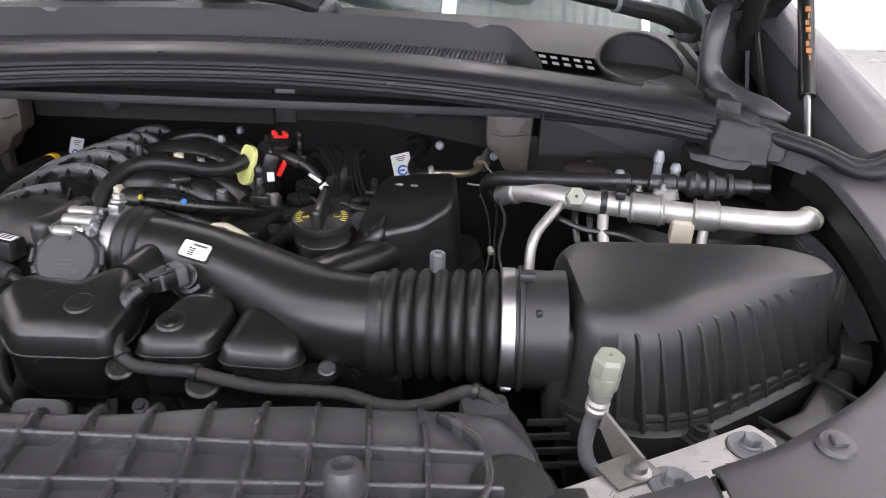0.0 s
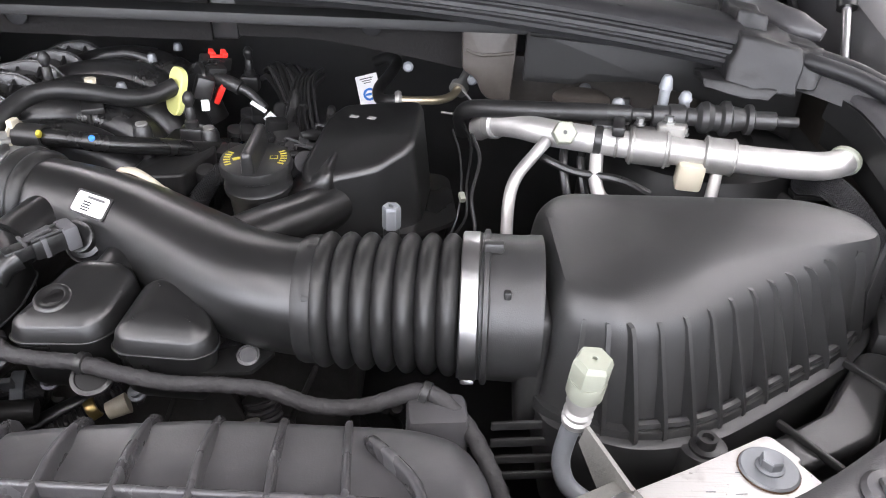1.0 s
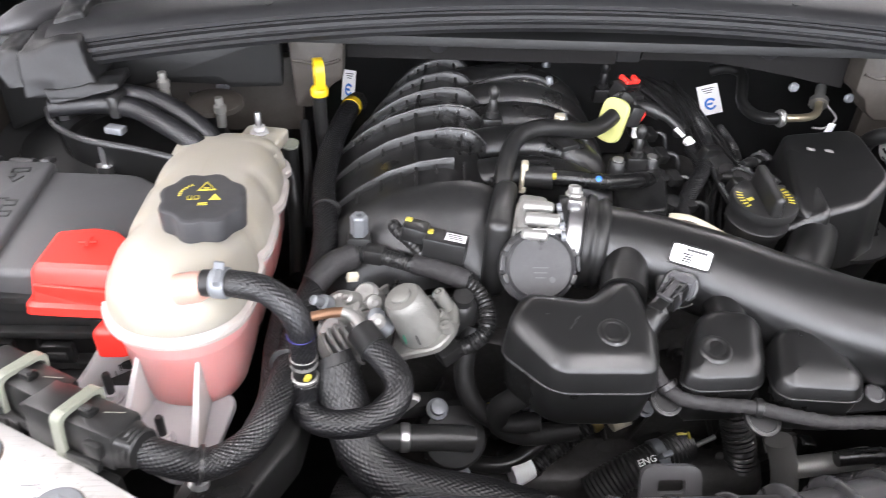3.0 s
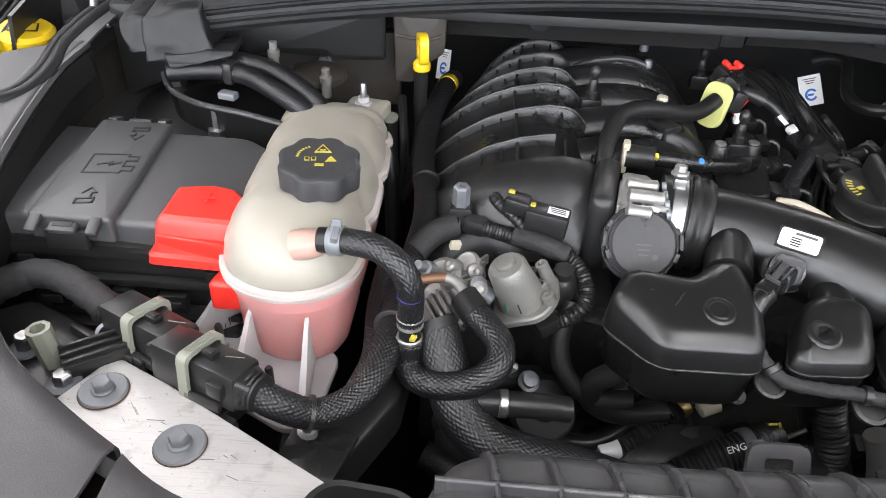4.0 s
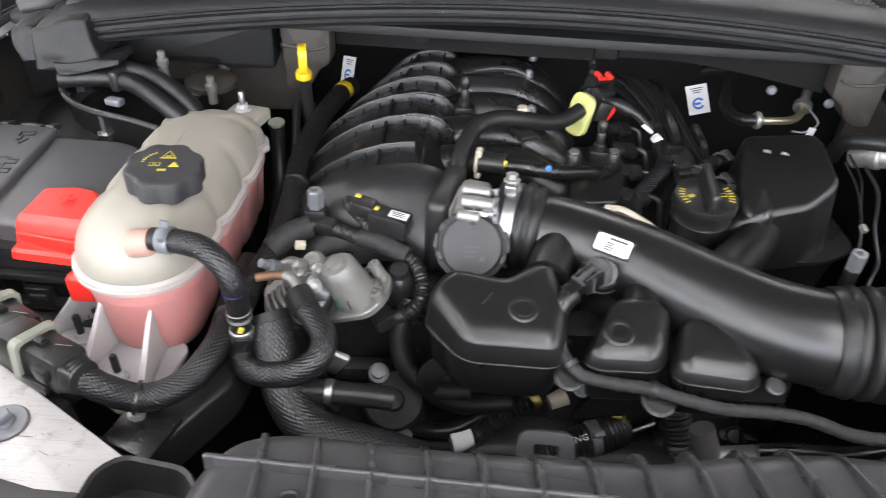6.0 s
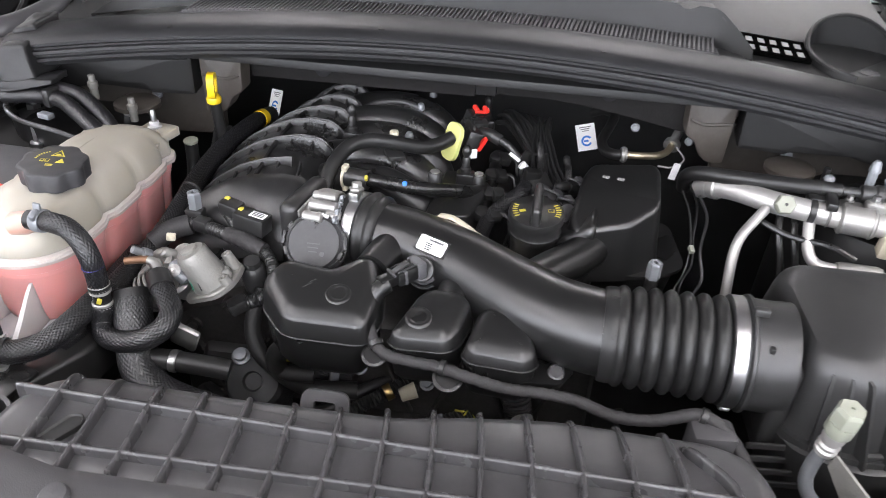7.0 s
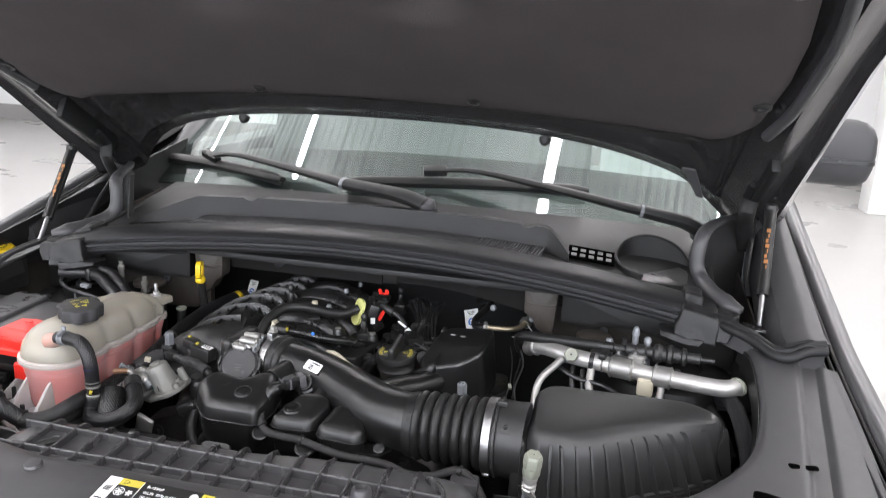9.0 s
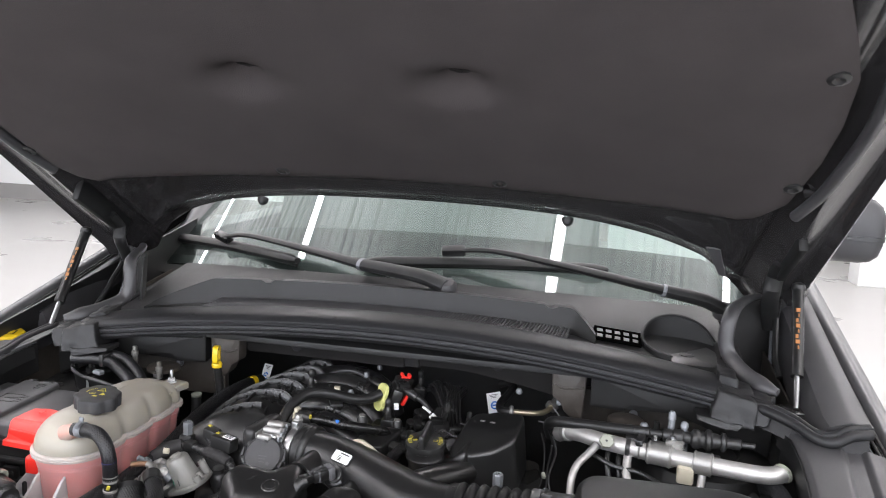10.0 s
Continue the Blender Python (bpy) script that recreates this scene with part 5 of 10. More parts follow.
def duct_rib(pts, w=0.0060, h=0.0075, name="rib"):
    bm = bmesh.new()
    c = spline(pts, 0.008)
    loops = []
    for i, q in enumerate(c):
        t = (c[min(i + 1, len(c) - 1)] - c[max(i - 1, 0)])
        side = Vector((t.y, -t.x, 0)).normalized() * w / 2
        loops.append([q + side * a + Vector((0, 0, b)) for a, b in ((-1.0, -0.006), (-0.85, h * 0.72), (-0.6, h * 0.93), (-0.2, h), (0.2, h), (0.6, h * 0.93), (0.85, h * 0.72), (1.0, -0.006))])
    rings(bm, loops)
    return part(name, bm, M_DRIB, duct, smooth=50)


def duct_back(x):
    return 0.4475 + 0.03 * max(0, min(1, (x + 0.03) / 0.17)) - 0.004


for k in range(14):
    x = -0.245 + 0.0382 * k
    yb = duct_back(x) - 0.004
    pts = [(x + 0.002, 0.328, duct_z(x, 0.328)), (x + 0.002, 0.36, duct_z(x, 0.36)), (x, 0.398, duct_z(x, 0.398)), (x - 0.002, 0.42, duct_z(x, 0.42)), (x - 0.006, yb - 0.004, duct_z(x, yb) - 0.004), (x - 0.008, yb + 0.007, duct_z(x, yb) - 0.022), (x - 0.008, yb + 0.010, duct_z(x, yb) - 0.05)]
    duct_rib(pts, 0.0052, 0.0085, name="cross_rib")
for y, x1, dy in ((0.350, 0.300, 0.008), (0.404, 0.292, -0.014)):
    duct_rib([(x, y + dy * (x + 0.28) / 0.57, duct_z(x, y)) for x in [-0.283 + (x1 + 0.283) * j / 15 for j in range(16)]], 0.0052, 0.0085, name="long_rib")
duct_rib([(x, y, duct_z(x, y)) for x, y in ((0.258, 0.330), (0.280, 0.340), (0.290, 0.358), (0.292, 0.380), (0.288, 0.402), (0.276, 0.420), (0.262, 0.438))] + [(0.256, 0.462, 1.046)], 0.0070, 0.0085, name="corner_rib")
duct_rib([(0.300, 0.335, 1.072), (0.314, 0.360, 1.068), (0.318, 0.392, 1.064), (0.310, 0.424, 1.058), (0.298, 0.446, 1.051)], 0.006, 0.007, name="corner_rib")
stub = lathe([(0.010, -0.02), (0.010, 0.004), (0.0085, 0.009), (0.006, 0.010), (0.005, 0.006), (0, 0.006)], axes((0.203, 0.352, 1.090), (-0.05, 0.1, 1)) @ Matrix.Scale(1.25, 4), 20)
part("drain_stub", stub, M_DUCT, duct, "short round stub")
# raised black patch paints the shade of an oblong slot
part("locating_notch", stack([(-0.020, -0.007), (0.014, -0.0085), (0.020, 0.0), (0.014, 0.0085), (-0.020, 0.007)], [(-0.004, 0), (0.0045, 0.0), (0.0048, 0.001), (0.0030, 0.0022)], 0.006, pose(-0.224, 0.368, 1.0765, 0, 0, 62)), M_INK, duct, "raised black patch painting the shade of an oblong slot")
collar = thing("duct_coupling", (0.315, 0.372, 1.02), "black corrugated coupling at the duct end", "coupling")
part("bellows", lathe([(0.026, 0), (0.030, 0.004), (0.026, 0.008), (0.030, 0.012), (0.026, 0.016), (0.030, 0.020), (0.024, 0.026), (0, 0.027)], axes((0.305, 0.372, 1.052), (0.2, -0.3, 1)), 24), M_RUBBER, collar)
part("clip", box((0.05, 0.025, 0.012), pose(0.332, 0.36, 1.066, 5, 5, 10), 0.003), M_BLACK, collar)
pocket = thing("side_tray", (-0.335, 0.40, 1.0), "black open plastic tray at the duct end", "tray")
part("tray_wall", stack([(-0.368, 0.345), (-0.285, 0.335), (-0.284, 0.392), (-0.300, 0.412), (-0.350, 0.418), (-0.366, 0.402)], [(1.0, 0), (1.056, 0.0), (1.060, 0.0015), (1.059, 0.005), (1.03, 0.008)], 0.014), M_BLACK, pocket)
part("tray_bolt", lathe([(0.010, 0), (0.010, 0.003), (0.006, 0.004), (0.006, 0.009), (0, 0.01)], pose(-0.325, 0.38, 1.03), 6), M_CAST, pocket, "pale bolt head")

# ---- white cross plates with washers ----
for s in (1, -1):
    pl = thing("support_plate", (s * 0.45, 0.44, 1.03), "pale bare metal support plate with scratches", "support plate", "support plates")
    px, py = (-0.033, -0.033) if s > 0 else (0.0, 0.0)
    o = [(0.340, 0.408), (0.37, 0.350), (0.48, 0.415), (0.535, 0.446), (0.523, 0.469), (0.526, 0.472), (0.512, 0.494), (0.455, 0.464)] if s > 0 else [(-0.352, 0.427), (-0.488, 0.506), (-0.540, 0.533), (-0.568, 0.481), (-0.532, 0.452), (-0.40, 0.382), (-0.365, 0.38)]
    part("plate", stack(o, [(1.0, 0), (1.034, 0.0), (1.037, 0.001), (1.038, 0.003)], 0.006), M_PLATE, pl)
    rnd = random.Random(4 + s)
    for k in range(14):
        x, y = s * (0.385 + 0.14 * rnd.random()), 0.43
        part("scratch", box((0.004 + 0.01 * rnd.random(), 0.0005, 0.0003), pose(x + px, py + 0.408 + (abs(x) - 0.40) * 0.53 + 0.024 * rnd.random(), 1.0383, 0, 0, s * 28 + rnd.uniform(-35, 35)), 0), M_WASHER, pl, "dark scratch", 0)
    for x, y in ((0.533, 0.494), (0.461, 0.450)):
        x, y = x + px * s, y + py
        bo = thing("plate_bolt", (s * x, y, 1.038), "grey zinc hex bolt with a broad washer", "bolt", "bolts on the support plates")
        part("washer", lathe([(0.0176, 0), (0.0180, 0.0012), (0.0168, 0.0024), (0.0, 0.0024)], pose(s * x, y, 1.0385), 40), M_WASHER, bo)
        part("rust_rim", lathe([(0.0174, 0), (0.0186, 0.0002), (0.0186, 0.0007), (0.0174, 0.0008)], pose(s * x, y, 1.0382), 40), M_RUST, bo, "thin rusty edge under the washer")
        part("flange", lathe([(0.0086, 0), (0.0086, 0.0014), (0.0074, 0.0024), (0, 0.0024)], pose(s * x, y, 1.0408), 24), M_WASHER, bo)
        part("hex_head", lathe([(0.0070, 0), (0.0070, 0.0058), (0.0062, 0.0068), (0.0052, 0.0066), (0.0, 0.0062)], pose(s * x, y, 1.0425, 0, 0, 12), 6), M_WASHER, bo, "hex head", 20)
# bolts and posts beside the plate
for x, y, z, h in ((-0.612, 0.535, 1.035, 0.010), (-0.568, 0.503, 1.033, 0.007)):
    bo = thing("apron_bolt", (x, y, z), "grey flanged bolt on the apron bracket", "bolt", "bolts on the apron")
    part("washer", lathe([(0.013, 0), (0.013, 0.002), (0.011, 0.003), (0, 0.003)], pose(x, y, z), 28), M_WASHER, bo)
    part("hex_head", lathe([(0.0075, 0), (0.0075, h), (0.006, h + 0.002), (0, h + 0.002)], pose(x, y, z + 0.003), 6), M_STEEL, bo, "", 20)
post = thing("sleeve_post", (-0.590, 0.530, 1.02), "grey-green hollow plastic post on the bracket", "post")
part("sleeve", lathe([(0.008, 0), (0.0095, 0.03), (0.0095, 0.048), (0.006, 0.048), (0.006, 0.03), (0, 0.03)], axes((-0.585, 0.525, 1.02), (-0.1, 0, 1)), 8), M_SAGE, post)
brk = thing("apron_bracket", (-0.58, 0.53, 0.99), "dark plastic bracket beside the support plate", "bracket")
part("base", stack([(-0.66, 0.51), (-0.57, 0.485), (-0.535, 0.53), (-0.56, 0.56), (-0.64, 0.60), (-0.68, 0.57)], dome(0.98, 1.032, 0.006), 0.012), M_BLACK, brk)
for k in range(4):
    part("fin", box((0.004, 0.05, 0.012), pose(-0.535 - 0.010 * k, 0.535 + 0.004 * k, 1.036, 0, 0, 60), 0.001), M_BLACK, brk)
brk2 = thing("apron_bracket", (0.6, 0.5, 0.98), "smooth black bracket under the cover edge", "bracket")
part("base", stack([(0.50, 0.46), (0.60, 0.505), (0.66, 0.60), (0.63, 0.61), (0.57, 0.535), (0.49, 0.49)], [(0.97, 0.0), (1.002, 0.0)], 0.012), M_BLACK, brk2)
part("top_plate", stack([(0.503, 0.463), (0.598, 0.508), (0.657, 0.60), (0.632, 0.607), (0.572, 0.534), (0.494, 0.489)], dome(1.002, 1.022, 0.006), 0.012), M_BLACK, brk2, "smooth raised top")
for x, y in ((0.545, 0.498), (0.622, 0.566)):
    part("bracket_rib", box((0.004, 0.05, 0.006), pose(x, y, 1.023, 0, 0, 32), 0.0012), M_BLACK, brk2)

# ---- air filter box ----
air = thing("air_filter_box", (0.50, 0.62, 0.95), "large matte black air filter box with ribbed front", "air filter box")
BOXP = [(0.368, 0.514), (0.43, 0.492), (0.485, 0.503), (0.545, 0.541), (0.622, 0.594), (0.664, 0.640), (0.662, 0.715), (0.60, 0.745), (0.385, 0.745), (0.368, 0.71)]
part("base", stack(BOXP, [(0.93, 0.01), (0.985, 0.004), (1.003, 0.0), (1.018, 0.0), (1.020, 0.003)], 0.02), M_BOX, air)
# lid: foot and crest outlines, point by point
LID_FOOT = [(0.364, 0.520), (0.430, 0.498), (0.480, 0.509), (0.540, 0.547), (0.612, 0.596), (0.655, 0.640), (0.650, 0.690), (0.600, 0.722), (0.385, 0.726), (0.364, 0.700)]
LID_TOP = [(0.380, 0.543), (0.414, 0.532), (0.456, 0.547), (0.503, 0.578), (0.556, 0.599), (0.625, 0.620), (0.624, 0.655), (0.590, 0.680), (0.395, 0.684), (0.378, 0.655)]


def lid_level(f, shrink=0.0):
    mid = [(a[0] + (b[0] - a[0]) * f, a[1] + (b[1] - a[1]) * f) for a, b in zip(LID_FOOT, LID_TOP)]
    mid = [(x + (0.497 - x) * shrink, y + (0.627 - y) * shrink) for x, y in mid]
    return round_poly(mid, 0.026 - 0.008 * f, 7)


LID = [(1.016, 0.0, 0.0), (1.0245, 0.0, 0.0), (1.0260, 0.02, 0.0), (1.0265, 0.22, 0.0), (1.030, 0.25, 0.0), (1.060, 0.37, 0.0), (1.085, 0.50, 0.0), (1.0950, 0.57, 0.0), (1.1010, 0.66, 0.0), (1.1060, 0.78, 0.0), (1.1095, 0.90, 0.0), (1.1120, 1.02, 0.0),
       (1.1134, 1.02, 0.05), (1.1146, 1.02, 0.14), (1.1158, 1.02, 0.30), (1.1168, 1.02, 0.55), (1.1172, 1.02, 0.85)]
bm = bmesh.new()
lid_rings = rings(bm, [[Vector((q.x, q.y, z + 0.02 * max(0.0, (z - 1.06) / 0.05) * (q.x - 0.47))) for q in lid_level(f, i)] for z, f, i in LID])
part("lid", bm, M_BOX, air, smooth=35)
# front fins from the ledge to just under the crest
for k in range(14):
    x = 0.388 + 0.0206 * k
    j = next(i for i in range(5) if x <= LID_FOOT[i + 1][0] + 1e-9 or i == 4)
    f = (x - LID_FOOT[j][0]) / (LID_FOOT[j + 1][0] - LID_FOOT[j][0])
    foot = Vector((*LID_FOOT[j], 0)).lerp(Vector((*LID_FOOT[j + 1], 0)), f)
    head = Vector((*LID_TOP[j], 0)).lerp(Vector((*LID_TOP[j + 1], 0)), f)
    way = (head - foot).normalized()
    d = Vector((-way.y, way.x, 0))
    edge = [(0.74, 1.1015), (0.62, 1.1000), (0.54, 1.0955), (0.21, 1.056), (0.0, 1.029), (-0.03, 1.021), (-0.03, 1.014), (0.30, 1.014), (0.9, 1.060)]
    bm = bmesh.new()
    rings(bm, [[foot.lerp(head, e) + d * o + Vector((0, 0, z + 0.4 * (z - 1.012) * (x - 0.47))) for e, z in edge] for o in (-0.0016, 0.0016)])
    part("fin", bm, M_BOX, air, smooth=20)
part("ledge", sweep([(x - 0.001, y + 0.0075, 1.0285) for x, y in LID_FOOT[1:6]], 0.0038, 8, 0.01), M_BOX, air)
part("outlet_neck", lathe([(0.0535, -0.062), (0.0535, -0.020), (0.0545, -0.014), (0.0545, -0.006)], axes((0.375, 0.5845, 1.064), (1, -0.06, 0.0)), 40), M_BOX, air)
part("neck_root", box((0.02, 0.10, 0.10), pose(0.366, 0.585, 1.04, 0, 0, -4), 0.008, 3), M_BOX, air)
for k in range(4):
    part("neck_fin", box((0.085, 0.003, 0.007), pose(0.378, 0.522 - 0.004 * k, 1.012 - 0.012 * k, 0, 0, 5), 0.001), M_BOX, air)
part("lid_bolt", lathe([(0.0105, 0), (0.0105, 0.003), (0.0065, 0.004), (0.0065, 0.011), (0.004, 0.011), (0.004, 0.007), (0, 0.007)], pose(0.476, 0.497, 1.018), 16), M_BLACK, air, "black slotted bolt")
part("bolt_boss", lathe([(0.016, -0.03), (0.016, 0.0), (0.014, 0.001), (0, 0.001)], pose(0.476, 0.500, 1.018), 20), M_BOX, air)
part("side_lug", box((0.03, 0.06, 0.03), pose(0.668, 0.63, 1.02, 0, 0, -25), 0.005), M_BOX, air)

# ---- intake hose from throttle to filter box ----
hose = thing("intake_hose", (0.13, 0.64, 1.0), "black moulded intake hose with ribbed bellows", "intake hose")
AX = [(-0.082, 0.728, 1.068), (-0.04, 0.718, 1.068), (0.0, 0.705, 1.066), (0.05, 0.680, 1.063), (0.10, 0.646, 1.060), (0.145, 0.616, 1.059), (0.185, 0.598, 1.061), (0.215, 0.592, 1.062)]
part("tube", sweep(AX, lambda t: 0.0360 + 0.0070 * min(1, t * 1.5), 120, 0.002), M_TUBE, hose)


part("cuff", sweep([(-0.090, 0.7295, 1.068), (-0.062, 0.7235, 1.068)], 0.0415, 36, raw=True), M_RUBBER, hose, "thick rubber cuff")
part("cuff_lip", lathe([(0.040, 0), (0.0450, 0.001), (0.0460, 0.004), (0.0445, 0.008), (0.0415, 0.010), (0.0415, 0.012), (0.0435, 0.014), (0.0438, 0.018), (0.0400, 0.023), (0.035, 0.024)], axes((-0.065, 0.7240, 1.068), (1, -0.25, 0), (0, 0, 1)), 48), M_RUBBER, hose, "ribbed cuff edge", 60)
ba, bb = Vector((0.209, 0.594, 1.061)), Vector((0.3135, 0.5865, 1.065))
NB = 7
prof = []
for i in range(NB * 10 + 1):
    t = i / (NB * 10)
    ridge = abs(math.sin(math.pi * t * NB)) ** 0.7
    prof.append((0.0425 + 0.0075 * ridge + 0.0025 * t, t * (bb - ba).length))
part("bellows", lathe(prof, axes(ba, bb - ba, (0, 0, 1)), 40), M_RUBBER, hose, "ribbed rubber bellows", 60)
part("bellows_cuff", lathe([(0.046, -0.004), (0.0475, 0), (0.0475, 0.010), (0.045, 0.013), (0.04, 0.0135)], axes(ba - Vector((0.006, 0, 0)), bb - ba, (0, 0, 1)), 40), M_RUBBER, hose)
for k in range(5):
    a = 0.6 + k * 0.9
    part("cuff_lug", box((0.012, 0.005, 0.003), axes(ba + Vector((0.0, -0.0465 * math.cos(a), 0.0465 * math.sin(a))), (0, -math.cos(a), math.sin(a)), (1, 0, 0)), 0.001), M_RUBBER, hose)


def clamp(name, at, axis, r, w, label):
    cl = thing(name, at, label, "hose clamp", "hose clamps")
    m = axes(at, axis, (0, 0, 1))
    part("band", lathe([(r, -w / 2), (r + 0.0012, -w / 2 + 0.001), (r + 0.0012, w / 2 - 0.001), (r, w / 2)], m, 48), M_STEEL, cl)
    part("screw_housing", box((0.012, 0.008, w * 0.8), m @ pose(r * math.cos(2.5), r * math.sin(2.5), 0, 0, 0, math.degrees(2.5) + 90), 0.002), M_STEEL, cl)
    part("screw", lathe([(0.0042, 0), (0.0042, 0.008), (0.003, 0.009), (0, 0.009)], m @ pose((r + 0.002) * math.cos(2.62), (r + 0.002) * math.sin(2.62), 0, 90, 0, 60), 10), M_CAST, cl)
    return cl


clamp("hose_clamp", (0.320, 0.586, 1.065), (1, -0.06, 0.03), 0.0530, 0.013, "wide bright steel band clamp")
clamp("hose_clamp", (-0.074, 0.7260, 1.068), (1, -0.22, 0.0), 0.0420, 0.014, "bright steel band clamp at the throttle")
rim = thing("cuff_ring", (0.330, 0.585, 1.02), "black plastic ring behind the clamp", "ring")
part("ring", lathe([(0.0545, 0), (0.0565, 0.001), (0.0565, 0.004), (0.0545, 0.005)], axes((0.3285, 0.5855, 1.065), (1, -0.06, 0.03), (0, 0, 1)), 40), M_BOX, rim)
part("ring_lug", box((0.014, 0.008, 0.008), pose(0.333, 0.575, 1.122), 0.002), M_BOX, rim)
part("ring_lug", box((0.005, 0.006, 0.006), pose(0.342, 0.548, 1.101), 0.0015), M_BOX, rim)
# stickers and tether on the tube
tl = thing("tube_label", (0.022, 0.668, 1.09), "white paper label on the intake hose", "label")
LN = Vector((-0.28, -0.60, 0.72)).normalized()
lbm = axes(Vector((0.0300, 0.6903, 1.0643)) + LN * 0.0406, LN, (0.86, -0.42, -0.02))
part("paper", stack([(-0.017, -0.0085), (0.017, -0.0085), (0.017, 0.0085), (-0.017, 0.0085)], [(-0.002, 0), (0.0005, 0.0), (0.0008, 0.0003)], 0.003, lbm), M_WHITE, tl, "", 0)
part("print_bar", box((0.018, 0.0022, 0.0003), lbm @ pose(0.004, 0.0052, 0.0010), 0), M_GREYTXT, tl, "unreadable printed line", 0)
for k in range(4):
    part("print_bar", box((0.009 - 0.001 * (k % 2), 0.0012, 0.0003), lbm @ pose(-0.003, 0.001 - 0.0022 * k, 0.0010), 0), M_INK, tl, "dark print patch", 0)
part("rear_sheet", stack([(-0.019, -0.010), (0.019, -0.010), (0.019, 0.010), (-0.019, 0.010)], [(-0.003, 0), (0.0001, 0)], 0.003, lbm), M_SATIN, tl, "", 0)
teth = thing("cream_clip", (0.03, 0.72, 1.09), "cream plastic clip strip on the hose", "clip")
part("strip", sweep([(0.018, 0.730, 1.094), (0.032, 0.722, 1.098), (0.048, 0.712, 1.096), (0.066, 0.700, 1.091)], lambda t: 0.0055 - 0.002 * t, 8, 0.006, flat=0.5), M_CREAM, teth)
part("tab", box((0.012, 0.008, 0.004), pose(0.068, 0.699, 1.090, 0, 15, -30), 0.0015), M_CREAM, teth)

# airflow sensor on the tube
maf = thing("air_sensor", (0.0, 0.66, 1.07), "black sensor plugged into the intake hose", "sensor")
mm = axes((0.013, 0.661, 1.066), (-0.10, -0.80, 0.52), (1, 0, 0))
part("socket", lathe([(0.020, -0.012), (0.020, 0.002), (0.017, 0.004), (0.0165, 0.008), (0.013, 0.009), (0.0125, 0.016), (0, 0.017)], mm, 28), M_TUBE, maf)
part("socket_ring", lathe([(0.021, -0.002), (0.022, 0.0), (0.021, 0.002)], mm, 28), M_RUBBER, maf)
pq = [Vector((0.010, 0.646, 1.075)), Vector((-0.003, 0.634, 1.078)), Vector((-0.015, 0.622, 1.077)), Vector((-0.024, 0.611, 1.072))]
pd = (pq[3] - pq[0]).normalized()
pm = axes(pq[1], pd, (0.75, -0.66, 0.05))
part("plug", box((0.019, 0.016, 0.030), pm, 0.0025), M_SATIN, maf, "black connector body")
part("plug_shoulder", box((0.0225, 0.0195, 0.011), pm @ pose(0, 0, -0.014), 0.002), M_CLIPG, maf, "grey locking collar")
part("plug_stripe", box((0.0195, 0.0165, 0.004), pm @ pose(0, 0, 0.006), 0.0008), M_CLIPG, maf, "pale grey lock tab")
part("elbow_boot", sweep([(-0.020, 0.615, 1.074), (-0.027, 0.607, 1.070), (-0.031, 0.600, 1.060), (-0.032, 0.592, 1.050)], lambda t: 0.0098 - 0.003 * t, 14, 0.003), M_SATIN, maf, "black elbow boot")
part("boot_ring", lathe([(0.0068, -0.002), (0.0082, -0.001), (0.0082, 0.001), (0.0068, 0.002)], axes((-0.032, 0.592, 1.051), (0, 0.5, 0.85)), 16), M_SATIN, maf)
part("plug_neck", box((0.014, 0.012, 0.022), axes(pq[2], pd, (0.75, -0.66, 0.05)) @ pose(0, 0, 0.006), 0.002), M_SATIN, maf)
for k in (-1, 1):
    part("plug_rib", box((0.0016, 0.0026, 0.026), pm @ pose(k * 0.0062, 0.0085, 0.001), 0.0006), M_RIB, maf)
part("latch", box((0.006, 0.022, 0.003), axes((-0.009, 0.628, 1.0870), (-0.05, -0.25, 0.95), (1, -0.9, 0.0)), 0.001), M_COVER, maf, "grey latch")
part("latch_bridge", box((0.014, 0.003, 0.004), axes((-0.016, 0.620, 1.0850), (-0.05, -0.25, 0.95), (1, -0.9, 0.0)), 0.001), M_COVER, maf)
part("plug_tail", box((0.010, 0.014, 0.010), axes((-0.026, 0.610, 1.071), (-0.05, -0.45, 0.9), (1, -0.9, 0.0)), 0.002), M_BLACK, maf)

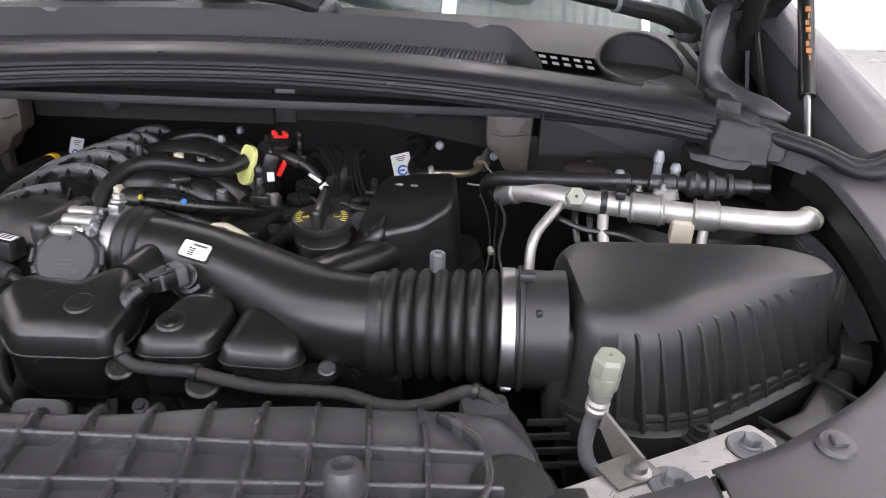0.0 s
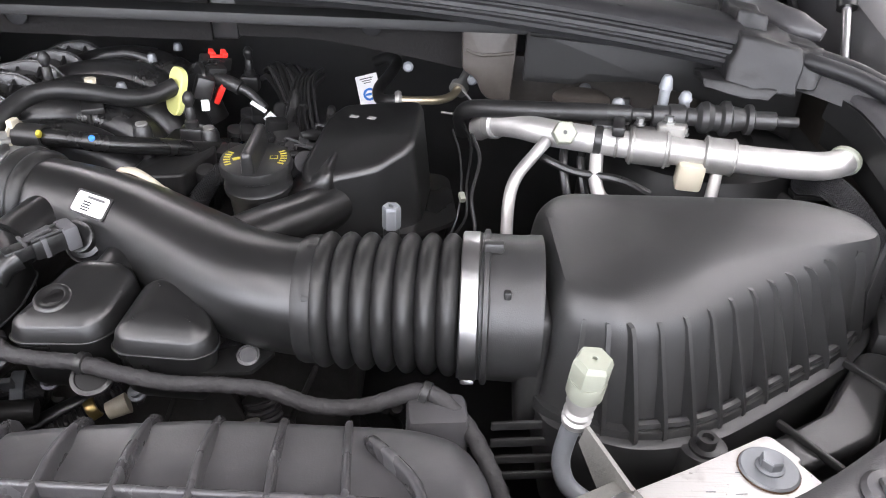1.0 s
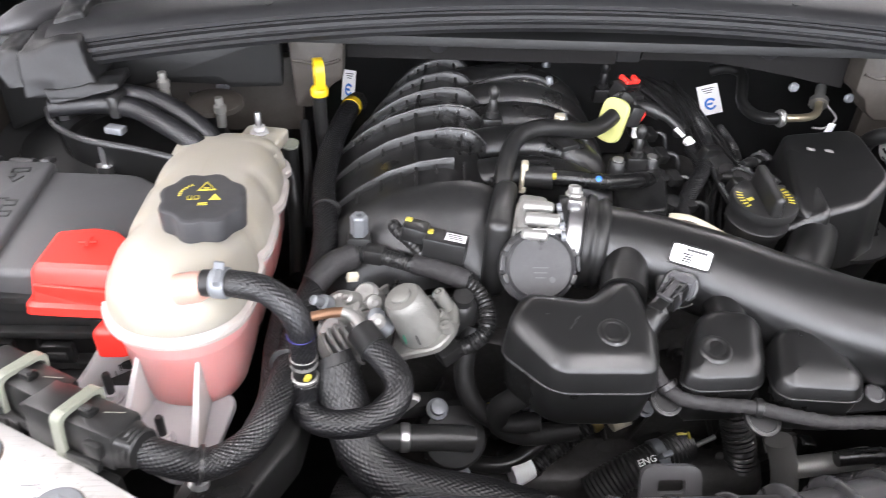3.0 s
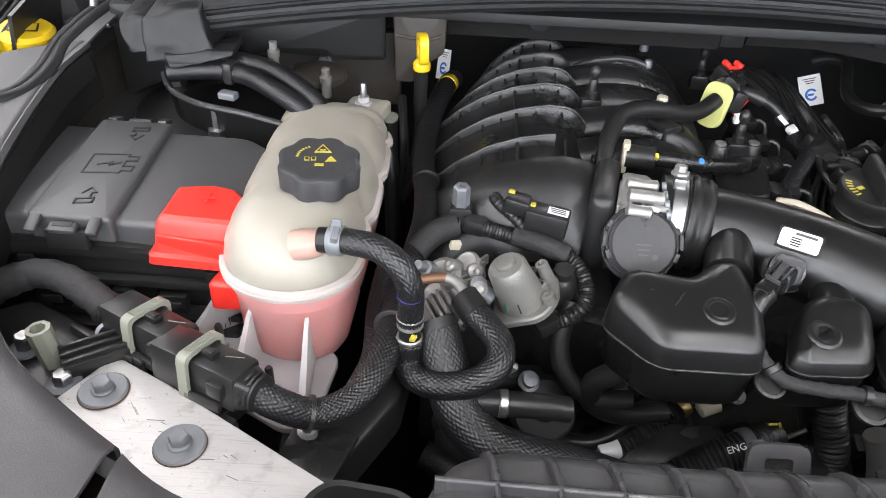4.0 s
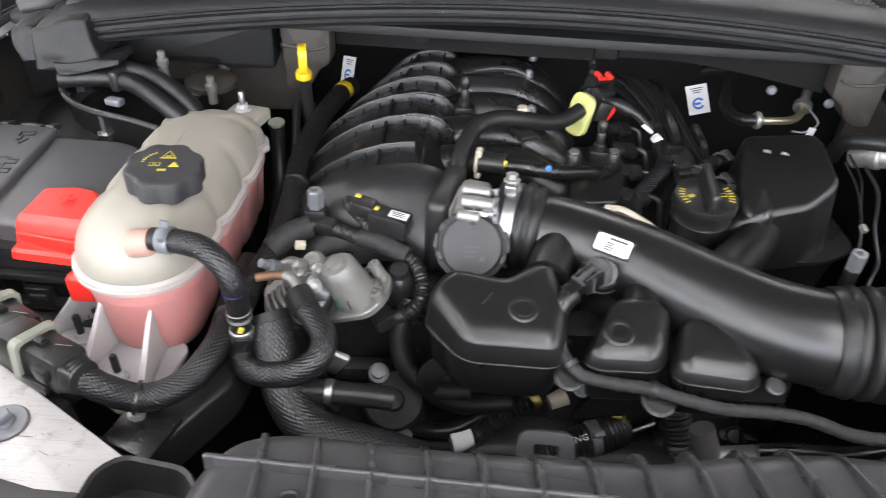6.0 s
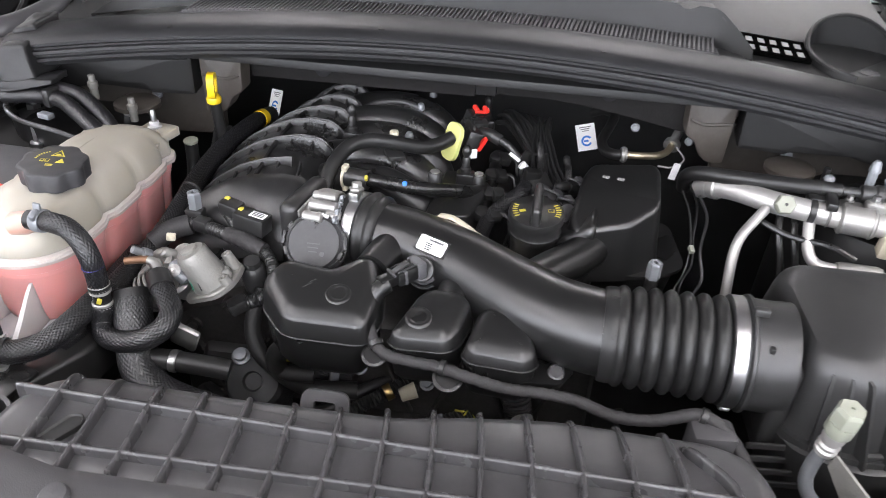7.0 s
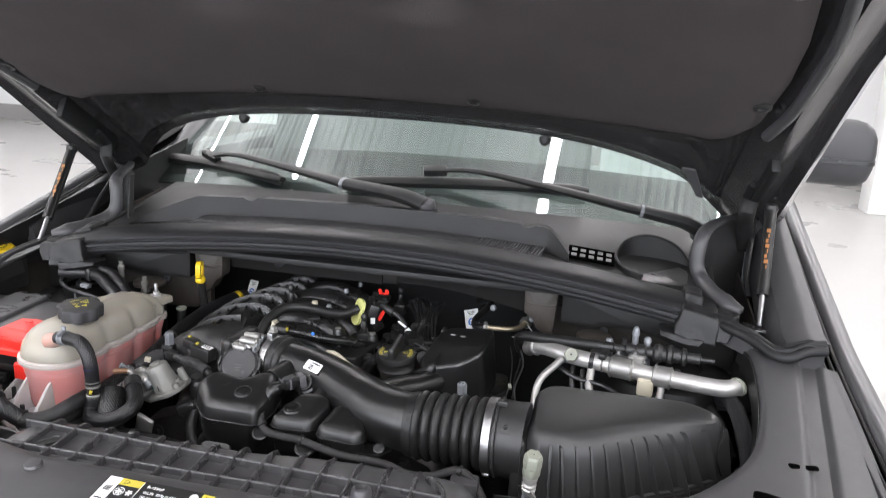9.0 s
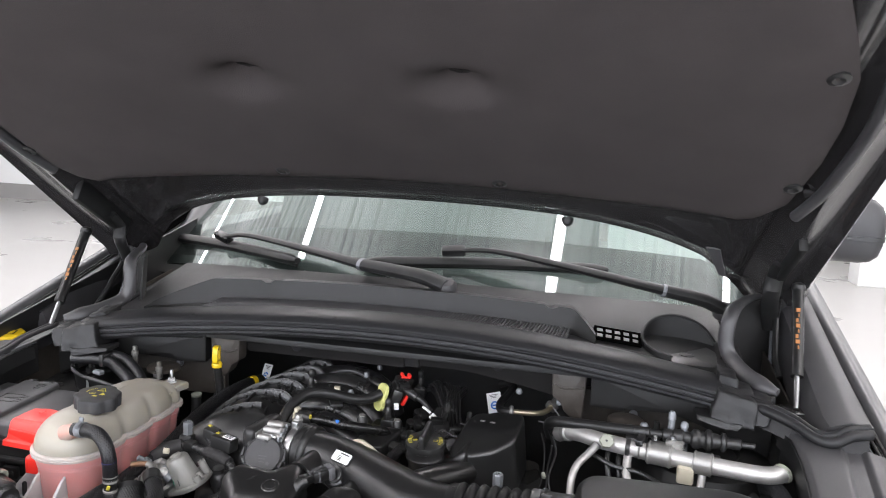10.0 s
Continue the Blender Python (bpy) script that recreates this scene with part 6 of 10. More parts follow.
# resonator chambers


def chamber(outline, z0, zf, z1, dent, label, r=0.016):
    cx, cy = sum(p[0] for p in outline) / len(outline), sum(p[1] for p in outline) / len(outline)
    ch = thing("resonator", (cx, cy, z0), label, "resonator", "resonator chambers")
    bm = stack(outline, [(zf, 0.0), (z1 - 1.25 * r, 0.003), (z1 - 0.95 * r, 0.0042), (z1 - 0.55 * r, 0.0075), (z1 - 0.22 * r, 0.012), (z1 - 0.05 * r, 0.0165), (z1, 0.022)], 0.014, seg=7, shift=lambda x, y, z: -max(0.0, (z - zf) / (z1 - zf)) * 0.30 * max(0.0, cy + 0.02 - y))
    part("upper_shell", bm, M_TUBE, ch)
    part("lower_shell", stack(outline, [(z0, 0.014), (z0 + 0.012, 0.005), (zf - 0.003, 0.001), (zf - 0.001, 0.001)], 0.020, seg=7), M_SATIN, ch)
    # paler lip on the large chamber paints the highlight of its seam
    part("weld_seam", stack(offset_poly(outline, -0.0012), [(zf - 0.0010, 0.0006), (zf - 0.0005, 0), (zf + 0.0005, 0), (zf + 0.0010, 0.0006)], 0.018, seg=7), M_RIB if zf < 1.039 else M_TUBE, ch, "thin weld seam lip", 80)
    if dent:
        m = axes((dent[0], dent[1], z1 - 0.0006 - 0.30 * max(0.0, cy + 0.02 - dent[1])), (0, -0.25, 1))
        part("dimple", lathe([(0.014, -0.0005), (0.0125, 0.0014), (0.0108, 0.0018), (0.0088, 0.0012), (0.007, 0.0003), (0, 0.0001)], m, 28), M_TUBE, ch, "round moulded dimple", 80)
    return ch


big_chamber = chamber([(-0.154, 0.604), (-0.114, 0.556), (-0.028, 0.556), (-0.020, 0.60), (-0.030, 0.655), (-0.058, 0.655), (-0.080, 0.632), (-0.135, 0.640)], 0.985, 1.037, 1.086, (-0.064, 0.590), "large black moulded resonator with a dimple", 0.013)
for dx, dy, l, rz in ((0.0, 0.0, 0.012, 53), (0.004, 0.006, 0.008, 48), (-0.020, 0.010, 0.003, 10)):
    part("scratch", box((l, 0.0006, 0.0004), pose(-0.097 + dx, 0.594 + dy, 1.086 - 0.30 * max(0.0, 0.6266 - 0.594 - dy) + 0.0004, 14, 0, rz), 0), M_COVER, big_chamber, "pale scratch", 0)
chamber([(-0.009, 0.563), (0.002, 0.555), (0.052, 0.557), (0.064, 0.572), (0.073, 0.612), (0.060, 0.628), (0.028, 0.632), (0.012, 0.618)], 0.99, 1.041, 1.074, (0.020, 0.580), "small black moulded resonator with a dimple", 0.010)
chamber([(0.066, 0.557), (0.075, 0.548), (0.129, 0.544), (0.142, 0.556), (0.137, 0.577), (0.114, 0.606), (0.090, 0.615), (0.075, 0.604)], 0.99, 1.040, 1.071, None, "small plain black moulded resonator", 0.010)
for a, b, r in (((-0.042, 0.645, 1.066), (-0.030, 0.69, 1.070), 0.021), ((0.045, 0.61, 1.055), (0.05, 0.66, 1.058), 0.017), ((0.105, 0.585, 1.05), (0.12, 0.62, 1.055), 0.015)):
    solo("resonator_neck", sweep([a, b], r, 24, raw=True), M_TUBE, "short black neck joining resonator and hose", "neck", "resonator necks")
solo("flange_plate", stack([(0.126, 0.548), (0.165, 0.552), (0.178, 0.575), (0.14, 0.595)], [(1.022, 0), (1.025, 0.0)], 0.003, pose(0, 0, 0)), M_SATIN, "thin black mounting flange under the hose", "flange")

# ---- throttle body ----
th = thing("throttle_body", (-0.12, 0.70, 1.0), "silver throttle body with grey motor cover", "throttle body")
part("flange", box((0.024, 0.085, 0.088), pose(-0.142, 0.735, 1.063, 0, 0, -12), 0.010, 3), M_BLACK, th, "black plastic flange")
part("bore", lathe([(0.040, 0), (0.042, 0.004), (0.042, 0.022), (0.040, 0.026)], axes((-0.128, 0.732, 1.066), (1, -0.22, 0), (0, 0, 1)), 36), M_CAST, th)
mc = axes((-0.113, 0.675, 1.074), (0.02, -0.80, 0.58), (1, 0, 0)) @ Matrix.Scale(0.90, 4)
part("motor_case", lathe([(0.029, -0.045), (0.031, -0.012), (0.034, -0.008), (0.0345, 0.0), (0.033, 0.004), (0.030, 0.0055), (0.0, 0.0055)], mc, 48), M_CAST, th)
part("motor_cover", lathe([(0.0345, -0.002), (0.0345, 0.005), (0.0315, 0.008), (0.031, 0.0072), (0.0, 0.0076)], mc, 48), M_MOTOR, th, "grey plastic motor cover")
for r, z in ((0.0360, 0.0018), (0.0375, -0.0022), (0.0390, -0.0062)):
    part("cover_ridge", lathe([(r, z - 0.0035), (r + 0.0006, z - 0.0028), (r + 0.0006, z), (r, z + 0.0006), (r - 0.003, z + 0.0006)], mc, 48), M_MOTOR, th)
for a in (5, 175):
    part("side_clip", box((0.016, 0.004, 0.010), mc @ pose(0.0385 * math.cos(radians(a)), 0.0385 * math.sin(radians(a)), 0.001, 0, 0, a + 90), 0.001), M_MOTOR, th, "grey snap clip")
part("keyhole", lathe([(0.0026, 0), (0.0026, 0.0004), (0, 0.0004)], mc @ pose(0, 0.024, 0.0076), 14), M_INK, th)
for a in (75, 200, 340):
    part("cover_clip", box((0.010, 0.005, 0.012), mc @ pose(0.036 * math.cos(radians(a)), 0.036 * math.sin(radians(a)), 0.0, 0, 0, a + 90), 0.001), M_STEEL if a == 75 else M_BLACK, th, "spring clip")
part("cover_mark", lathe([(0.003, 0), (0.003, 0.0004), (0, 0.0004)], mc @ pose(0.012, -0.013, 0.0076), 16), M_GREYTXT, th)
for k in range(3):
    part("cover_print", box((0.016 - 0.003 * k, 0.0013, 0.0003), mc @ pose(0.0, -0.001 - 0.005 * k, 0.0078), 0), M_GREYTXT, th, "unreadable moulded print", 0)
part("cover_pin", lathe([(0.0012, 0), (0, 0.0004)], mc @ pose(0.0, 0.018, 0.0078), 8), M_INK, th)
part("casting", stack([(-0.138, 0.700), (-0.098, 0.692), (-0.092, 0.735), (-0.130, 0.745)], dome(1.05, 1.098, 0.008), 0.008), M_CAST, th, "rough silver casting")
for k, (x, y, z, l, r) in enumerate(((-0.112, 0.722, 1.108, 0.030, 0.0062), (-0.110, 0.706, 1.105, 0.034, 0.0068), (-0.118, 0.690, 1.099, 0.024, 0.0062), (-0.098, 0.698, 1.098, 0.018, 0.005))):
    part("casting_lug", lathe([(r * 0.6, 0), (r, 0.002), (r, l - 0.002), (r * 0.6, l)], axes((x - l / 2, y, z), (1, -0.12, 0)), 14), M_CAST, th)
for k in range(4):
    part("casting_rib", box((0.003, 0.040, 0.010), pose(-0.132 + 0.011 * k, 0.714, 1.098, 4, 0, -12), 0.0008), M_CAST, th)
    part("lug_bolt", lathe([(0.0045, 0), (0.0045, 0.004), (0.002, 0.004), (0.002, 0.002), (0, 0.002)], axes((-0.094, 0.720 - 0.011 * k, 1.108 - 0.003 * k), (1, -0.15, 0.2)), 10), M_WASHER, th)
part("outer_ridge", lathe([(0.0395, -0.014), (0.0395, -0.006), (0.037, -0.005)], mc, 48), M_BLACK, th)
part("spring_plate", box((0.017, 0.003, 0.008), mc @ pose(0.0, 0.0365, 0.004), 0.001), M_STEEL, th, "bright steel spring plate")
part("cover_screw", lathe([(0.003, 0), (0.003, 0.0015), (0.0012, 0.0015), (0, 0.0006)], mc @ pose(0.0, 0.024, 0.0076), 14), M_INK, th)
for a in (20, 150, 265):
    part("cover_tab", box((0.009, 0.005, 0.010), mc @ pose(0.0375 * math.cos(radians(a)), 0.0375 * math.sin(radians(a)), -0.003, 0, 0, a + 90), 0.001), M_BLACK, th)
part("upper_clip", box((0.012, 0.014, 0.012), pose(-0.078, 0.722, 1.113, 0, 0, -12), 0.002), M_STEEL, th, "steel clamp ear")
part("hex_bolt", lathe([(0.0085, 0), (0.0085, 0.003), (0.006, 0.004), (0.006, 0.009), (0, 0.010)], pose(-0.078, 0.728, 1.117, -10), 6), M_CAST, th, "hex bolt", 20)

# ---- coolant reservoir ----
tank = thing("coolant_reservoir", (-0.41, 0.69, 0.96), "milky white coolant reservoir filled with pink coolant", "coolant reservoir")


def tank_outline(grow=0.0):
    """Plan: round nose, shallow lobes along both flanks, rounded back with a notch."""
    def notch(y, at):
        return sum(math.exp(-((y - q) / 0.009) ** 2) for q in at)
    pts = []
    for i in range(30):
        a = math.pi * i / 29
        pts.append((-0.4195 + 0.0020 * math.sin(a) + 0.0575 * -math.cos(a), 0.638 - 0.060 * math.sin(a) ** 0.85))
    for i in range(1, 32):
        y = 0.638 + 0.207 * i / 31
        pts.append((-0.3620 + 0.004 * math.sin((y - 0.638) / 0.222 * 2.6) - 0.006 * notch(y, (0.686, 0.762, 0.832)), y))
    for i in range(1, 24):
        a = math.pi * i / 24
        x = -0.4195 + 0.0575 * math.cos(a)
        pts.append((x, 0.845 + 0.026 * math.sin(a) ** 0.6 - 0.006 * math.exp(-((x + 0.432) / 0.010) ** 2)))
    for i in range(31, 0, -1):
        y = 0.638 + 0.207 * i / 31
        pts.append((-0.4775 + 0.0065 * notch(y, (0.672, 0.756, 0.812)), y))
    if grow:
        pts = [tuple(q) for q in offset_poly(pts, -grow)]
    return pts


def tank_body(levels, shift=None):
    """Levels of (height, growth, share of the way to the spine)."""
    bm = bmesh.new()
    loops = []
    for z, g, f in levels:
        lp = []
        for x, y in tank_outline(g):
            sy = max(0.64, min(0.815, y))
            p = Vector((x + (-0.4195 - x) * f, y + (sy - y) * f, z))
            p.z += shift(p.x, p.y, z) if shift else 0
            lp.append(p)
        loops.append(lp)
    rings(bm, loops)
    return bm


def tank_top(x, y, z):
    """The roof rises towards the filler and falls to the front."""
    k = max(0.0, (z - 1.07) / 0.055)
    d = math.exp(-(((x + 0.40) / 0.05) ** 2 + ((y - 0.67) / 0.06) ** 2))
    return k * (0.006 * d - 0.003 - 0.008 * max(0, (0.64 - y) / 0.07) - 0.007 * max(0, (y - 0.76) / 0.1))


UP = [(1.073, 0.0, 0.0), (1.081, 0.0, 0.005), (1.090, 0.0, 0.03), (1.099, 0.0, 0.08), (1.1075, 0.0, 0.16), (1.1140, 0.0, 0.26), (1.1185, 0.0, 0.38), (1.1215, 0.0, 0.52), (1.1235, 0.0, 0.72), (1.1240, 0.0, 0.96)]
part("upper_shell", tank_body(UP, tank_top), M_TANK, tank, "milky white upper half")
part("weld_flange", tank_body([(1.0635, 0.0015, 0.0), (1.0645, 0.0045, 0.0), (1.0680, 0.0050, 0.0), (1.0690, 0.0035, 0.0), (1.0700, 0.0050, 0.0), (1.0730, 0.0045, 0.0), (1.0742, 0.0015, 0.0)]), milky("milky_weld_flange", (0.47, 0.42, 0.39), 0.5, (1.0, 0.85, 0.75)), tank, "pale weld flange")
part("lower_shell", tank_body([(0.972, 0.0, 0.42), (0.976, 0.0, 0.28), (0.985, 0.0, 0.19), (1.0, 0.0, 0.13), (1.044, 0.0, 0.075), (1.0465, 0.0, 0.055), (1.0480, 0.0, 0.052), (1.0520, 0.0, 0.052), (1.0530, 0.0, 0.030), (1.0633, 0.0, 0.026)]), M_COOLANT, tank, "pink from the coolant inside")
part("filler_neck", lathe([(0.024, 0), (0.024, 0.014)], pose(-0.399, 0.669, 1.118), 32), M_TANK, tank)
# filler cap with eight grips
capm = pose(-0.399, 0.668, 1.125, 4, 2, 10)


def grip(a, h):
    return 1.0 - 0.095 * (0.5 + 0.5 * math.cos(8 * a)) ** 1.15


cap = part("cap", lathe([(0.0335, 0), (0.0352, 0.001), (0.0360, 0.0195), (0.0352, 0.0212), (0.0335, 0.0222), (0.031, 0.0226), (0, 0.0228)], capm, 128, wave=grip), M_CAP, tank, "black eight-lobed screw cap", 28)
part("triangle_mark", lathe([(0.0085, 0), (0.0085, 0.0004), (0, 0.0004)], capm @ pose(0.003, 0.012, 0.0228, 0, 0, 90), 3), M_YINK, cap, "yellow warning triangle", 0)
part("triangle_field", lathe([(0.0058, 0), (0.0058, 0.0003), (0, 0.0003)], capm @ pose(0.003, 0.012, 0.0232, 0, 0, 90), 3), M_BLACK, cap, "", 0)
part("hot_mark", box((0.005, 0.0016, 0.0003), capm @ pose(0.003, 0.0105, 0.0236), 0), M_YINK, cap, "", 0)
part("small_triangle", lathe([(0.0055, 0), (0.0055, 0.0004), (0, 0.0004)], capm @ pose(0.0095, -0.003, 0.0228, 0, 0, 90), 3), M_YINK, cap, "yellow triangle", 0)
for dx in (-0.0027, 0.0027):
    part("book_mark", box((0.0042, 0.0052, 0.0003), capm @ pose(-0.0075 + dx, -0.0015, 0.0229), 0), M_YINK, cap, "yellow book sign", 0)
    part("book_page", box((0.0026, 0.0034, 0.0003), capm @ pose(-0.0075 + dx, -0.0015, 0.0232), 0), M_BLACK, cap, "", 0)
for k in range(2):
    part("print_bar", box((0.0075, 0.0012, 0.0003), capm @ pose(0.0, -0.0095 - 0.0022 * k, 0.0229), 0), M_YINK, cap, "yellow unreadable print", 0)
for k in range(7):
    a = radians(118 + 9 * k)
    part("print_bar", box((0.0014, 0.0022, 0.0003), capm @ pose(0.0185 * math.cos(a), 0.0185 * math.sin(a), 0.0229, 0, 0, math.degrees(a) + 90), 0), M_YINK, cap, "yellow unreadable print", 0)
# feet, ribs, back tab and studs
for (x, y), (dx, dy) in (((-0.478, 0.628), (-0.036, -0.026)), ((-0.449, 0.598), (-0.010, -0.046)), ((-0.400, 0.588), (0.004, -0.064))):
    bm = bmesh.new()
    t = Vector((dy, -dx, 0)).normalized() * 0.0032
    a, b = Vector((x, y, 0)), Vector((x + dx, y + dy, 0))
    rings(bm, [[a + t * s * 0.5 + Vector((0, 0, 1.042)), a.lerp(b, 0.18) + t * s * 0.6 + Vector((0, 0, 1.035)), a.lerp(b, 0.55) + t * s * 0.8 + Vector((0, 0, 1.014)), b + t * s + Vector((0, 0, 0.992)), b + t * s + Vector((0, 0, 0.985)), a + t * s + Vector((0, 0, 0.985)) - Vector((dx, dy, 0)) * 0.3] for s in (-1, 1)])
    part("gusset", bm, M_FOOT, tank, "white stiffening gusset", 20)
part("foot_plate", stack([(-0.518, 0.602), (-0.466, 0.545), (-0.408, 0.512), (-0.386, 0.520), (-0.376, 0.60), (-0.48, 0.65)], [(0.979, 0), (0.984, 0.0), (0.985, 0.001)], 0.012), M_FOOT, tank, "milky white foot plate")
part("back_tab", stack([(-0.415, 0.845), (-0.372, 0.835), (-0.360, 0.884), (-0.405, 0.892)], dome(1.088, 1.100, 0.003), 0.006), M_TANK, tank, "white mounting tab")
part("back_rib", box((0.004, 0.05, 0.022), pose(-0.372, 0.85, 1.084, 0, 0, 12), 0.001), M_TANK, tank)
for x, y, z, h in ((-0.427, 0.553, 0.985, 0.022), (-0.482, 0.598, 0.985, 0.024), (-0.390, 0.872, 1.100, 0.018)):
    sd = thing("tank_stud", (x, y, z), "steel stud and nut holding the reservoir", "stud", "studs holding the reservoir")
    part("nut", lathe([(0.0095, 0), (0.0095, 0.002), (0.0062, 0.003), (0.0062, 0.008), (0, 0.008)], pose(x, y, z), 16), M_FOOT, sd)
    part("thread", lathe([(0.0036, 0), (0.0036, h - 0.002), (0.0025, h), (0, h)], pose(x, y, z + 0.006), 12), M_BLACK if z < 1.05 else M_STEEL, sd)
part("hose_neck", lathe([(0.0125, -0.016), (0.0124, -0.002), (0.0112, 0.004), (0.009, 0.012)], axes((-0.392, 0.596, 1.111), (0.9, -0.12, 0.3)), 24), milky("pink_hose_neck", (0.44, 0.27, 0.225), 0.5, (1, 0.4, 0.3)), tank, "pink-tinted hose neck")
# hose on the front of the tank
th1 = thing("reservoir_hose", (-0.33, 0.575, 1.03), "braided black hose with a spring clip", "hose")
HA1 = [(-0.386, 0.594, 1.116), (-0.362, 0.590, 1.119), (-0.340, 0.584, 1.119), (-0.322, 0.576, 1.110), (-0.313, 0.572, 1.092), (-0.312, 0.573, 1.07), (-0.313, 0.574, 1.056)]
part("rubber_end", sweep(HA1[:3], 0.0105, 18, 0.004), M_RUBBER, th1, "plain rubber end")
woven("braided_run", HA1[1:], 0.0100, 18, 0.0060, True, M_WEAVE, th1, "woven sleeve", 0.0013)
part("cable_tie", lathe([(0.0109, -0.0005), (0.0111, 0), (0.0109, 0.0005)], axes((-0.3125, 0.572, 1.084), (0, 0.05, -1)), 20), mat("navy_ink", (0.02, 0.02, 0.12), 0.5, bump=0), th1, "thin blue band")
part("spring_clip", lathe([(0.0115, -0.006), (0.0122, -0.005), (0.0122, 0.005), (0.0115, 0.006)], axes((-0.372, 0.592, 1.118), (1, -0.2, 0.1)), 24), M_WASHER, th1, "bright spring clip")
part("clip_ear", box((0.008, 0.003, 0.014), pose(-0.372, 0.591, 1.132, 0, 10, 0), 0.0015), M_WASHER, th1)
part("clip_ear", box((0.006, 0.012, 0.008), pose(-0.372, 0.585, 1.128, 20, 10, 0), 0.0015), M_WASHER, th1)
for k in range(3):
    part("print_bar", box((0.003, 0.004, 0.0003), axes((-0.357 + 0.005 * k, 0.5835, 1.1265), (0, -0.6, 0.8), (1, -0.1, 0)), 0), M_WHITE, th1, "white unreadable print", 0)
cpl = thing("hose_coupling", (-0.312, 0.574, 1.04), "silver crimped hose coupling with yellow marks", "hose coupling")
for z, r in ((1.056, 0.0112), (1.034, 0.0112)):
    part("crimp", lathe([(r - 0.001, -0.0055), (r, -0.0045), (r - 0.0006, -0.001), (r, 0.0), (r - 0.0006, 0.001), (r, 0.0045), (r - 0.001, 0.0055)], pose(-0.3125, 0.574, z), 24), M_CAST, cpl)
part("tee", lathe([(0.010, -0.02), (0.0115, -0.012), (0.009, -0.004), (0.009, 0.004), (0.0115, 0.012), (0.010, 0.02)], pose(-0.3125, 0.574, 1.045), 20), M_RUBBER, cpl)
part("yellow_mark", box((0.005, 0.003, 0.007), pose(-0.309, 0.5635, 1.046, 10, 20, 20), 0.001), M_YINK, cpl, "yellow paint mark")
lp = thing("loop_hose", (-0.27, 0.56, 1.0), "braided hose looping towards the pump", "hose")
woven("loop", [(-0.3125, 0.574, 1.032), (-0.314, 0.569, 1.014), (-0.306, 0.557, 1.008), (-0.285, 0.548, 1.010), (-0.258, 0.546, 1.018), (-0.240, 0.556, 1.028), (-0.238, 0.573, 1.036), (-0.250, 0.590, 1.042), (-0.262, 0.602, 1.046)], 0.0112, 20, 0.0060, True, M_WEAVE, lp, "", 0.0013)
part("rubber_end", sweep([(-0.258, 0.598, 1.045), (-0.270, 0.614, 1.050)], 0.0132, 18, raw=True), M_RUBBER, lp)
part("metal_pipe", sweep([(-0.266, 0.610, 1.048), (-0.272, 0.620, 1.054), (-0.279, 0.627, 1.057), (-0.286, 0.629, 1.058)], 0.0050, 14, 0.003), M_CAST, lp, "bare metal pipe end")
part("copper_pipe", sweep([(-0.285, 0.629, 1.058), (-0.296, 0.629, 1.057), (-0.312, 0.626, 1.055)], 0.0044, 14, 0.004), M_COPPER, lp, "dull copper pipe")

# mesh-sleeved bundle: from behind the tank, along the engine, under the tank and out to the connector
bundle = thing("sleeved_cable", (-0.36, 0.55, 1.0), "thick cable in a woven black sleeve", "cable")
woven("front_run", [(-0.420, 0.495, 1.048), (-0.402, 0.494, 1.036), (-0.378, 0.503, 1.018), (-0.352, 0.52, 1.018), (-0.336, 0.545, 1.026), (-0.330, 0.585, 1.028), (-0.330, 0.62, 1.020), (-0.327, 0.66, 1.022), (-0.318, 0.70, 1.03)], 0.0118, 20, 0.0046, False, M_WEAVE, bundle, "", 0.0013)
woven("rear_run", [(-0.318, 0.70, 1.03), (-0.312, 0.735, 1.042), (-0.314, 0.78, 1.048), (-0.322, 0.85, 1.050), (-0.320, 0.92, 1.055), (-0.311, 0.99, 1.057), (-0.302, 1.04, 1.055), (-0.296, 1.06, 1.052)], 0.0120, 20, 0.0046, False, M_WEAVE, bundle, "", 0.0013)
part("yellow_end", lathe([(0.0115, -0.007), (0.0131, -0.006), (0.0131, 0.006), (0.0120, 0.008)], axes((-0.3035, 1.034, 1.0555), (0.2, 1, -0.05)), 20), M_YELLOW, bundle, "yellow tape ring")
for at, ax in (((-0.382, 0.502, 1.019), (1, 0.2, -0.3)), ((-0.331, 0.60, 1.026), (0, 1, -0.2)), ((-0.315, 0.80, 1.049), (0, 1, 0))):
    part("cable_tie", lathe([(0.0135, -0.002), (0.0148, -0.0015), (0.0148, 0.0015), (0.0135, 0.002)], axes(at, ax), 20), M_BLACK, bundle, "black cable tie")
woven("second_run", [(-0.352, 0.54, 1.0), (-0.342, 0.58, 1.005), (-0.345, 0.64, 1.01), (-0.342, 0.70, 1.015)], 0.012, 22, 0.0040, False, M_WEAVE, bundle, "", 0.0013)
part("tape_elbow", sweep([(-0.318, 0.695, 1.034), (-0.302, 0.712, 1.044), (-0.28, 0.722, 1.05)], 0.0125, 14, 0.006), M_CLOTH, bundle, "tape wrapped branch")

# ---- fuse box ----
fb = thing("fuse_box", (-0.60, 0.72, 0.95), "black plastic fuse box with a raised lid", "fuse box")
part("base", stack([(-0.735, 0.640), (-0.46, 0.640), (-0.455, 0.80), (-0.735, 0.815)], [(0.93, 0.0), (1.058, 0.0), (1.066, 0.002)], 0.012), M_BLACK, fb)
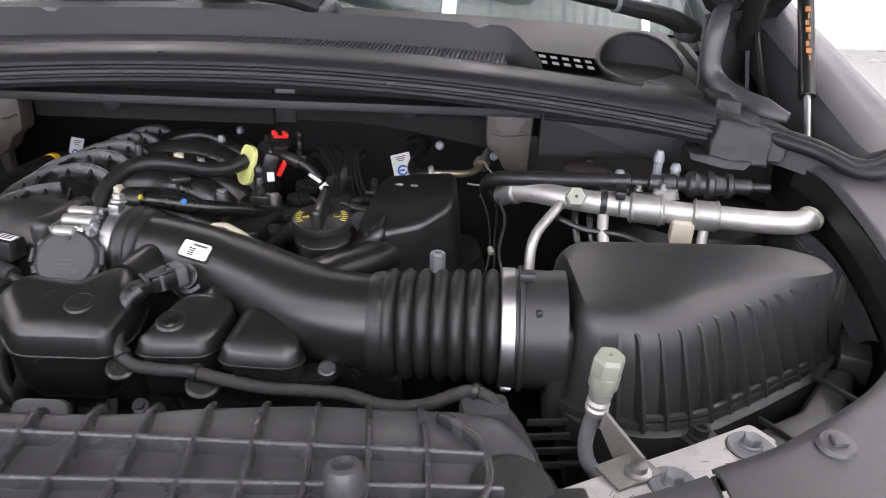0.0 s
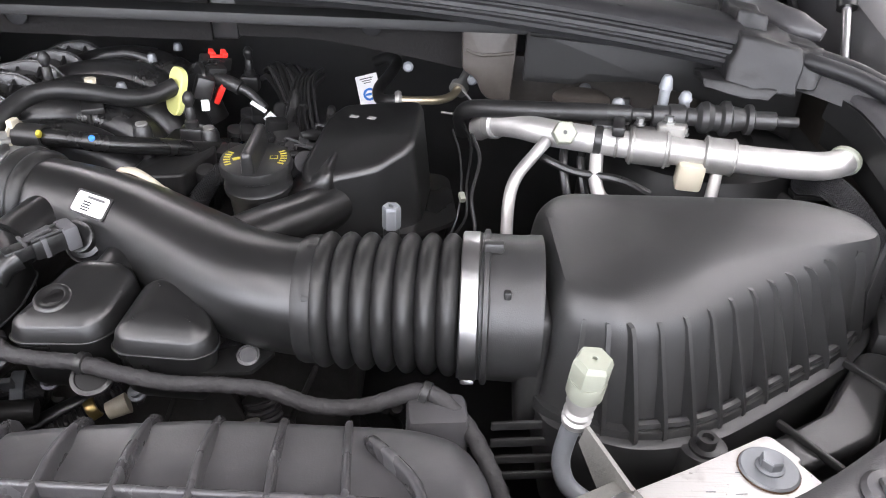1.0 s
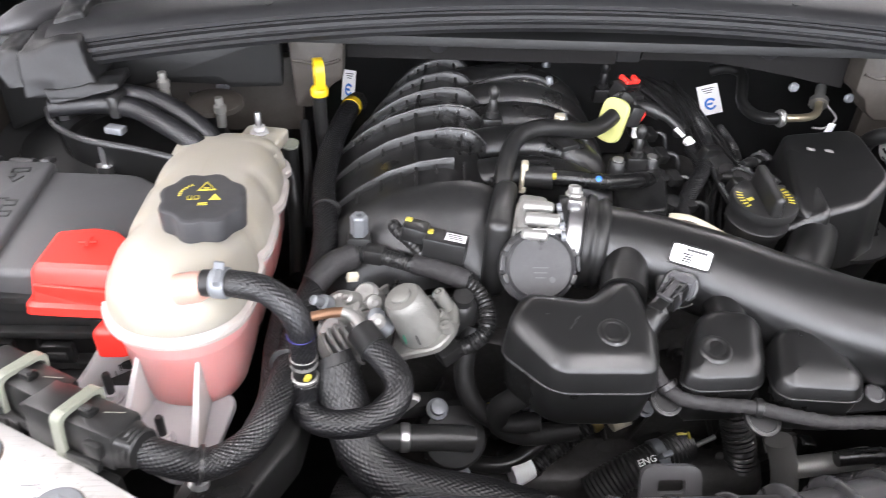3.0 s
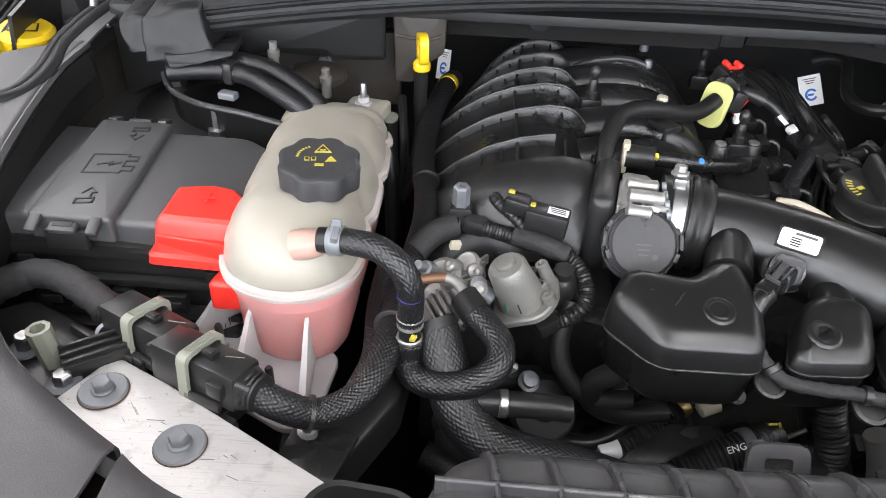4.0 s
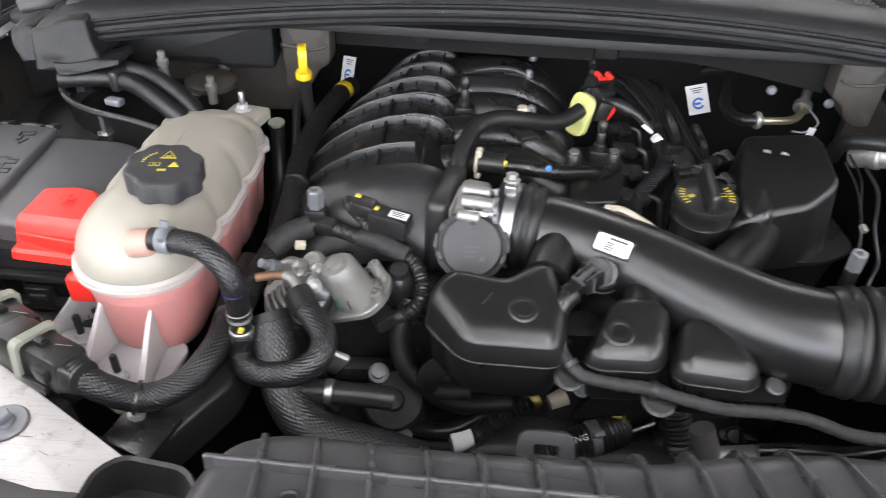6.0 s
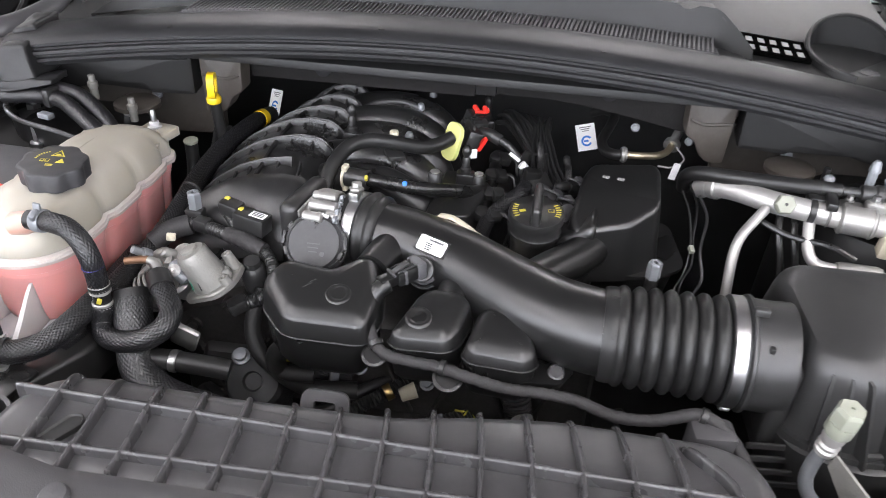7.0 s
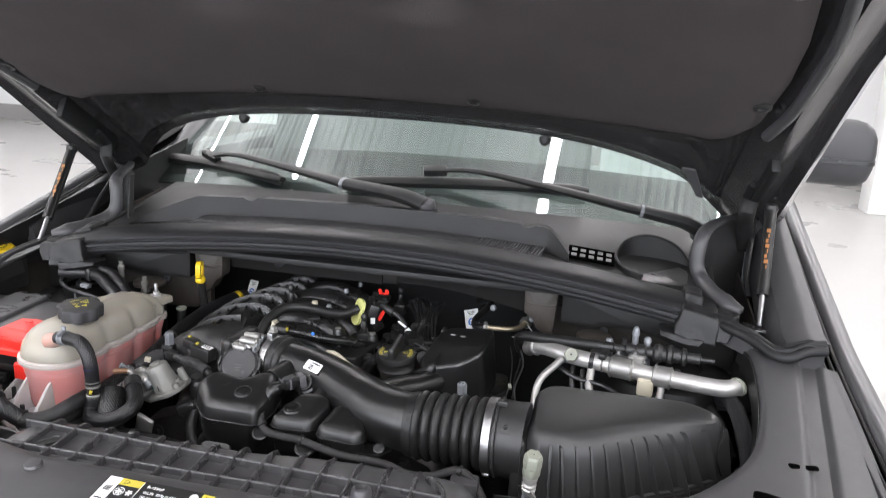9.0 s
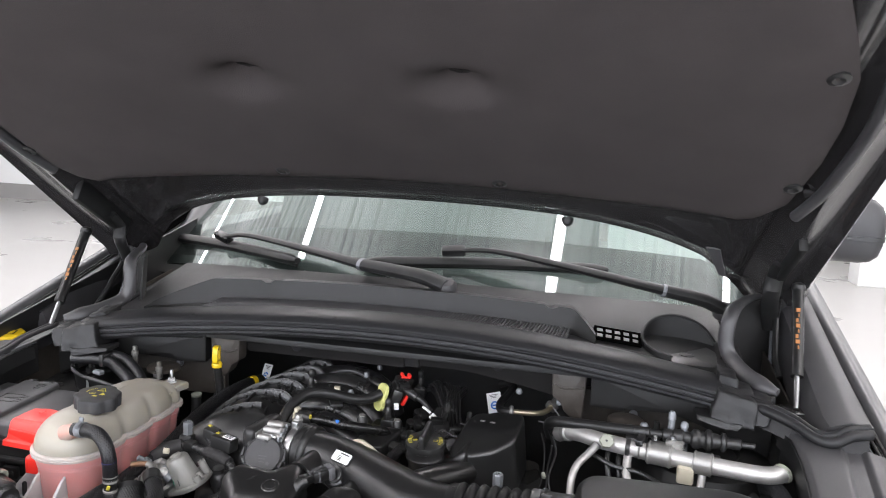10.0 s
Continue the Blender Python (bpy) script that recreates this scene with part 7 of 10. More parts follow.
part("base_rim", stack([(-0.738, 0.634), (-0.457, 0.634), (-0.452, 0.804), (-0.738, 0.82)], [(1.052, 0), (1.060, 0)], 0.012), M_BLACK, fb)
lid = part("lid", stack([(-0.735, 0.645), (-0.470, 0.640), (-0.462, 0.775), (-0.500, 0.805), (-0.735, 0.812)], dome(1.060, 1.087, 0.007, 4), 0.012), M_LID, fb, "dark grey lid")
part("raised_band", stack([(-0.648, 0.636), (-0.574, 0.634), (-0.582, 0.812), (-0.656, 0.813)], dome(1.07, 1.0945, 0.004, 3), 0.004), M_LID, lid, "raised lid band")
for k, (x, y) in enumerate(((-0.612, 0.630), (-0.619, 0.818))):
    s = -1 if k == 0 else 1
    part("latch", box((0.036, 0.006, 0.020), pose(x, y + s * 0.002, 1.076), 0.002), M_BLACK, fb, "latch")
    for dx in (-0.02, 0.02):
        part("latch_loop", box((0.010, 0.018, 0.006), pose(x + dx * 1.3, y + s * 0.002, 1.090, s * -20), 0.002), M_COVER, fb)
    part("latch_window", box((0.024, 0.010, 0.006), pose(x, y + s * 0.004, 1.088, s * -20), 0.002), M_COVER, fb)
    part("latch_slot", box((0.017, 0.005, 0.002), pose(x, y + s * 0.003, 1.0912, s * -20), 0.0005), M_DARK, fb)
# moulded battery sign on the band
lm2 = pose(-0.609, 0.724, 1.0947, 0, 0, 4)
# darker raised lines paint the shade of the moulded outlines
M_GROOVE = mat("sign_shade", (0.016, 0.016, 0.016), 0.5, bump=0, var=0.1)


def sign_line(m, pts, w=0.0014):
    for (x0, y0), (x1, y1) in zip(pts, pts[1:]):
        part("moulded_sign", box((math.hypot(x1 - x0, y1 - y0) + w, w, 0.0010), m @ pose((x0 + x1) / 2, (y0 + y1) / 2, 0, 0, 0, math.degrees(math.atan2(y1 - y0, x1 - x0))), 0), M_GROOVE, lid, "", 0)


sign_line(lm2, [(-0.022, -0.017), (0.012, -0.017), (0.012, -0.013), (0.022, -0.013), (0.022, -0.005), (0.012, -0.005), (0.012, 0.005), (0.022, 0.005), (0.022, 0.013), (0.012, 0.013), (0.012, 0.017), (-0.022, 0.017), (-0.022, -0.017)])
sign_line(lm2, [(-0.012, -0.002), (0.000, 0.002), (-0.001, -0.003), (0.008, 0.002)], 0.0022)
for y, d in ((0.668, 1), (0.784, -1)):
    am = pose(-0.607, y, 1.0948, 0, 0, 90 - 90 * d + 8)
    sign_line(am, [(-0.006, 0.004), (0.0, 0.013), (0.006, 0.004), (0.002, 0.004), (0.002, -0.004)], 0.0016)
    sign_line(am, [(-0.009, -0.012), (0.006, -0.012), (0.006, -0.005), (-0.009, -0.005), (-0.009, -0.012)], 0.0018)
part("front_clip", box((0.02, 0.006, 0.03), pose(-0.49, 0.634, 1.03), 0.002), M_BLACK, fb)
part("front_clip", box((0.014, 0.005, 0.012), pose(-0.66, 0.634, 1.045), 0.002), M_BLACK, fb)
for k in range(5):
    part("front_rib", box((0.003, 0.004, 0.06), pose(-0.70 + 0.05 * k, 0.634, 0.995), 0.001), M_BLACK, fb)
red = thing("terminal_cover", (-0.50, 0.65, 1.04), "bright red plastic battery terminal cover", "terminal cover")
part("hood_shell", stack([(-0.538, 0.629), (-0.460, 0.624), (-0.462, 0.672), (-0.478, 0.690), (-0.500, 0.695), (-0.536, 0.688)], [(1.058, -0.007), (1.0655, -0.006), (1.0675, -0.002), (1.070, -0.001), (1.094, 0.003), (1.0985, 0.0055), (1.1010, 0.009)], 0.005), M_RED, red, "", 25)
part("front_skirt", box((0.069, 0.004, 0.022), pose(-0.500, 0.6265, 1.074, 8, 0, -8), 0.002), M_RED, red)
part("plus_sign", box((0.014, 0.003, 0.0012), pose(-0.497, 0.662, 1.1045, -4), 0), M_RED, red, "", 0)
part("plus_sign", box((0.003, 0.014, 0.0012), pose(-0.497, 0.662, 1.1046, -4), 0), M_RED, red, "", 0)
red2 = solo("terminal_boot", stack([(-0.490, 0.606), (-0.462, 0.606), (-0.458, 0.635), (-0.482, 0.64)], dome(1.026, 1.054, 0.006), 0.008), M_RED, "small red plastic boot below the terminal cover", "terminal boot")
batt = thing("battery_tray", (-0.60, 0.70, 0.75), "black tray under the fuse box", "battery tray")
part("wall", box((0.30, 0.17, 0.20), pose(-0.60, 0.725, 0.84), 0.01), M_BLACK, batt)
# rounded black cover behind the fuse box
shield = thing("tower_shield", (-0.54, 0.84, 1.0), "curved black plastic shield behind the fuse box", "shield")
SHR = [(-0.622, 0.905, 1.106), (-0.606, 0.876, 1.104), (-0.586, 0.858, 1.102), (-0.562, 0.845, 1.101), (-0.536, 0.838, 1.100), (-0.505, 0.832, 1.098), (-0.460, 0.818, 1.095)]
SHS = spline(SHR, 0.004)
part("shell", sheet(lambda u, v: tuple(SHS[round(u * (len(SHS) - 1))] + Vector((0.004 * math.sin(v * 3.1), 0.006 * (1 - v), -0.085 * (1 - v)))), 60, 8, 0.004), M_SATIN, shield)
part("rim", sweep(SHR, 0.0035, 8, 0.006), M_RIB, shield)
pair = thing("hose_pair", (-0.5, 0.87, 1.10), "two ribbed black heater hoses tied together", "hoses")
woven("front_hose", [(-0.602, 0.872, 1.124), (-0.566, 0.879, 1.125), (-0.542, 0.879, 1.125), (-0.512, 0.868, 1.125), (-0.477, 0.843, 1.121), (-0.448, 0.826, 1.112), (-0.43, 0.82, 1.098)], 0.0102, 30, 0.0034, False, M_WEAVE, pair, "", 0.0004)
woven("rear_hose", [(-0.588, 0.900, 1.129), (-0.552, 0.898, 1.130), (-0.526, 0.893, 1.131), (-0.498, 0.884, 1.130), (-0.466, 0.862, 1.126), (-0.440, 0.844, 1.116), (-0.425, 0.835, 1.10)], 0.0098, 30, 0.0034, False, M_WEAVE, pair, "", 0.0004)
part("white_tie", lathe([(0.0100, -0.0015), (0.0112, 0), (0.0100, 0.0015)], axes((-0.582, 0.900, 1.129), (1, 0, 0)), 20), M_CREAM, pair, "white cable tie")
part("white_tie_tail", box((0.006, 0.003, 0.014), pose(-0.582, 0.902, 1.143, 0, 20), 0.001), M_CREAM, pair)
part("tie_block", box((0.012, 0.040, 0.025), pose(-0.532, 0.884, 1.127, 0, 0, -12), 0.004), M_BLACK, pair, "black hose clip")
part("steel_clip", box((0.02, 0.012, 0.008), pose(-0.534, 0.856, 1.108, 0, 0, -15), 0.002), M_WASHER, pair)
for x, y, z in ((-0.497, 0.918, 1.112), (-0.437, 0.905, 1.090)):
    bo = thing("grey_stud", (x, y, z), "pale grey threaded stud", "stud", "grey studs")
    part("shaft", lathe([(0.0055, 0), (0.0055, 0.016), (0.007, 0.017), (0.007, 0.024), (0.0045, 0.026), (0.0045, 0.034), (0, 0.035)], pose(x, y, z), 12), M_CASTW, bo)
disc = solo("suspension_cover", lathe([(0.032, 0), (0.032, 0.006), (0.028, 0.009), (0, 0.009)], pose(-0.452, 0.945, 1.095), 32), M_ECOAT, "round brown-grey suspension cap", "cap")
# two square connectors
for k, (ax, ay, az, ex, ey) in enumerate(((-0.519, 0.551, 1.048, 0.87, -0.49), (-0.464, 0.514, 1.050, 0.90, -0.43))):
    con = thing("cable_connector", (ax, ay, az - 0.03), "black square cable connector with a pale green collar", "connector", "large connectors")
    m = axes((ax, ay, az), (0.03, 0.12, 1), (ex, ey, 0))
    part("housing", box((0.048, 0.031, 0.032), m @ pose(0.020, 0, 0.001), 0.004), M_BLACK, con)
    part("socket", box((0.034, 0.033, 0.036), m @ pose(-0.020, 0, 0), 0.004), M_BLACK, con)
    part("taper", stack([(-0.014, -0.014), (0.014, -0.014), (0.014, 0.014), (-0.014, 0.014)], [(0, 0), (0.012, 0.003)], 0.006, m @ pose(-0.036 if k == 0 else 0.043, 0, 0, 0, -90 if k == 0 else 90)), M_BLACK, con)
    bm = bmesh.new()
    loops = []
    for xx, kk in ((-0.0045, 1.0), (0.0045, 1.0), (0.0045, 0.84), (-0.0045, 0.84), (-0.0045, 1.0)):
        o = round_poly([(-0.0205 * kk, -0.027), (0.0205 * kk, -0.027), (0.0205 * kk, 0.0225 * kk), (-0.0205 * kk, 0.0225 * kk)], 0.007, 5)
        loops.append([m @ Vector((xx, q.x, q.y)) for q in o])
    rings(bm, loops, closed_ends=False)
    part("collar", bm, M_SAGE, con, "pale green locking collar")
    for j in range(4):
        part("collar_rib", box((0.0012, 0.026, 0.0012), m @ pose(-0.003 + 0.002 * j, 0, 0.0228), 0), M_SAGE, con, "", 0)
    part("latch", box((0.012, 0.009, 0.006), m @ pose(0.012, -0.002, 0.0185), 0.0015), M_SATIN, con)
    part("latch_slot", box((0.007, 0.005, 0.002), m @ pose(0.012, -0.002, 0.0215), 0.0005), M_DARK, con)
    part("chalk_mark", box((0.014, 0.0007, 0.0003), m @ pose(0.028, 0.006, 0.0173, 0, 0, 25), 0), M_SAGE, con, "pale chalk stroke", 0)
    part("side_clip", box((0.034, 0.005, 0.008), m @ pose(0.016, -0.018, -0.012), 0.0015), M_BLACK, con)
    part("side_clip", box((0.014, 0.006, 0.012), m @ pose(0.030, -0.018, 0.004), 0.0015), M_BLACK, con)
    end = m @ (Vector((-0.048, 0, 0)) if k == 0 else Vector((0.050, 0, 0)))
    for j in range(3):
        part("clamp_ring", lathe([(0.0135, -0.0012), (0.0148, 0), (0.0135, 0.0012)], axes(end + Vector((ex, ey, 0)) * (0.004 * j - 0.003), (ex, ey, 0)), 22), M_BLACK, con)
fcb = thing("front_cable", (-0.62, 0.595, 1.04), "thick tape-wrapped cable to the connectors", "cable")
taped("cable", [(-0.70, 0.575, 1.02), (-0.665, 0.592, 1.046), (-0.63, 0.600, 1.058), (-0.60, 0.594, 1.058), (-0.575, 0.582, 1.052), (-0.556, 0.571, 1.048)], 0.0122, 0.016, M_CLOTH, fcb, "", 0.0014, 28)
brk3 = thing("tank_bracket", (-0.36, 0.51, 0.95), "black stepped bracket below the reservoir", "bracket")
part("arm", stack([(-0.395, 0.470), (-0.362, 0.462), (-0.318, 0.545), (-0.312, 0.60), (-0.335, 0.605), (-0.352, 0.55)], dome(0.955, 0.998, 0.006), 0.008), M_BLACK, brk3)
part("plate", box((0.05, 0.045, 0.006), pose(-0.375, 0.485, 0.999, 8, 0, -20), 0.002), M_SATIN, brk3)
part("bolt", lathe([(0.010, 0), (0.010, 0.003), (0.0062, 0.004), (0.0062, 0.012), (0, 0.013)], pose(-0.383, 0.500, 1.0), 12), M_STEEL, brk3, "steel bolt")
solo("pulley", lathe([(0.022, 0), (0.022, 0.012), (0.016, 0.013), (0.014, 0.006), (0.006, 0.006), (0.005, 0.012), (0, 0.012)], axes((-0.395, 0.525, 0.955), (0.3, -0.7, 0.6)), 28), M_ENGINE, "rust-stained metal pulley behind the bracket", "pulley")
# washer filler cap beside the bay
wc = thing("washer_cap", (-0.762, 0.895, 1.1), "yellow washer fluid cap beside the wing", "cap")
part("lid", lathe([(0.028, -0.012), (0.031, -0.010), (0.031, 0.012), (0.027, 0.016), (0, 0.017)], pose(-0.762, 0.893, 1.140, 4, 6), 36), M_YELLOW, wc)
part("neck", lathe([(0.024, -0.07), (0.024, 0.0)], pose(-0.762, 0.893, 1.140, 4, 6), 28), M_BLACK, wc)
part("washer_sign", box((0.030, 0.020, 0.0006), pose(-0.760, 0.890, 1.1575, 4, 6, 20), 0), M_INK, wc, "black windshield sign", 0)
part("washer_field", box((0.026, 0.016, 0.0006), pose(-0.760, 0.890, 1.1580, 4, 6, 20), 0), M_YELLOW, wc, "", 0)
# stepped front of the fuse box
part("front_ledge", box((0.28, 0.010, 0.008), pose(-0.60, 0.632, 1.030), 0.002), M_BLACK, fb)
part("front_ledge", box((0.20, 0.014, 0.008), pose(-0.57, 0.630, 0.998), 0.002), M_BLACK, fb)
part("lower_step", box((0.26, 0.03, 0.05), pose(-0.60, 0.628, 0.965), 0.004), M_BLACK, fb)
for x, w, z in ((-0.53, 0.026, 1.012), (-0.575, 0.018, 1.015), (-0.64, 0.03, 1.012), (-0.49, 0.02, 0.992)):
    fr = part("front_catch", box((w, 0.008, 0.020), pose(x, 0.626, z), 0.0015), M_SATIN, fb)
    part("catch_slot", box((w * 0.6, 0.004, 0.008), pose(x, 0.6215, z), 0.0005), M_DARK, fb)
# small parts beside the support plate
clip = thing("ribbed_block", (-0.535, 0.53, 1.03), "black ribbed plastic block behind the support plate", "block")
part("block", box((0.052, 0.026, 0.014), pose(-0.552, 0.530, 1.040, 0, 0, 34), 0.002), M_BLACK, clip)
for j in range(3):
    part("block_rib", box((0.052, 0.003, 0.004), pose(-0.552 - 0.005 * (j - 1), 0.530 + 0.008 * (j - 1), 1.049, 0, 0, 34), 0.0008), M_BLACK, clip)
part("tube_end", lathe([(0.010, 0), (0.010, 0.018), (0.007, 0.018), (0.007, 0.006), (0, 0.006)], axes((-0.556, 0.560, 1.030), (0.2, -0.5, 0.6)), 16), M_WASHER, clip, "grey hollow tube end")
sock = thing("connector_bracket", (-0.49, 0.53, 0.98), "black bracket carrying the two connectors", "bracket")
part("base", box((0.10, 0.05, 0.02), pose(-0.485, 0.53, 1.008, 4, 0, -32), 0.004), M_BLACK, sock)
for j in range(5):
    part("tooth", box((0.006, 0.05, 0.022), pose(-0.530 + 0.018 * j, 0.540 - 0.011 * j, 1.018, 4, 0, -32), 0.0015), M_SATIN, sock)
part("foot", box((0.03, 0.03, 0.06), pose(-0.455, 0.49, 0.99, 10, 8, -20), 0.005), M_BLACK, sock)

# ---- engine below everything ----
eng = thing("engine_block", (0, 0.75, 0.6), "dark dirty engine castings deep in the bay", "engine")
part("block", box((0.50, 0.38, 0.30), pose(-0.05, 0.91, 0.78), 0.03, 3), M_ENGINE, eng)
part("front_case", box((0.46, 0.10, 0.22), pose(-0.06, 0.68, 0.70, -6), 0.02, 3), M_ENGINE, eng)
for x in (-0.19, 0.10):
    part("valve_cover", stack([(x - 0.08, 0.72), (x + 0.08, 0.72), (x + 0.08, 1.08), (x - 0.08, 1.08)], dome(0.88, 0.985, 0.03), 0.03), M_ENGINE, eng, "black valve cover")
TIMING = axes((0, 0.735, 0), (0, -1, 0), (1, 0, 0))
part("timing_cover", stack([(-0.31, 0.74), (0.22, 0.74), (0.22, 0.930), (0.10, 0.975), (0.02, 0.950), (-0.10, 0.950), (-0.20, 0.975), (-0.31, 0.935)], [(0, 0), (0.026, 0.0), (0.034, 0.006)], 0.02, TIMING), M_ENGINE, eng, "dark cast timing cover")
for x, z in ((-0.285, 0.915), (-0.235, 0.950), (-0.165, 0.952), (-0.115, 0.930), (-0.06, 0.930), (-0.005, 0.930), (0.05, 0.945), (0.11, 0.952), (0.165, 0.93), (-0.15, 0.86), (0.0, 0.86), (0.12, 0.86)):
    part("cover_boss", lathe([(0.012, 0.02), (0.010, 0.038), (0.006, 0.039), (0.006, 0.045), (0, 0.046)], TIMING @ pose(x, z, 0), 12), M_ENGINE, eng)
for k in range(8):
    part("casting_rib", box((0.005, 0.10, 0.012), TIMING @ pose(-0.27 + 0.062 * k, 0.86, 0.036, 0, 0, (-1) ** k * 22), 0.0015), M_ENGINE, eng)
rnd = random.Random(7)
for k in range(26):
    x, y, z = rnd.uniform(-0.30, 0.28), rnd.uniform(0.655, 0.70), rnd.uniform(0.76, 0.82)
    part("casting_lump", lathe([(0.004, -0.03), (rnd.uniform(0.008, 0.02), -0.02), (rnd.uniform(0.008, 0.02), 0.0), (0.008, 0.008), (0, 0.009)], axes((x, y, z), (rnd.uniform(-0.6, 0.6), -0.7, rnd.uniform(0.1, 0.9))), 10), M_ENGINE, eng)
for k in range(5):
    x, z = rnd.uniform(-0.28, 0.2), rnd.uniform(0.82, 0.90)
    y = rnd.uniform(0.62, 0.68)
    part("block_bolt", lathe([(0.009, 0), (0.009, 0.003), (0.006, 0.004), (0.006, 0.010), (0, 0.011)], axes((x, y, z), (0, -0.5, 0.8)), 12), M_WASHER, eng, "grey bolt head")

# ---- intake manifold ----
man = thing("intake_manifold", (-0.17, 0.92, 0.98), "black ribbed plastic intake manifold", "intake manifold")


CREST = ((0.0, -0.322, 1.026), (0.08, -0.308, 1.046), (0.22, -0.284, 1.069), (0.40, -0.251, 1.090), (0.58, -0.219, 1.102), (0.76, -0.187, 1.108), (0.88, -0.166, 1.106), (0.95, -0.154, 1.099), (1.0, -0.145, 1.088))


def crest(u, y):
    """Top edge of the manifold's ribs across the arch, u from the left flank to the runners."""
    u = min(max(u, 0.0), 1.0)
    for a, b in zip(CREST, CREST[1:]):
        if u <= b[0]:
            k = (u - a[0]) / (b[0] - a[0])
            break
    sag = 0.008 * max(0.0, (0.86 - y) / 0.06) + 0.012 * max(0.0, (y - 0.94) / 0.17)
    narrow = 0.055 * max(0.0, (y - 0.94) / 0.17) * (1 - u) ** 1.5
    return Vector((a[1] + k * (b[1] - a[1]) + narrow, y, a[2] + k * (b[2] - a[2]) - sag))


def plenum(u, y):
    """Arched body under the ribs, swelling between them."""
    q = crest(u, y)
    swell = 0.0006 * math.cos((y - 0.877) / 0.0578 * 2 * math.pi)
    q.z -= 0.002 + 0.0065 * min(1.0, u / 0.25) + swell * min(1.0, u / 0.3) + 0.012 * max(0.0, (u - 0.70) / 0.3)
    return q


part("plenum", sheet(lambda u, v: tuple(plenum(u, 0.775 + 0.365 * v)), 30, 72, 0.02), M_MANIFOLD, man)


def front_face(u, v):
    """Smooth front chamber, from the low front lip up to the first rib."""
    q = crest(0.02 + 0.98 * u, 0.83)
    top = q.z + 0.006 - 0.010 * u
    low = 0.985 + 0.040 * min(1.0, u * 1.6)
    f = math.sin(v * math.pi / 2) ** 0.8
    return (q.x + 0.012 * u, 0.700 + 0.012 * (1 - u) + 0.064 * v + 0.012 * u * v, low + (top - low) * f)


part("front_plenum", sheet(front_face, 28, 16, 0.012), M_MANIFOLD, man, "flat front plenum")


def rib_plate(y, u0=0.0, u1=1.0, w=0.0030):
    bm = bmesh.new()
    loops = []
    for i in range(33):
        u = u0 + (u1 - u0) * i / 32
        q = crest(u, y)
        ww = w * (1.0 + 0.9 * max(0.0, (u - 0.7) / 0.3))
        lo = plenum(u, y).z - q.z - 0.006
        loops.append([q + Vector((0, -ww / 2, lo)), q + Vector((0, -ww / 2, -0.0012)), q + Vector((0, -ww / 5, 0)), q + Vector((0, ww / 5, 0)), q + Vector((0, ww / 2, -0.0012)), q + Vector((0, ww / 2, lo))])
    rings(bm, loops)
    rib = part("rib", bm, M_MANIFOLD, man, "", 60)
    # paler bead along the crest paints the highlight of the rib edge
    part("edge_highlight", sweep([tuple(crest(u0 + (u1 - u0) * i / 16, y)) for i in range(17)], 0.0015, 6, 0.012), M_RIB, rib, "paler bead painting the highlight on the rib edge")
    return rib


RIB_Y = [0.767, 0.820, 0.877, 0.935, 0.992, 1.050, 1.108]
for k, y in enumerate(RIB_Y):
    rib_plate(y, 0.0, 0.78 if k < 2 else 1.0)
# seam along the arch, short webs between the ribs
bm = bmesh.new()
rings(bm, [[q + Vector((-0.0016, 0, -0.02)), q + Vector((-0.0016, 0, -0.003)), q + Vector((0.0016, 0, -0.003)), q + Vector((0.0016, 0, -0.02))] for q in (crest(0.56, 0.767 + 0.343 * k / 40) for k in range(41))])
part("long_rib", bm, M_MANIFOLD, man, "", 30)
for k, y in enumerate(RIB_Y[1:]):
    for u in (0.22, 0.36, 0.47, 0.68, 0.84):
        q = crest(u, y)
        bm = bmesh.new()
        d = 0.026 if u < 0.6 else 0.020
        rings(bm, [[q + Vector((dx, 0, -0.020)), q + Vector((dx, 0, -0.0035)), q + Vector((dx, -d * 0.35, -0.008)), q + Vector((dx, -d, -0.0165)), q + Vector((dx, -d, -0.024))] for dx in (-0.0013, 0.0013)])
        part("web", bm, M_MANIFOLD, man, "", 30)
# runners to the far bank
for y, r, lift in ((0.848, 0.024, -0.006), (0.906, 0.025, 0.0), (0.964, 0.025, 0.002), (1.021, 0.025, 0.003), (1.085, 0.024, 0.002)):
    part("runner", sweep([(-0.185, y + 0.005, 1.052 + lift), (-0.145, y, 1.066 + lift), (-0.10, y - 0.003, 1.073 + lift), (-0.06, y - 0.006, 1.068 + lift), (-0.025, y - 0.010, 1.046 + lift), (-0.006, y - 0.012, 1.005)], lambda t, r=r: r, 24, 0.008), M_MANIFOLD, man)
part("vacuum_pipe", sweep([(-0.142, 1.046, 1.084), (-0.118, 1.036, 1.098), (-0.09, 1.030, 1.105), (-0.07, 1.027, 1.104), (-0.052, 1.024, 1.098)], 0.0042, 12, 0.005), M_RIB, man, "thin glossy vacuum pipe")
for x, y in ((-0.095, 0.80), (-0.118, 0.792)):
    part("fin_post", box((0.003, 0.012, 0.05), pose(x - 0.05, y + 0.0, 1.065), 0.001), M_MANIFOLD, man)
part("flange", stack([(-0.01, 0.79), (0.045, 0.80), (0.06, 0.86), (0.05, 0.92), (0.0, 0.92)], dome(0.99, 1.058, 0.004), 0.006), M_MANIFOLD, man, "stepped black mounting flange")
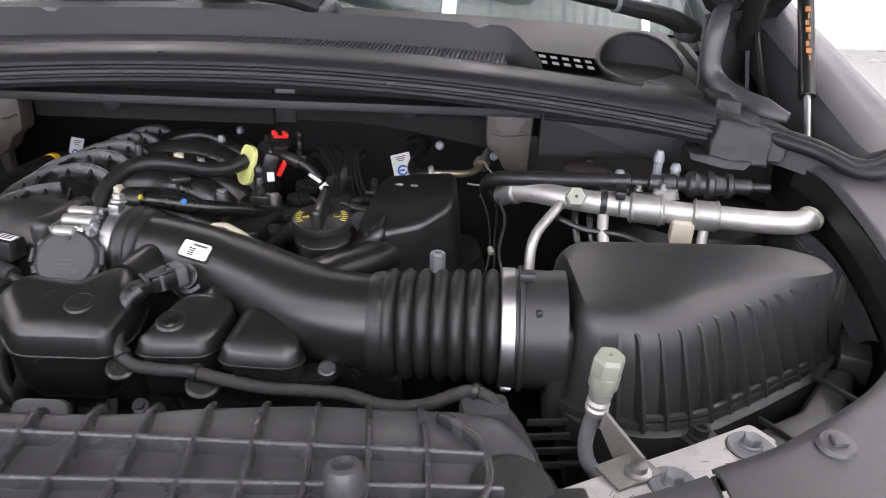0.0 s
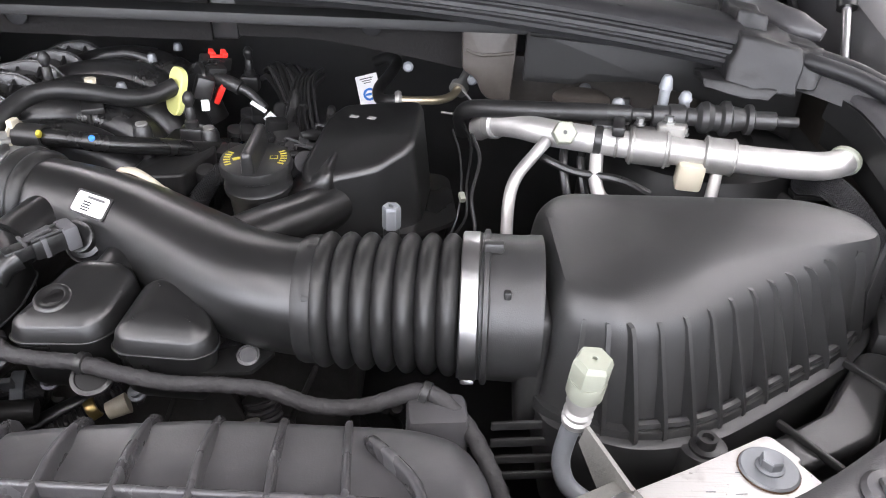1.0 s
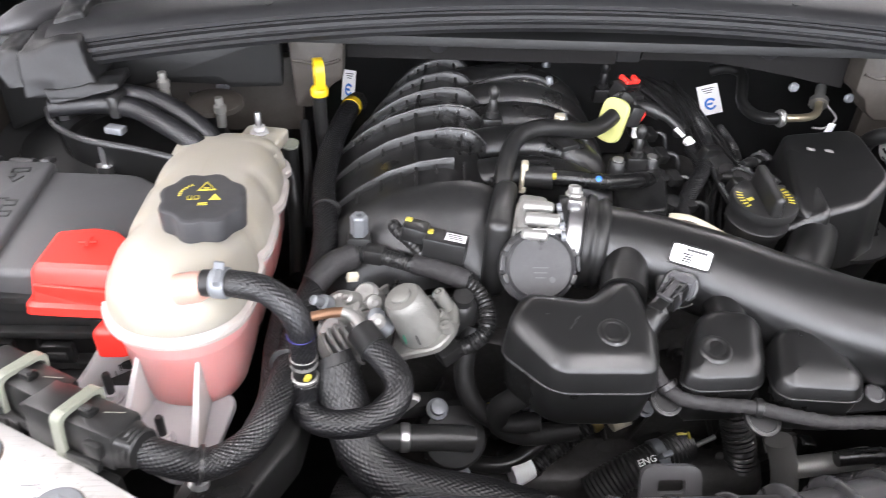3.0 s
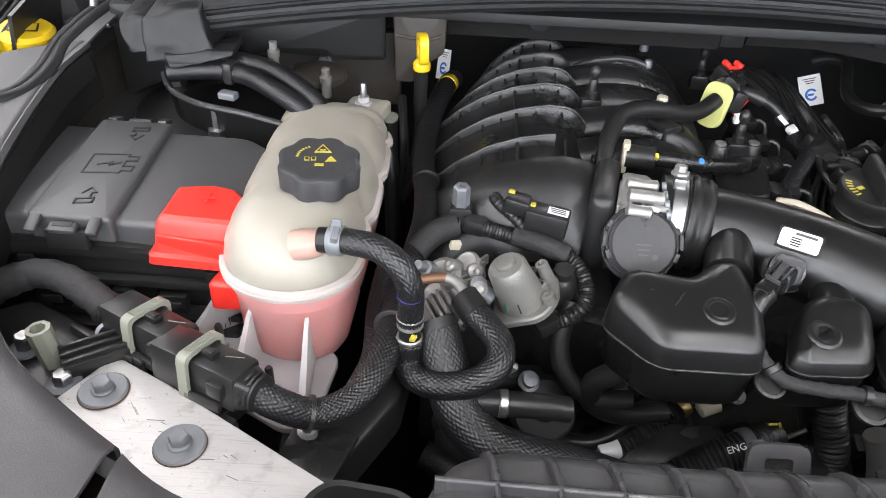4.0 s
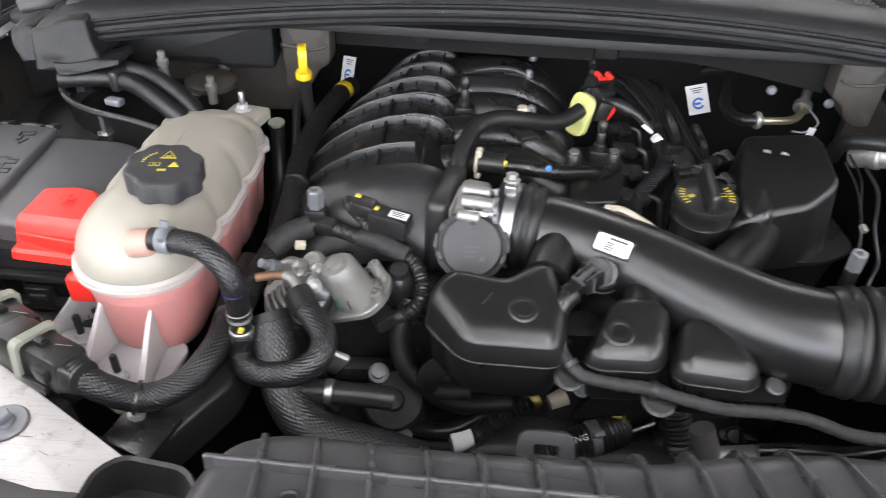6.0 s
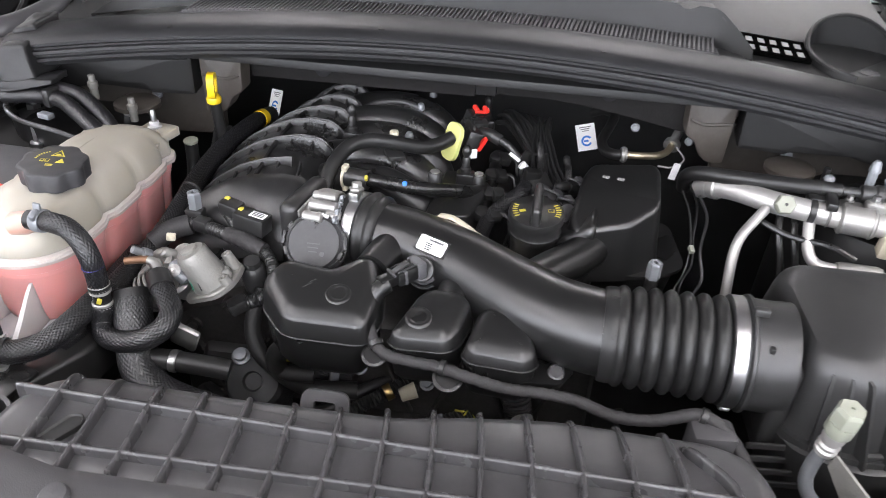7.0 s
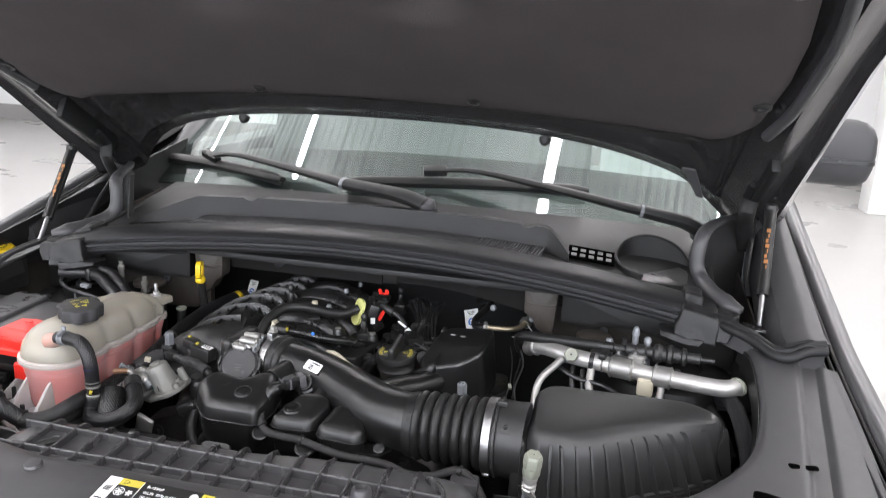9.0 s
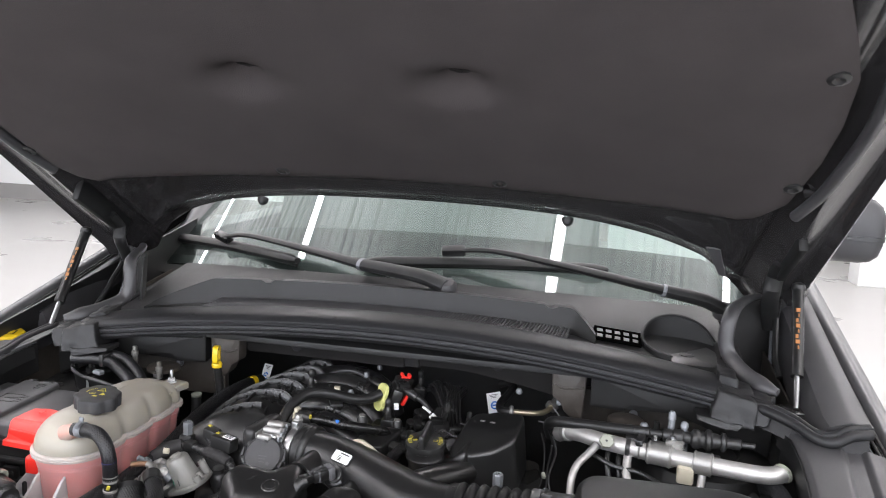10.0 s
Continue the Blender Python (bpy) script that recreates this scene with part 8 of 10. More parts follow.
for x, y, z, h in ((-0.005, 0.845, 1.058, 0.030), (0.048, 0.888, 1.045, 0.024)):
    part("boss", lathe([(0.011, 0), (0.009, h), (0.0075, h + 0.002), (0, h + 0.002)], pose(x, y, z), 18), M_MANIFOLD, man)
    part("boss_bolt", lathe([(0.006, 0), (0.006, 0.003), (0.003, 0.004), (0, 0.003)], pose(x, y, z + h + 0.001), 12), M_CAST, man, "bolt in the boss")
for x, y, z in ((-0.134, 0.932, 1.082), (0.030, 0.890, 1.058), (0.040, 1.112, 1.043)):
    part("stud_base", box((0.024, 0.018, 0.02), pose(x, y, z + 0.004), 0.003), M_MANIFOLD, man)
    part("cover_stud", lathe([(0.008, 0), (0.007, 0.02), (0.005, 0.022), (0.005, 0.034), (0.0035, 0.036), (0.0062, 0.042), (0.0062, 0.047), (0.003, 0.052), (0, 0.053)], pose(x, y, z), 16), M_BLACK, man, "ball-headed cover stud")
for x, y, z in ((-0.046, 1.097, 1.092), (-0.054, 1.026, 1.098), (-0.053, 0.925, 1.096)):
    part("small_bolt", lathe([(0.006, 0), (0.006, 0.004), (0.004, 0.009), (0, 0.010)], pose(x, y, z), 10), M_WASHER, man, "small pale bolt")
# breather pipe over the manifold
br = thing("breather_pipe", (-0.07, 0.86, 1.06), "bent black breather pipe over the manifold", "pipe")
part("pipe", sweep([(-0.133, 0.778, 1.050), (-0.135, 0.790, 1.075), (-0.131, 0.815, 1.098), (-0.118, 0.845, 1.112), (-0.098, 0.862, 1.116), (-0.07, 0.874, 1.112), (-0.035, 0.893, 1.100), (-0.012, 0.910, 1.098), (0.006, 0.925, 1.104)], 0.0094, 20, 0.005), M_RUBBER, br)
part("bracket", box((0.022, 0.03, 0.006), pose(-0.062, 0.868, 1.098, 0, 0, 25), 0.001), M_BLACK, br)
part("bracket_leg", box((0.004, 0.006, 0.03), pose(-0.062, 0.858, 1.085), 0.001), M_BLACK, br)
part("bracket_bolt", lathe([(0.006, 0), (0.006, 0.005), (0, 0.006)], pose(-0.066, 0.884, 1.118), 8), M_CREAM, br, "pale bolt")
dsc = thing("foam_washer", (0.01, 0.93, 1.06), "pale yellow oval foam washer", "foam washer")
dm = axes((0.009, 0.930, 1.098), (-0.72, -0.62, 0.28), (0, 0, 1))
part("pad", stack([(-0.028, -0.017), (0.024, -0.017), (0.024, 0.017), (-0.028, 0.017)], [(0, 0.001), (0.001, 0), (0.006, 0), (0.007, 0.001)], 0.0165, dm, seg=8), M_PALEY, dsc)
# quick-connect vapour hose
vh = thing("vapour_hose", (-0.03, 0.80, 1.07), "glossy black hose with white quick connector", "hose")
part("hose", sweep([(-0.100, 0.8085, 1.090), (-0.06, 0.803, 1.090), (-0.02, 0.812, 1.082), (0.02, 0.838, 1.070), (0.045, 0.868, 1.055), (0.06, 0.905, 1.045)], 0.0088, 18, 0.005), M_SATIN, vh)
part("socket", sweep([(-0.113, 0.8105, 1.089), (-0.082, 0.8055, 1.090)], 0.0122, 20, raw=True), M_BLACK, vh)
for dz in (0.013, -0.013):
    part("white_clip", box((0.007, 0.012, 0.009), pose(-0.112, 0.808, 1.089 + dz, 0, 0, -8), 0.002), M_CREAM, vh, "white locking clip")
part("clip_ring", lathe([(0.0125, -0.002), (0.0145, -0.001), (0.0145, 0.001), (0.0125, 0.002)], axes((-0.113, 0.8105, 1.089), (1, -0.15, 0)), 24), M_CREAM, vh)
part("yellow_mark", box((0.004, 0.006, 0.006), pose(-0.083, 0.796, 1.097, 30), 0.001), M_YINK, vh, "yellow paint mark")
part("blue_mark", lathe([(0.0032, 0), (0.0032, 0.0008), (0, 0.001)], axes((-0.036, 0.8005, 1.0925), (0.1, -0.75, 0.6)), 14), M_BLUE, vh, "blue paint dot")
# red-locked connectors
rc = thing("red_lock_connector", (0.04, 0.98, 1.08), "black wire connectors with red locks", "connector")
part("body_a", box((0.022, 0.036, 0.022), pose(0.032, 0.977, 1.107, 15, 10, 35), 0.003), M_BLACK, rc)
for dx in (-0.007, 0.007):
    part("lock_a", box((0.006, 0.012, 0.006), pose(0.037 + dx, 0.990, 1.122, 15, 10, 35), 0.0012), M_RED, rc, "red connector lock")
part("lock_bar", box((0.018, 0.004, 0.005), pose(0.038, 0.985, 1.119, 15, 10, 35), 0.001), M_RED, rc, "red connector lock")
for k in range(3):
    part("body_ridge", box((0.028, 0.003, 0.027), pose(0.026 + 0.006 * k, 0.962 + 0.010 * k, 1.106, 15, 10, 35), 0.001), M_SATIN, rc)
part("body_b", box((0.02, 0.03, 0.026), pose(0.030, 0.945, 1.098, 0, 20, 20), 0.004), M_BLACK, rc)
part("lock_b", box((0.007, 0.012, 0.032), pose(0.046, 0.955, 1.090, 10, 25, 20), 0.002), M_RED, rc, "red connector lock")
part("white_tab", box((0.009, 0.006, 0.012), pose(0.036, 0.925, 1.083, 0, 0, 20), 0.001), M_WHITE, rc)
part("ring", lathe([(0.016, -0.003), (0.018, 0), (0.016, 0.003)], axes((0.022, 0.95, 1.105), (-0.6, -0.6, 0.3)), 20), M_SATIN, rc)
part("fitting", sweep([(0.04, 0.96, 1.10), (0.055, 0.955, 1.10), (0.07, 0.95, 1.095)], 0.008, 12, 0.004), M_BLACK, rc)
part("steel_end", sweep([(0.068, 0.951, 1.096), (0.082, 0.948, 1.089), (0.098, 0.94, 1.076)], 0.0050, 12, 0.004), M_CONV, rc, "black cable sleeve")
tg = thing("paper_tag", (0.10, 0.93, 1.05), "white paper tag folded round a wire", "tag")
part("wrap", box((0.020, 0.0015, 0.005), pose(0.092, 0.934, 1.080, 20, 40, 20), 0.0005), M_WHITE, tg)
part("wrap", lathe([(0.006, -0.009), (0.006, 0.009)], axes((0.108, 0.93, 1.066), (0.7, 0, -0.7)), 18), M_WHITE, tg)
for x, y, z, nx, lean, wide in ((0.198, 1.114, 1.042, -0.1, 14, 1.0), (-0.313, 1.125, 1.045, 0.35, -4, 0.62)):
    t2 = thing("maker_tag", (x, y, z - 0.02), "white paper tag with a blue mark", "tag", "white paper tags")
    tm = axes((x, y, z), (nx, -0.85, 0.5), (1, 0, 0)) @ pose(0, 0, 0, 0, 0, lean) @ Matrix.Diagonal((wide, 1, 1, 1))
    part("paper", box((0.030, 0.042, 0.0008), tm, 0.0003, 1), M_WHITE, t2, "", 0)
    arc = bmesh.new()
    rings(arc, [[tm @ Vector((r * math.cos(a), -0.006 + r * math.sin(a), h)) for r, h in ((0.0085, 0.0005), (0.0085, 0.0012), (0.0055, 0.0012), (0.0055, 0.0005))] for a in (radians(30 + 300 * k / 24) for k in range(25))])
    part("blue_mark", arc, M_BLUE, t2, "plain blue round mark", 0)
    part("blue_bar", box((0.008, 0.003, 0.0006), tm @ pose(-0.001, -0.006, 0.0010), 0), M_BLUE, t2, "", 0)
    for k in range(3):
        part("print_bar", box((0.018 - 0.004 * k, 0.0012, 0.0003), tm @ pose(0, 0.016 - 0.003 * k, 0.0007), 0), M_GREYTXT, t2, "unreadable print", 0)

# ---- oil filler ----
oil = thing("oil_filler", (0.122, 0.765, 1.0), "black oil filler cap with yellow print", "oil cap")
om = axes((0.1265, 0.768, 1.089), (0, -0.10, 1), (1, 0.12, 0)) @ Matrix.Scale(0.93, 4)
part("neck", lathe([(0.027, -0.075), (0.031, -0.02), (0.031, 0.0)], om, 36), M_BLACK, oil)
part("cap", lathe([(0.0335, -0.028), (0.034, -0.022), (0.0325, -0.020), (0.0325, -0.008), (0.0355, -0.006), (0.0358, 0.0), (0.0345, 0.004), (0.0325, 0.005), (0, 0.005)], om, 48), M_BLACK, oil)
part("handle", stack([(-0.0065, -0.034), (0.0065, -0.034), (0.0065, 0.034), (-0.0065, 0.034)], dome(0.004, 0.028, 0.006, 4, 0.001), 0.006, om @ pose(0, 0, 0, 0, 0, -8)), M_BLACK, oil, "raised grip")
for s in (1, -1):
    for k in range(6):
        a = radians((180 if s < 0 else 0) + -25 + 10 * k)
        part("print_bar", box((0.0065, 0.0020, 0.0003), om @ pose(0.0275 * math.cos(a), 0.0275 * math.sin(a), 0.0052, 0, 0, math.degrees(a)), 0), M_YINK, oil, "yellow unreadable print", 0)
part("oil_can_mark", box((0.008, 0.005, 0.0003), om @ pose(-0.018, -0.001, 0.0052, 0, 0, 20), 0), M_YINK, oil, "yellow oil can sign", 0)
part("book_mark", box((0.008, 0.006, 0.0003), om @ pose(0.018, 0.0, 0.0052), 0), M_YINK, oil, "yellow book sign", 0)
part("book_page", box((0.006, 0.004, 0.0003), om @ pose(0.018, 0.0, 0.0055), 0), M_BLACK, oil, "", 0)

# ---- crankcase resonator box ----
pcv = thing("breather_box", (0.23, 0.82, 0.98), "black moulded breather box with sloping face", "breather box")


def pcv_shift(x, y, z):
    k = max(0.0, (z - 1.0) / 0.09)
    return -k * 0.55 * max(0.0, 0.815 - y) ** 1.1 + k * 0.06 * (x - 0.25)


part("upper_shell", stack([(0.155, 0.772), (0.172, 0.748), (0.242, 0.762), (0.280, 0.790), (0.288, 0.880), (0.280, 0.908), (0.186, 0.902), (0.172, 0.865)], dome(1.018, 1.107, 0.007, 6, 0.010), 0.013, shift=pcv_shift, seg=7), M_TUBE, pcv)
part("side_slope", stack([(0.134, 0.764), (0.200, 0.748), (0.212, 0.85), (0.168, 0.862)], dome(1.0, 1.046, 0.010, 5, 0.004), 0.014, shift=lambda x, y, z: max(0.0, (z - 1.0) / 0.046) * 0.72 * max(0.0, x - 0.134), seg=6), M_TUBE, pcv, "sloping side of the box")
part("lower_shell", stack([(0.17, 0.765), (0.268, 0.772), (0.31, 0.80), (0.302, 0.90), (0.19, 0.905)], [(0.96, 0.01), (1.018, 0.0)], 0.022), M_SATIN, pcv)
part("weld_flange", stack([(0.160, 0.756), (0.272, 0.766), (0.316, 0.796), (0.306, 0.905), (0.184, 0.91)], [(1.015, 0), (1.0195, 0)], 0.02), M_SATIN, pcv)
part("outlet", sweep([(0.205, 0.790, 1.045), (0.175, 0.740, 1.050), (0.150, 0.705, 1.055), (0.130, 0.675, 1.058)], 0.0225, 26, 0.008), M_TUBE, pcv, "round black outlet pipe")
part("cream_ring", lathe([(0.018, -0.003), (0.020, 0), (0.018, 0.003)], axes((0.098, 0.742, 1.035), (0.6, 0.2, 0.6)), 24), M_CREAM, pcv, "cream ring")
for x, y in ((0.208, 0.853), (0.226, 0.848)):
    part("scuff_mark", box((0.008, 0.006, 0.0006), pose(x, y, 1.1066 + 0.06 * (x - 0.25), 0, 0, -18), 0), M_PALEG, pcv, "pale scuff", 0)
nut = thing("engine_stud", (0.268, 0.688, 1.04), "pale hexagonal stud nut", "stud", "hex studs")
part("hex", lathe([(0.008, 0), (0.008, 0.018), (0.007, 0.020), (0.003, 0.020), (0.003, 0.014), (0, 0.014)], pose(0.256, 0.690, 1.070), 6), M_WASHER, nut, "", 20)
part("base", lathe([(0.007, -0.05), (0.007, 0.0)], pose(0.256, 0.690, 1.070), 12), M_BLACK, nut)
nut2 = thing("engine_stud", (-0.277, 0.733, 1.05), "pale hexagonal stud nut on the manifold", "stud", "hex studs")
part("hex", lathe([(0.0085, 0), (0.0085, 0.020), (0.007, 0.022), (0.003, 0.022), (0.003, 0.016), (0, 0.016)], pose(-0.277, 0.733, 1.066), 6), M_WASHER, nut2, "", 20)
part("base", box((0.022, 0.016, 0.03), pose(-0.277, 0.731, 1.052), 0.003), M_BLACK, nut2)

# ---- refrigerant lines ----
ac = thing("refrigerant_line", (0.50, 0.82, 1.04), "bare aluminium refrigerant pipe with fittings", "pipe")
ACP = [(0.338, 0.915, 1.072), (0.350, 0.898, 1.084), (0.372, 0.878, 1.092), (0.405, 0.850, 1.096), (0.445, 0.836, 1.096), (0.50, 0.822, 1.095), (0.56, 0.808, 1.095), (0.615, 0.794, 1.096), (0.650, 0.787, 1.097), (0.668, 0.786, 1.100), (0.680, 0.792, 1.102)]
part("pipe", sweep(ACP, 0.0135, 24, 0.006), M_ALU, ac)
for at, d, r, l in (((0.352, 0.895, 1.085), (0.5, -0.6, 0.2), 0.0155, 0.014), ((0.565, 0.807, 1.095), (1, -0.22, 0), 0.0175, 0.030), ((0.470, 0.829, 1.0955), (1, -0.25, 0), 0.0150, 0.004), ((0.50, 0.822, 1.095), (1, -0.22, 0), 0.0175, 0.040)):
    part("sleeve", lathe([(r - 0.002, -l / 2), (r, -l / 2 + 0.002), (r, l / 2 - 0.002), (r - 0.002, l / 2)], axes(at, d), 24), M_CAST, ac, "crimped sleeve")
for x in (0.484, 0.516, 0.553, 0.577):
    part("crimp_ring", lathe([(0.0168, -0.002), (0.0186, -0.001), (0.0186, 0.001), (0.0168, 0.002)], axes((x, 0.822 - 0.22 * (x - 0.50), 1.095), (1, -0.22, 0)), 24), M_CAST, ac)
part("port_bolt", lathe([(0.004, 0), (0.004, 0.0006), (0, 0.0006)], axes((0.416, 0.8195, 1.1090), (0, -0.85, 0.5)) @ Matrix.Scale(0.5, 4), 12), M_INK, ac)
part("black_clip", box((0.012, 0.034, 0.010), pose(0.470, 0.832, 1.112, 0, 0, -12), 0.002), M_BLACK, ac, "black pipe clip")
part("valve_block", box((0.045, 0.036, 0.030), pose(0.505, 0.835, 1.092, 0, 0, -12), 0.004), M_CAST, ac, "rough cast block")
part("block_lug", stack([(-0.012, -0.010), (0.014, -0.012), (0.018, 0.006), (0.002, 0.014), (-0.012, 0.010)], [(0, 0), (0.010, 0.0), (0.012, 0.002)], 0.005, pose(0.522, 0.838, 1.104, 0, 0, -12)), M_CAST, ac, "cast lug")
for x, y, z, r in ((0.520, 0.838, 1.116, 0.0048), (0.494, 0.845, 1.110, 0.0042), (0.535, 0.832, 1.106, 0.004)):
    part("block_bolt", lathe([(r * 1.5, 0), (r * 1.5, 0.0015), (r, 0.002), (r, 0.007), (0, 0.0075)], pose(x, y, z), 6), M_STEEL, ac, "steel hex bolt", 20)
part("clip_strap", lathe([(0.0138, -0.004), (0.0152, -0.003), (0.0152, 0.003), (0.0138, 0.004)], axes((0.452, 0.834, 1.096), (1, -0.2, 0)), 20), M_BLACK, ac, "black strap")
part("port_cap", lathe([(0.0125, 0), (0.0125, 0.008), (0.011, 0.010), (0, 0.010)], axes((0.416, 0.828, 1.104), (0, -0.85, 0.5)), 6), M_SAGE, ac, "pale green service cap", 20)
part("port_neck", lathe([(0.009, -0.015), (0.009, 0.0)], axes((0.416, 0.830, 1.103), (0, -0.85, 0.5)), 14), M_CAST, ac)
part("drop_pipe", sweep([(0.402, 0.838, 1.092), (0.388, 0.825, 1.080), (0.371, 0.805, 1.066), (0.364, 0.79, 1.045), (0.364, 0.775, 1.0), (0.364, 0.77, 0.96)], 0.0062, 14, 0.006), M_ALU, ac, "thin aluminium drop pipe")
part("branch_pipe", sweep([(0.452, 0.830, 1.085), (0.450, 0.805, 1.062), (0.458, 0.792, 1.05), (0.480, 0.785, 1.048), (0.53, 0.78, 1.047), (0.57, 0.775, 1.046)], 0.0068, 14, 0.005), M_ALU, ac, "lower branch pipe")
part("branch_sleeve", lathe([(0.0095, -0.025), (0.011, -0.02), (0.011, 0.02), (0.0095, 0.025)], axes((0.505, 0.783, 1.0475), (1, -0.08, 0)), 18), M_CAST, ac)
part("cream_block", box((0.026, 0.022, 0.030), pose(0.540, 0.806, 1.076, 10, 0, -10), 0.004), M_CREAM, ac, "cream plastic pipe holder")
part("down_stub", sweep([(0.566, 0.805, 1.085), (0.562, 0.795, 1.05)], 0.006, 12, raw=True), M_ALU, ac)
part("end_ring", lathe([(0.0135, -0.003), (0.0155, -0.001), (0.0155, 0.003), (0.0135, 0.005)], axes((0.678, 0.791, 1.1015), (0.6, 0.6, 0.25)), 22), M_SAGE, ac, "pale ring at the pipe end")
blk = thing("liquid_line", (0.48, 0.86, 1.08), "black refrigerant hose with stepped connector", "hose")
part("hose", sweep([(0.322, 0.935, 1.060), (0.318, 0.918, 1.085), (0.330, 0.900, 1.100), (0.365, 0.880, 1.108), (0.41, 0.866, 1.113), (0.462, 0.856, 1.117)], 0.0095, 18, 0.006), M_RUBBER, blk)
bl = Vector((0.455, 0.857, 1.117)), Vector((0.645, 0.835, 1.122))
stp = [(0.007, 0.0), (0.0085, 0.004), (0.0085, 0.03), (0.006, 0.032), (0.006, 0.05), (0.010, 0.052), (0.010, 0.066), (0.012, 0.068), (0.012, 0.082), (0.009, 0.085), (0.009, 0.094), (0.015, 0.098), (0.0165, 0.104), (0.013, 0.110), (0.013, 0.116), (0.0175, 0.119), (0.0175, 0.125), (0.013, 0.128), (0.011, 0.14), (0.015, 0.142), (0.015, 0.147), (0.009, 0.150), (0.009, 0.170), (0.005, 0.172), (0.005, 0.192)]
part("connector", lathe(stp, axes(bl[0], bl[1] - bl[0]), 22), M_BLACK, blk, "stepped black quick connector", 30)
part("saddle", box((0.03, 0.022, 0.012), pose(0.462, 0.846, 1.106, 0, 0, -6), 0.003), M_BLACK, blk)
for x, y, z, h in ((0.520, 0.868, 1.118, 0.036), (0.540, 0.862, 1.118, 0.022), (0.478, 0.88, 1.11, 0.014)):
    s2 = thing("tower_bolt", (x, y, z - 0.03), "pale cast bolt above the pipes", "bolt", "bolts above the pipes")
    part("shaft", lathe([(0.008, -0.03), (0.008, 0.0), (0.0055, 0.002), (0.0055, h * 0.6), (0.007, h * 0.62), (0.0055, h * 0.9), (0.0035, h), (0, h)], pose(x, y, z), 14), M_WASHER, s2)
lat = solo("suspension_cover", lathe([(0.032, 0), (0.032, 0.006), (0.028, 0.009), (0, 0.009)], pose(0.452, 0.945, 1.095), 32), M_ECOAT, "round brown-grey suspension cap", "cap")
# service port in front of the filter box
sp = thing("service_port", (0.388, 0.475, 1.0), "refrigerant service port with pale green cap", "service port")
part("cap", lathe([(0.0115, 0), (0.0122, 0.002), (0.0122, 0.015), (0.0105, 0.019), (0.0018, 0.019), (0.0018, 0.017), (0, 0.017)], axes((0.386, 0.480, 1.088), (0.06, -0.12, 1)), 6), M_SAGE, sp, "pale green hexagonal cap", 20)
part("cap_skirt", lathe([(0.0105, -0.012), (0.0115, -0.010), (0.0115, 0.002)], axes((0.386, 0.480, 1.088), (0.06, -0.12, 1)), 24), M_SAGE, sp)
part("fitting", lathe([(0.0085, -0.038), (0.0095, -0.033), (0.008, -0.031), (0.0095, -0.027), (0.008, -0.024), (0.0095, -0.019), (0.0088, -0.010)], axes((0.386, 0.480, 1.088), (0.06, -0.12, 1)), 20), M_ALU, sp, "threaded aluminium fitting")
part("pipe", sweep([(0.384, 0.484, 1.056), (0.381, 0.487, 1.035), (0.379, 0.484, 1.015), (0.385, 0.478, 1.0), (0.40, 0.473, 0.99)], 0.0062, 14, 0.004), M_WASHER, sp)
part("bracket", sheet(lambda u, v: (0.390 + 0.022 * u - 0.003 * v, 0.474 - 0.038 * u, 1.058 - 0.012 * u - 0.026 * v * (0.5 + u)), 8, 4, 0.003), M_CASTW, sp, "bent bare metal bracket")
part("bracket_foot", box((0.04, 0.028, 0.003), pose(0.398, 0.428, 1.0405, 0, 0, 28), 0.001), M_CASTW, sp)
part("foot_bolt", lathe([(0.010, 0), (0.010, 0.002), (0.0065, 0.003), (0.0065, 0.008), (0, 0.009)], pose(0.404, 0.424, 1.042), 12), M_STEEL, sp, "steel bolt")

# ---- valve pump on the engine front ----
pump = thing("valve_pump", (-0.24, 0.64, 0.98), "silver die-cast valve motor on the engine", "valve motor")
pm = axes((-0.217, 0.632, 1.036), (-0.42, -0.10, 0.9), (1, 0, 0)) @ Matrix.Scale(0.81, 4)
part("can", lathe([(0.027, 0), (0.027, 0.004), (0.0255, 0.010), (0.0225, 0.040), (0.0215, 0.052), (0.0185, 0.056), (0.011, 0.057), (0.011, 0.0605), (0.009, 0.0615), (0, 0.0615)], pm, 40), M_CASTW, pump)
part("flange", stack([(-0.038, -0.028), (0.020, -0.034), (0.040, -0.010), (0.040, 0.026), (0.022, 0.036), (-0.030, 0.032)], [(-0.008, 0.002), (-0.006, 0), (0.0, 0), (0.002, 0.002)], 0.014, pm), M_CASTW, pump, "cast flange")
for x, y, h in ((0.030, 0.020, 0.026), (0.024, 0.004, 0.012), (0.030, -0.012, 0.010), (0.014, 0.028, 0.012)):
    part("cast_boss", lathe([(0.008, 0), (0.007, h), (0.004, h + 0.001), (0.003, h - 0.003), (0, h - 0.003)], pm @ pose(x, y, 0.001), 16), M_CASTW, pump)
part("green_stripe", box((0.0015, 0.012, 0.0008), pm @ pose(-0.014, -0.0215, 0.016, 75, 0, -30), 0), mat("green_ink", (0.02, 0.2, 0.12), 0.5, bump=0), pump, "green paint stroke", 0)
part("black_stroke", box((0.0015, 0.012, 0.0008), pm @ pose(0.0, -0.0258, 0.014, 75, 0, 0), 0), M_INK, pump, "black stroke", 0)
val = thing("valve_housing", (-0.28, 0.65, 0.98), "rough cast valve housing beside the pump", "valve")
